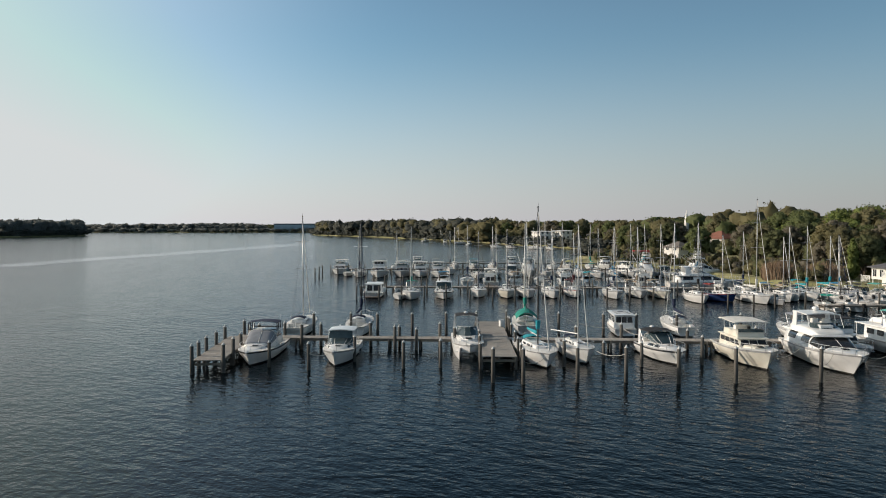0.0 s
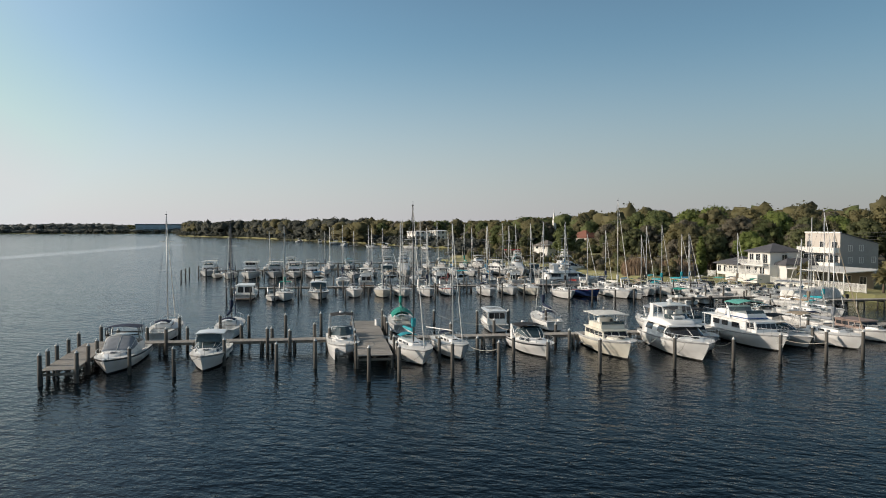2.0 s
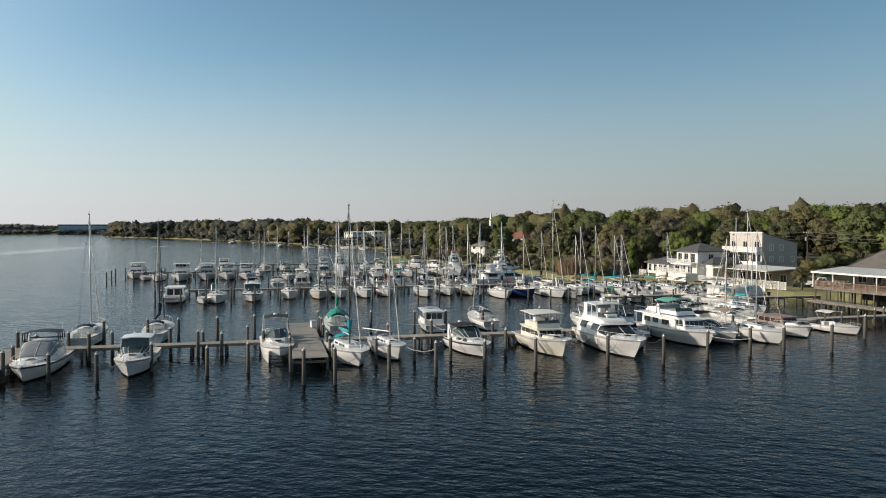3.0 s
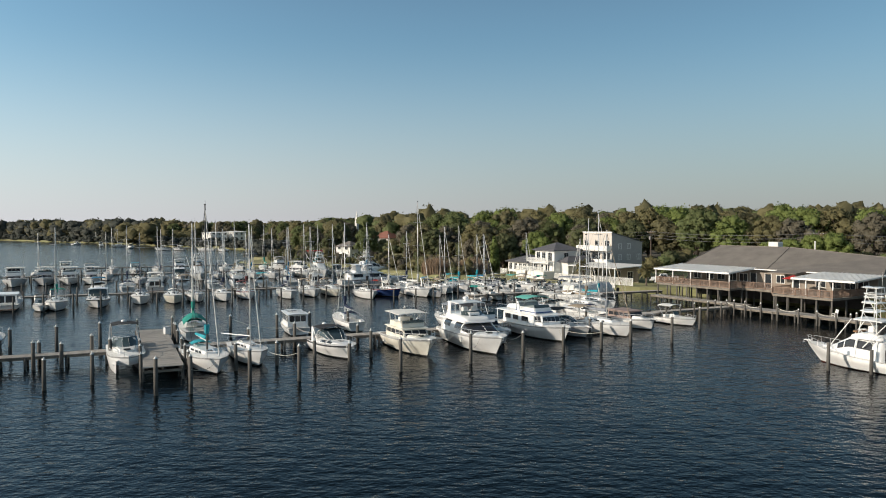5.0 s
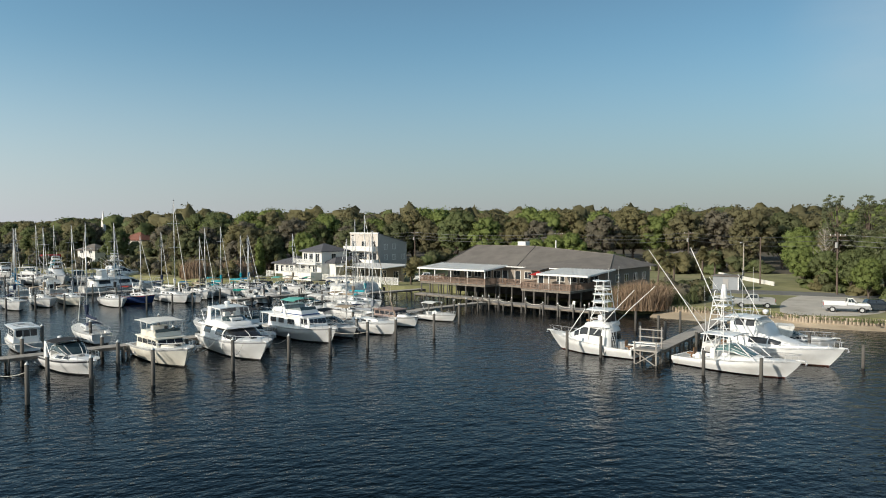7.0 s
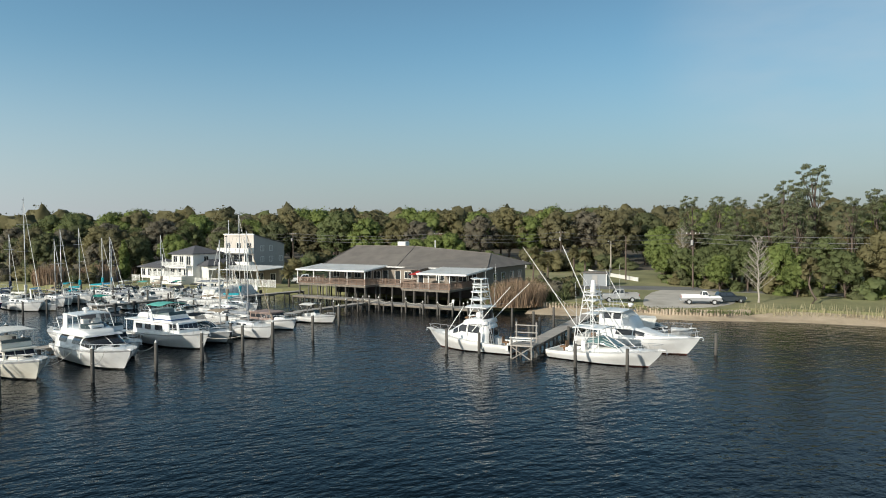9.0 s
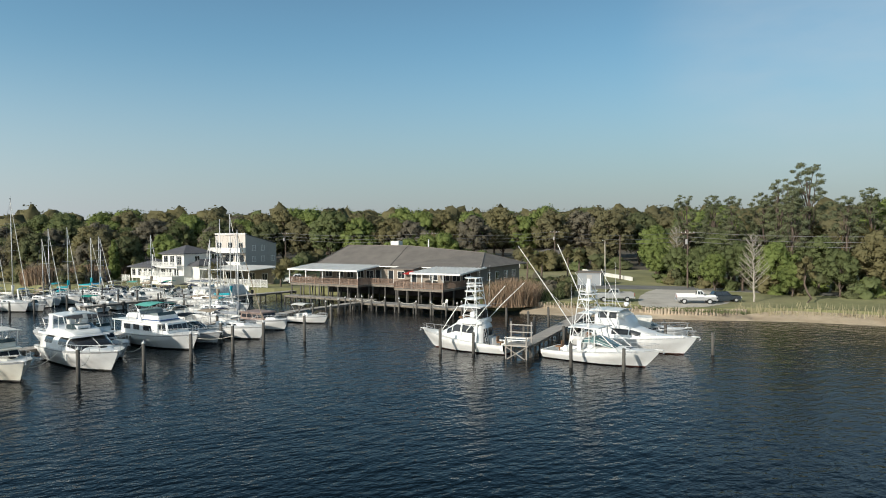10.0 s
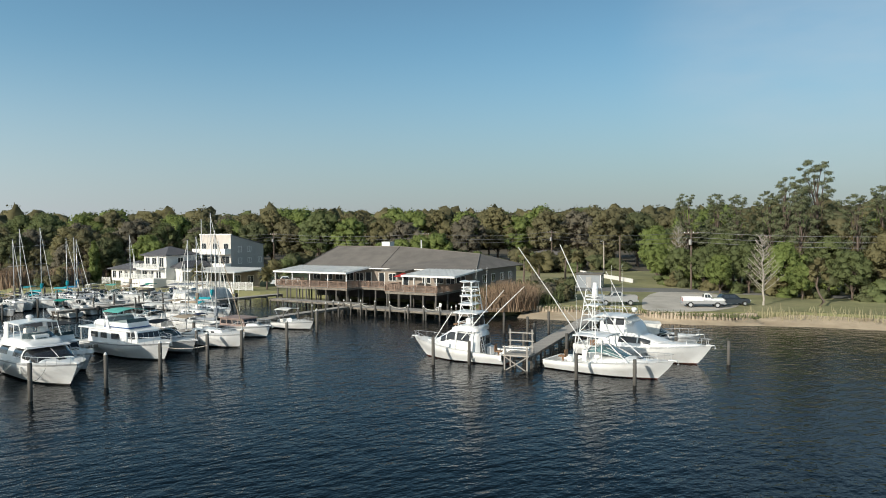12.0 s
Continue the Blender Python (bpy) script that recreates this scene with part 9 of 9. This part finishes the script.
def car(x, y, turn, paint, label, L=4.6):
    t = thing("parked_car", x, y, 1.1, turn, label, "car")
    bm = B()
    house_shape(bm, -L / 2, L / 2, 0.9, 0.86, 0.35, 0.95, rf=0.12, rb=0.1, tum=0.06, bev=0.1)
    part("body", bm, paint, t)
    bm = B()
    q = house_shape(bm, -L * 0.42, L * 0.22, 0.85, 0.82, 0.92, 1.6, rf=0.8, rb=0.4, tum=0.18, bev=0.07)
    cab = part("cabin", bm, paint, t)
    for sd in ("L", "R"):
        windows_on(cab, q[sd], [(0.12, 0.46), (0.5, 0.86)], 0.3, 0.86, PANE, "side_window", 0.04)
    windows_on(cab, q["F"], [(0.06, 0.94)], 0.2, 0.92, PANE, "windscreen", 0.04)
    windows_on(cab, q["B"], [(0.06, 0.94)], 0.25, 0.9, PANE, "rear_window", 0.04)
    for xx in (-L * 0.3, L * 0.31):
        for yy in (-0.8, 0.8):
            wheel(t, xx, yy, 0.33, 0.2)
    for sd in (1, -1):
        part("headlight", box(B(), L / 2 - 0.1, L / 2 + 0.01, sd * 0.62 - 0.15, sd * 0.62 + 0.15, 0.65, 0.8, 0.02), LIGHT_CLEAR, t)
        part("tail_light", box(B(), -L / 2 - 0.01, -L / 2 + 0.06, sd * 0.68 - 0.12, sd * 0.68 + 0.12, 0.68, 0.85, 0.02), LIGHT_RED, t)
    return t


pickup(107.4, 20.8, -72, CARWHITE, "white pickup truck with grey lower body parked on gravel", 5.5, CARSILVER, (0.0, 0.27))
car(111.6, 17.6, -62, CARBLACK, "black car parked beside the white pickup")
pickup(105.2, 32.0, 114, CARSILVER, "silver pickup truck parked on the grass", 5.4)
pickup(110.5, 99.5, 140, CARWHITE, "white pickup truck parked by the terrace", 5.6)
car(115.5, 97.0, 130, CARBLACK, "dark car parked by the terrace")
car(118, 93.5, 120, CARSILVER, "silver car parked beside the restaurant")
pickup(84.5, 242.5, 180, CARWHITE, "white pickup truck on the far bank", 5.6)

# ---- bulkhead of upright timbers ----
bh = thing("bulkhead", 0, 0, 0, 0, "low timber bulkhead along the beach", "retaining wall")
BH = [(98.0, 43.6), (100.2, 37.0), (101.8, 32.0), (100.3, 28.0), (98.8, 23.6), (101.0, 16.4), (103.4, 13.4)]
timber = None
for (ax, ay), (bx_, by_) in zip(BH, BH[1:]):
    n = int(math.hypot(bx_ - ax, by_ - ay) / 0.42)
    for i in range(n):
        k = i / n
        if timber is None:
            timber = part("timber", tube(B(), [(0, 0, -0.3), (0, 0, 1.15)], 0.19, 7), mat("pale_bulkhead_timber", (0.42, 0.35, 0.27), 0.9, scale=2, var=0.3, per_object=0.8), bh)
            o = timber
        else:
            o = timber.copy(); scene.collection.objects.link(o); o.parent = bh
        o.location = (ax + (bx_ - ax) * k, ay + (by_ - ay) * k, rs.uniform(-0.12, 0.05))
    L_ = math.hypot(bx_ - ax, by_ - ay)
    wale = part("wale", box(B(), 0, L_, 0.1, 0.25, 0.55, 0.75), BEAM, bh)
    wale.matrix_basis = Matrix.Translation((ax, ay, 0)) @ Matrix.Rotation(math.atan2(by_ - ay, bx_ - ax), 4, "Z")

cart = thing("dock_bin", 12.9, 80.5, 1.2, 10, "pale covered bin at the edge of the platform", "bin")
part("body", box(B(), -0.3, 0.3, -0.3, 0.3, 0, 0.7, 0.05), GEL, cart)
part("lid", box(B(), -0.33, 0.33, -0.33, 0.33, 0.7, 0.77, 0.03), GEL_GREY, cart)
buoy = thing("marker_buoy", 20.3, 104.0, 0, 0, "small white mooring buoy afloat", "buoy")
bm = B(); bmesh.ops.create_uvsphere(bm, u_segments=12, v_segments=8, radius=0.4, matrix=Matrix.Translation((0, 0, 0.2)))
part("float", bm, GEL, buoy, smooth=True)
part("stem", tube(B(), [(0, 0, 0.5), (0, 0, 1.1)], 0.07, 6), GEL, buoy)
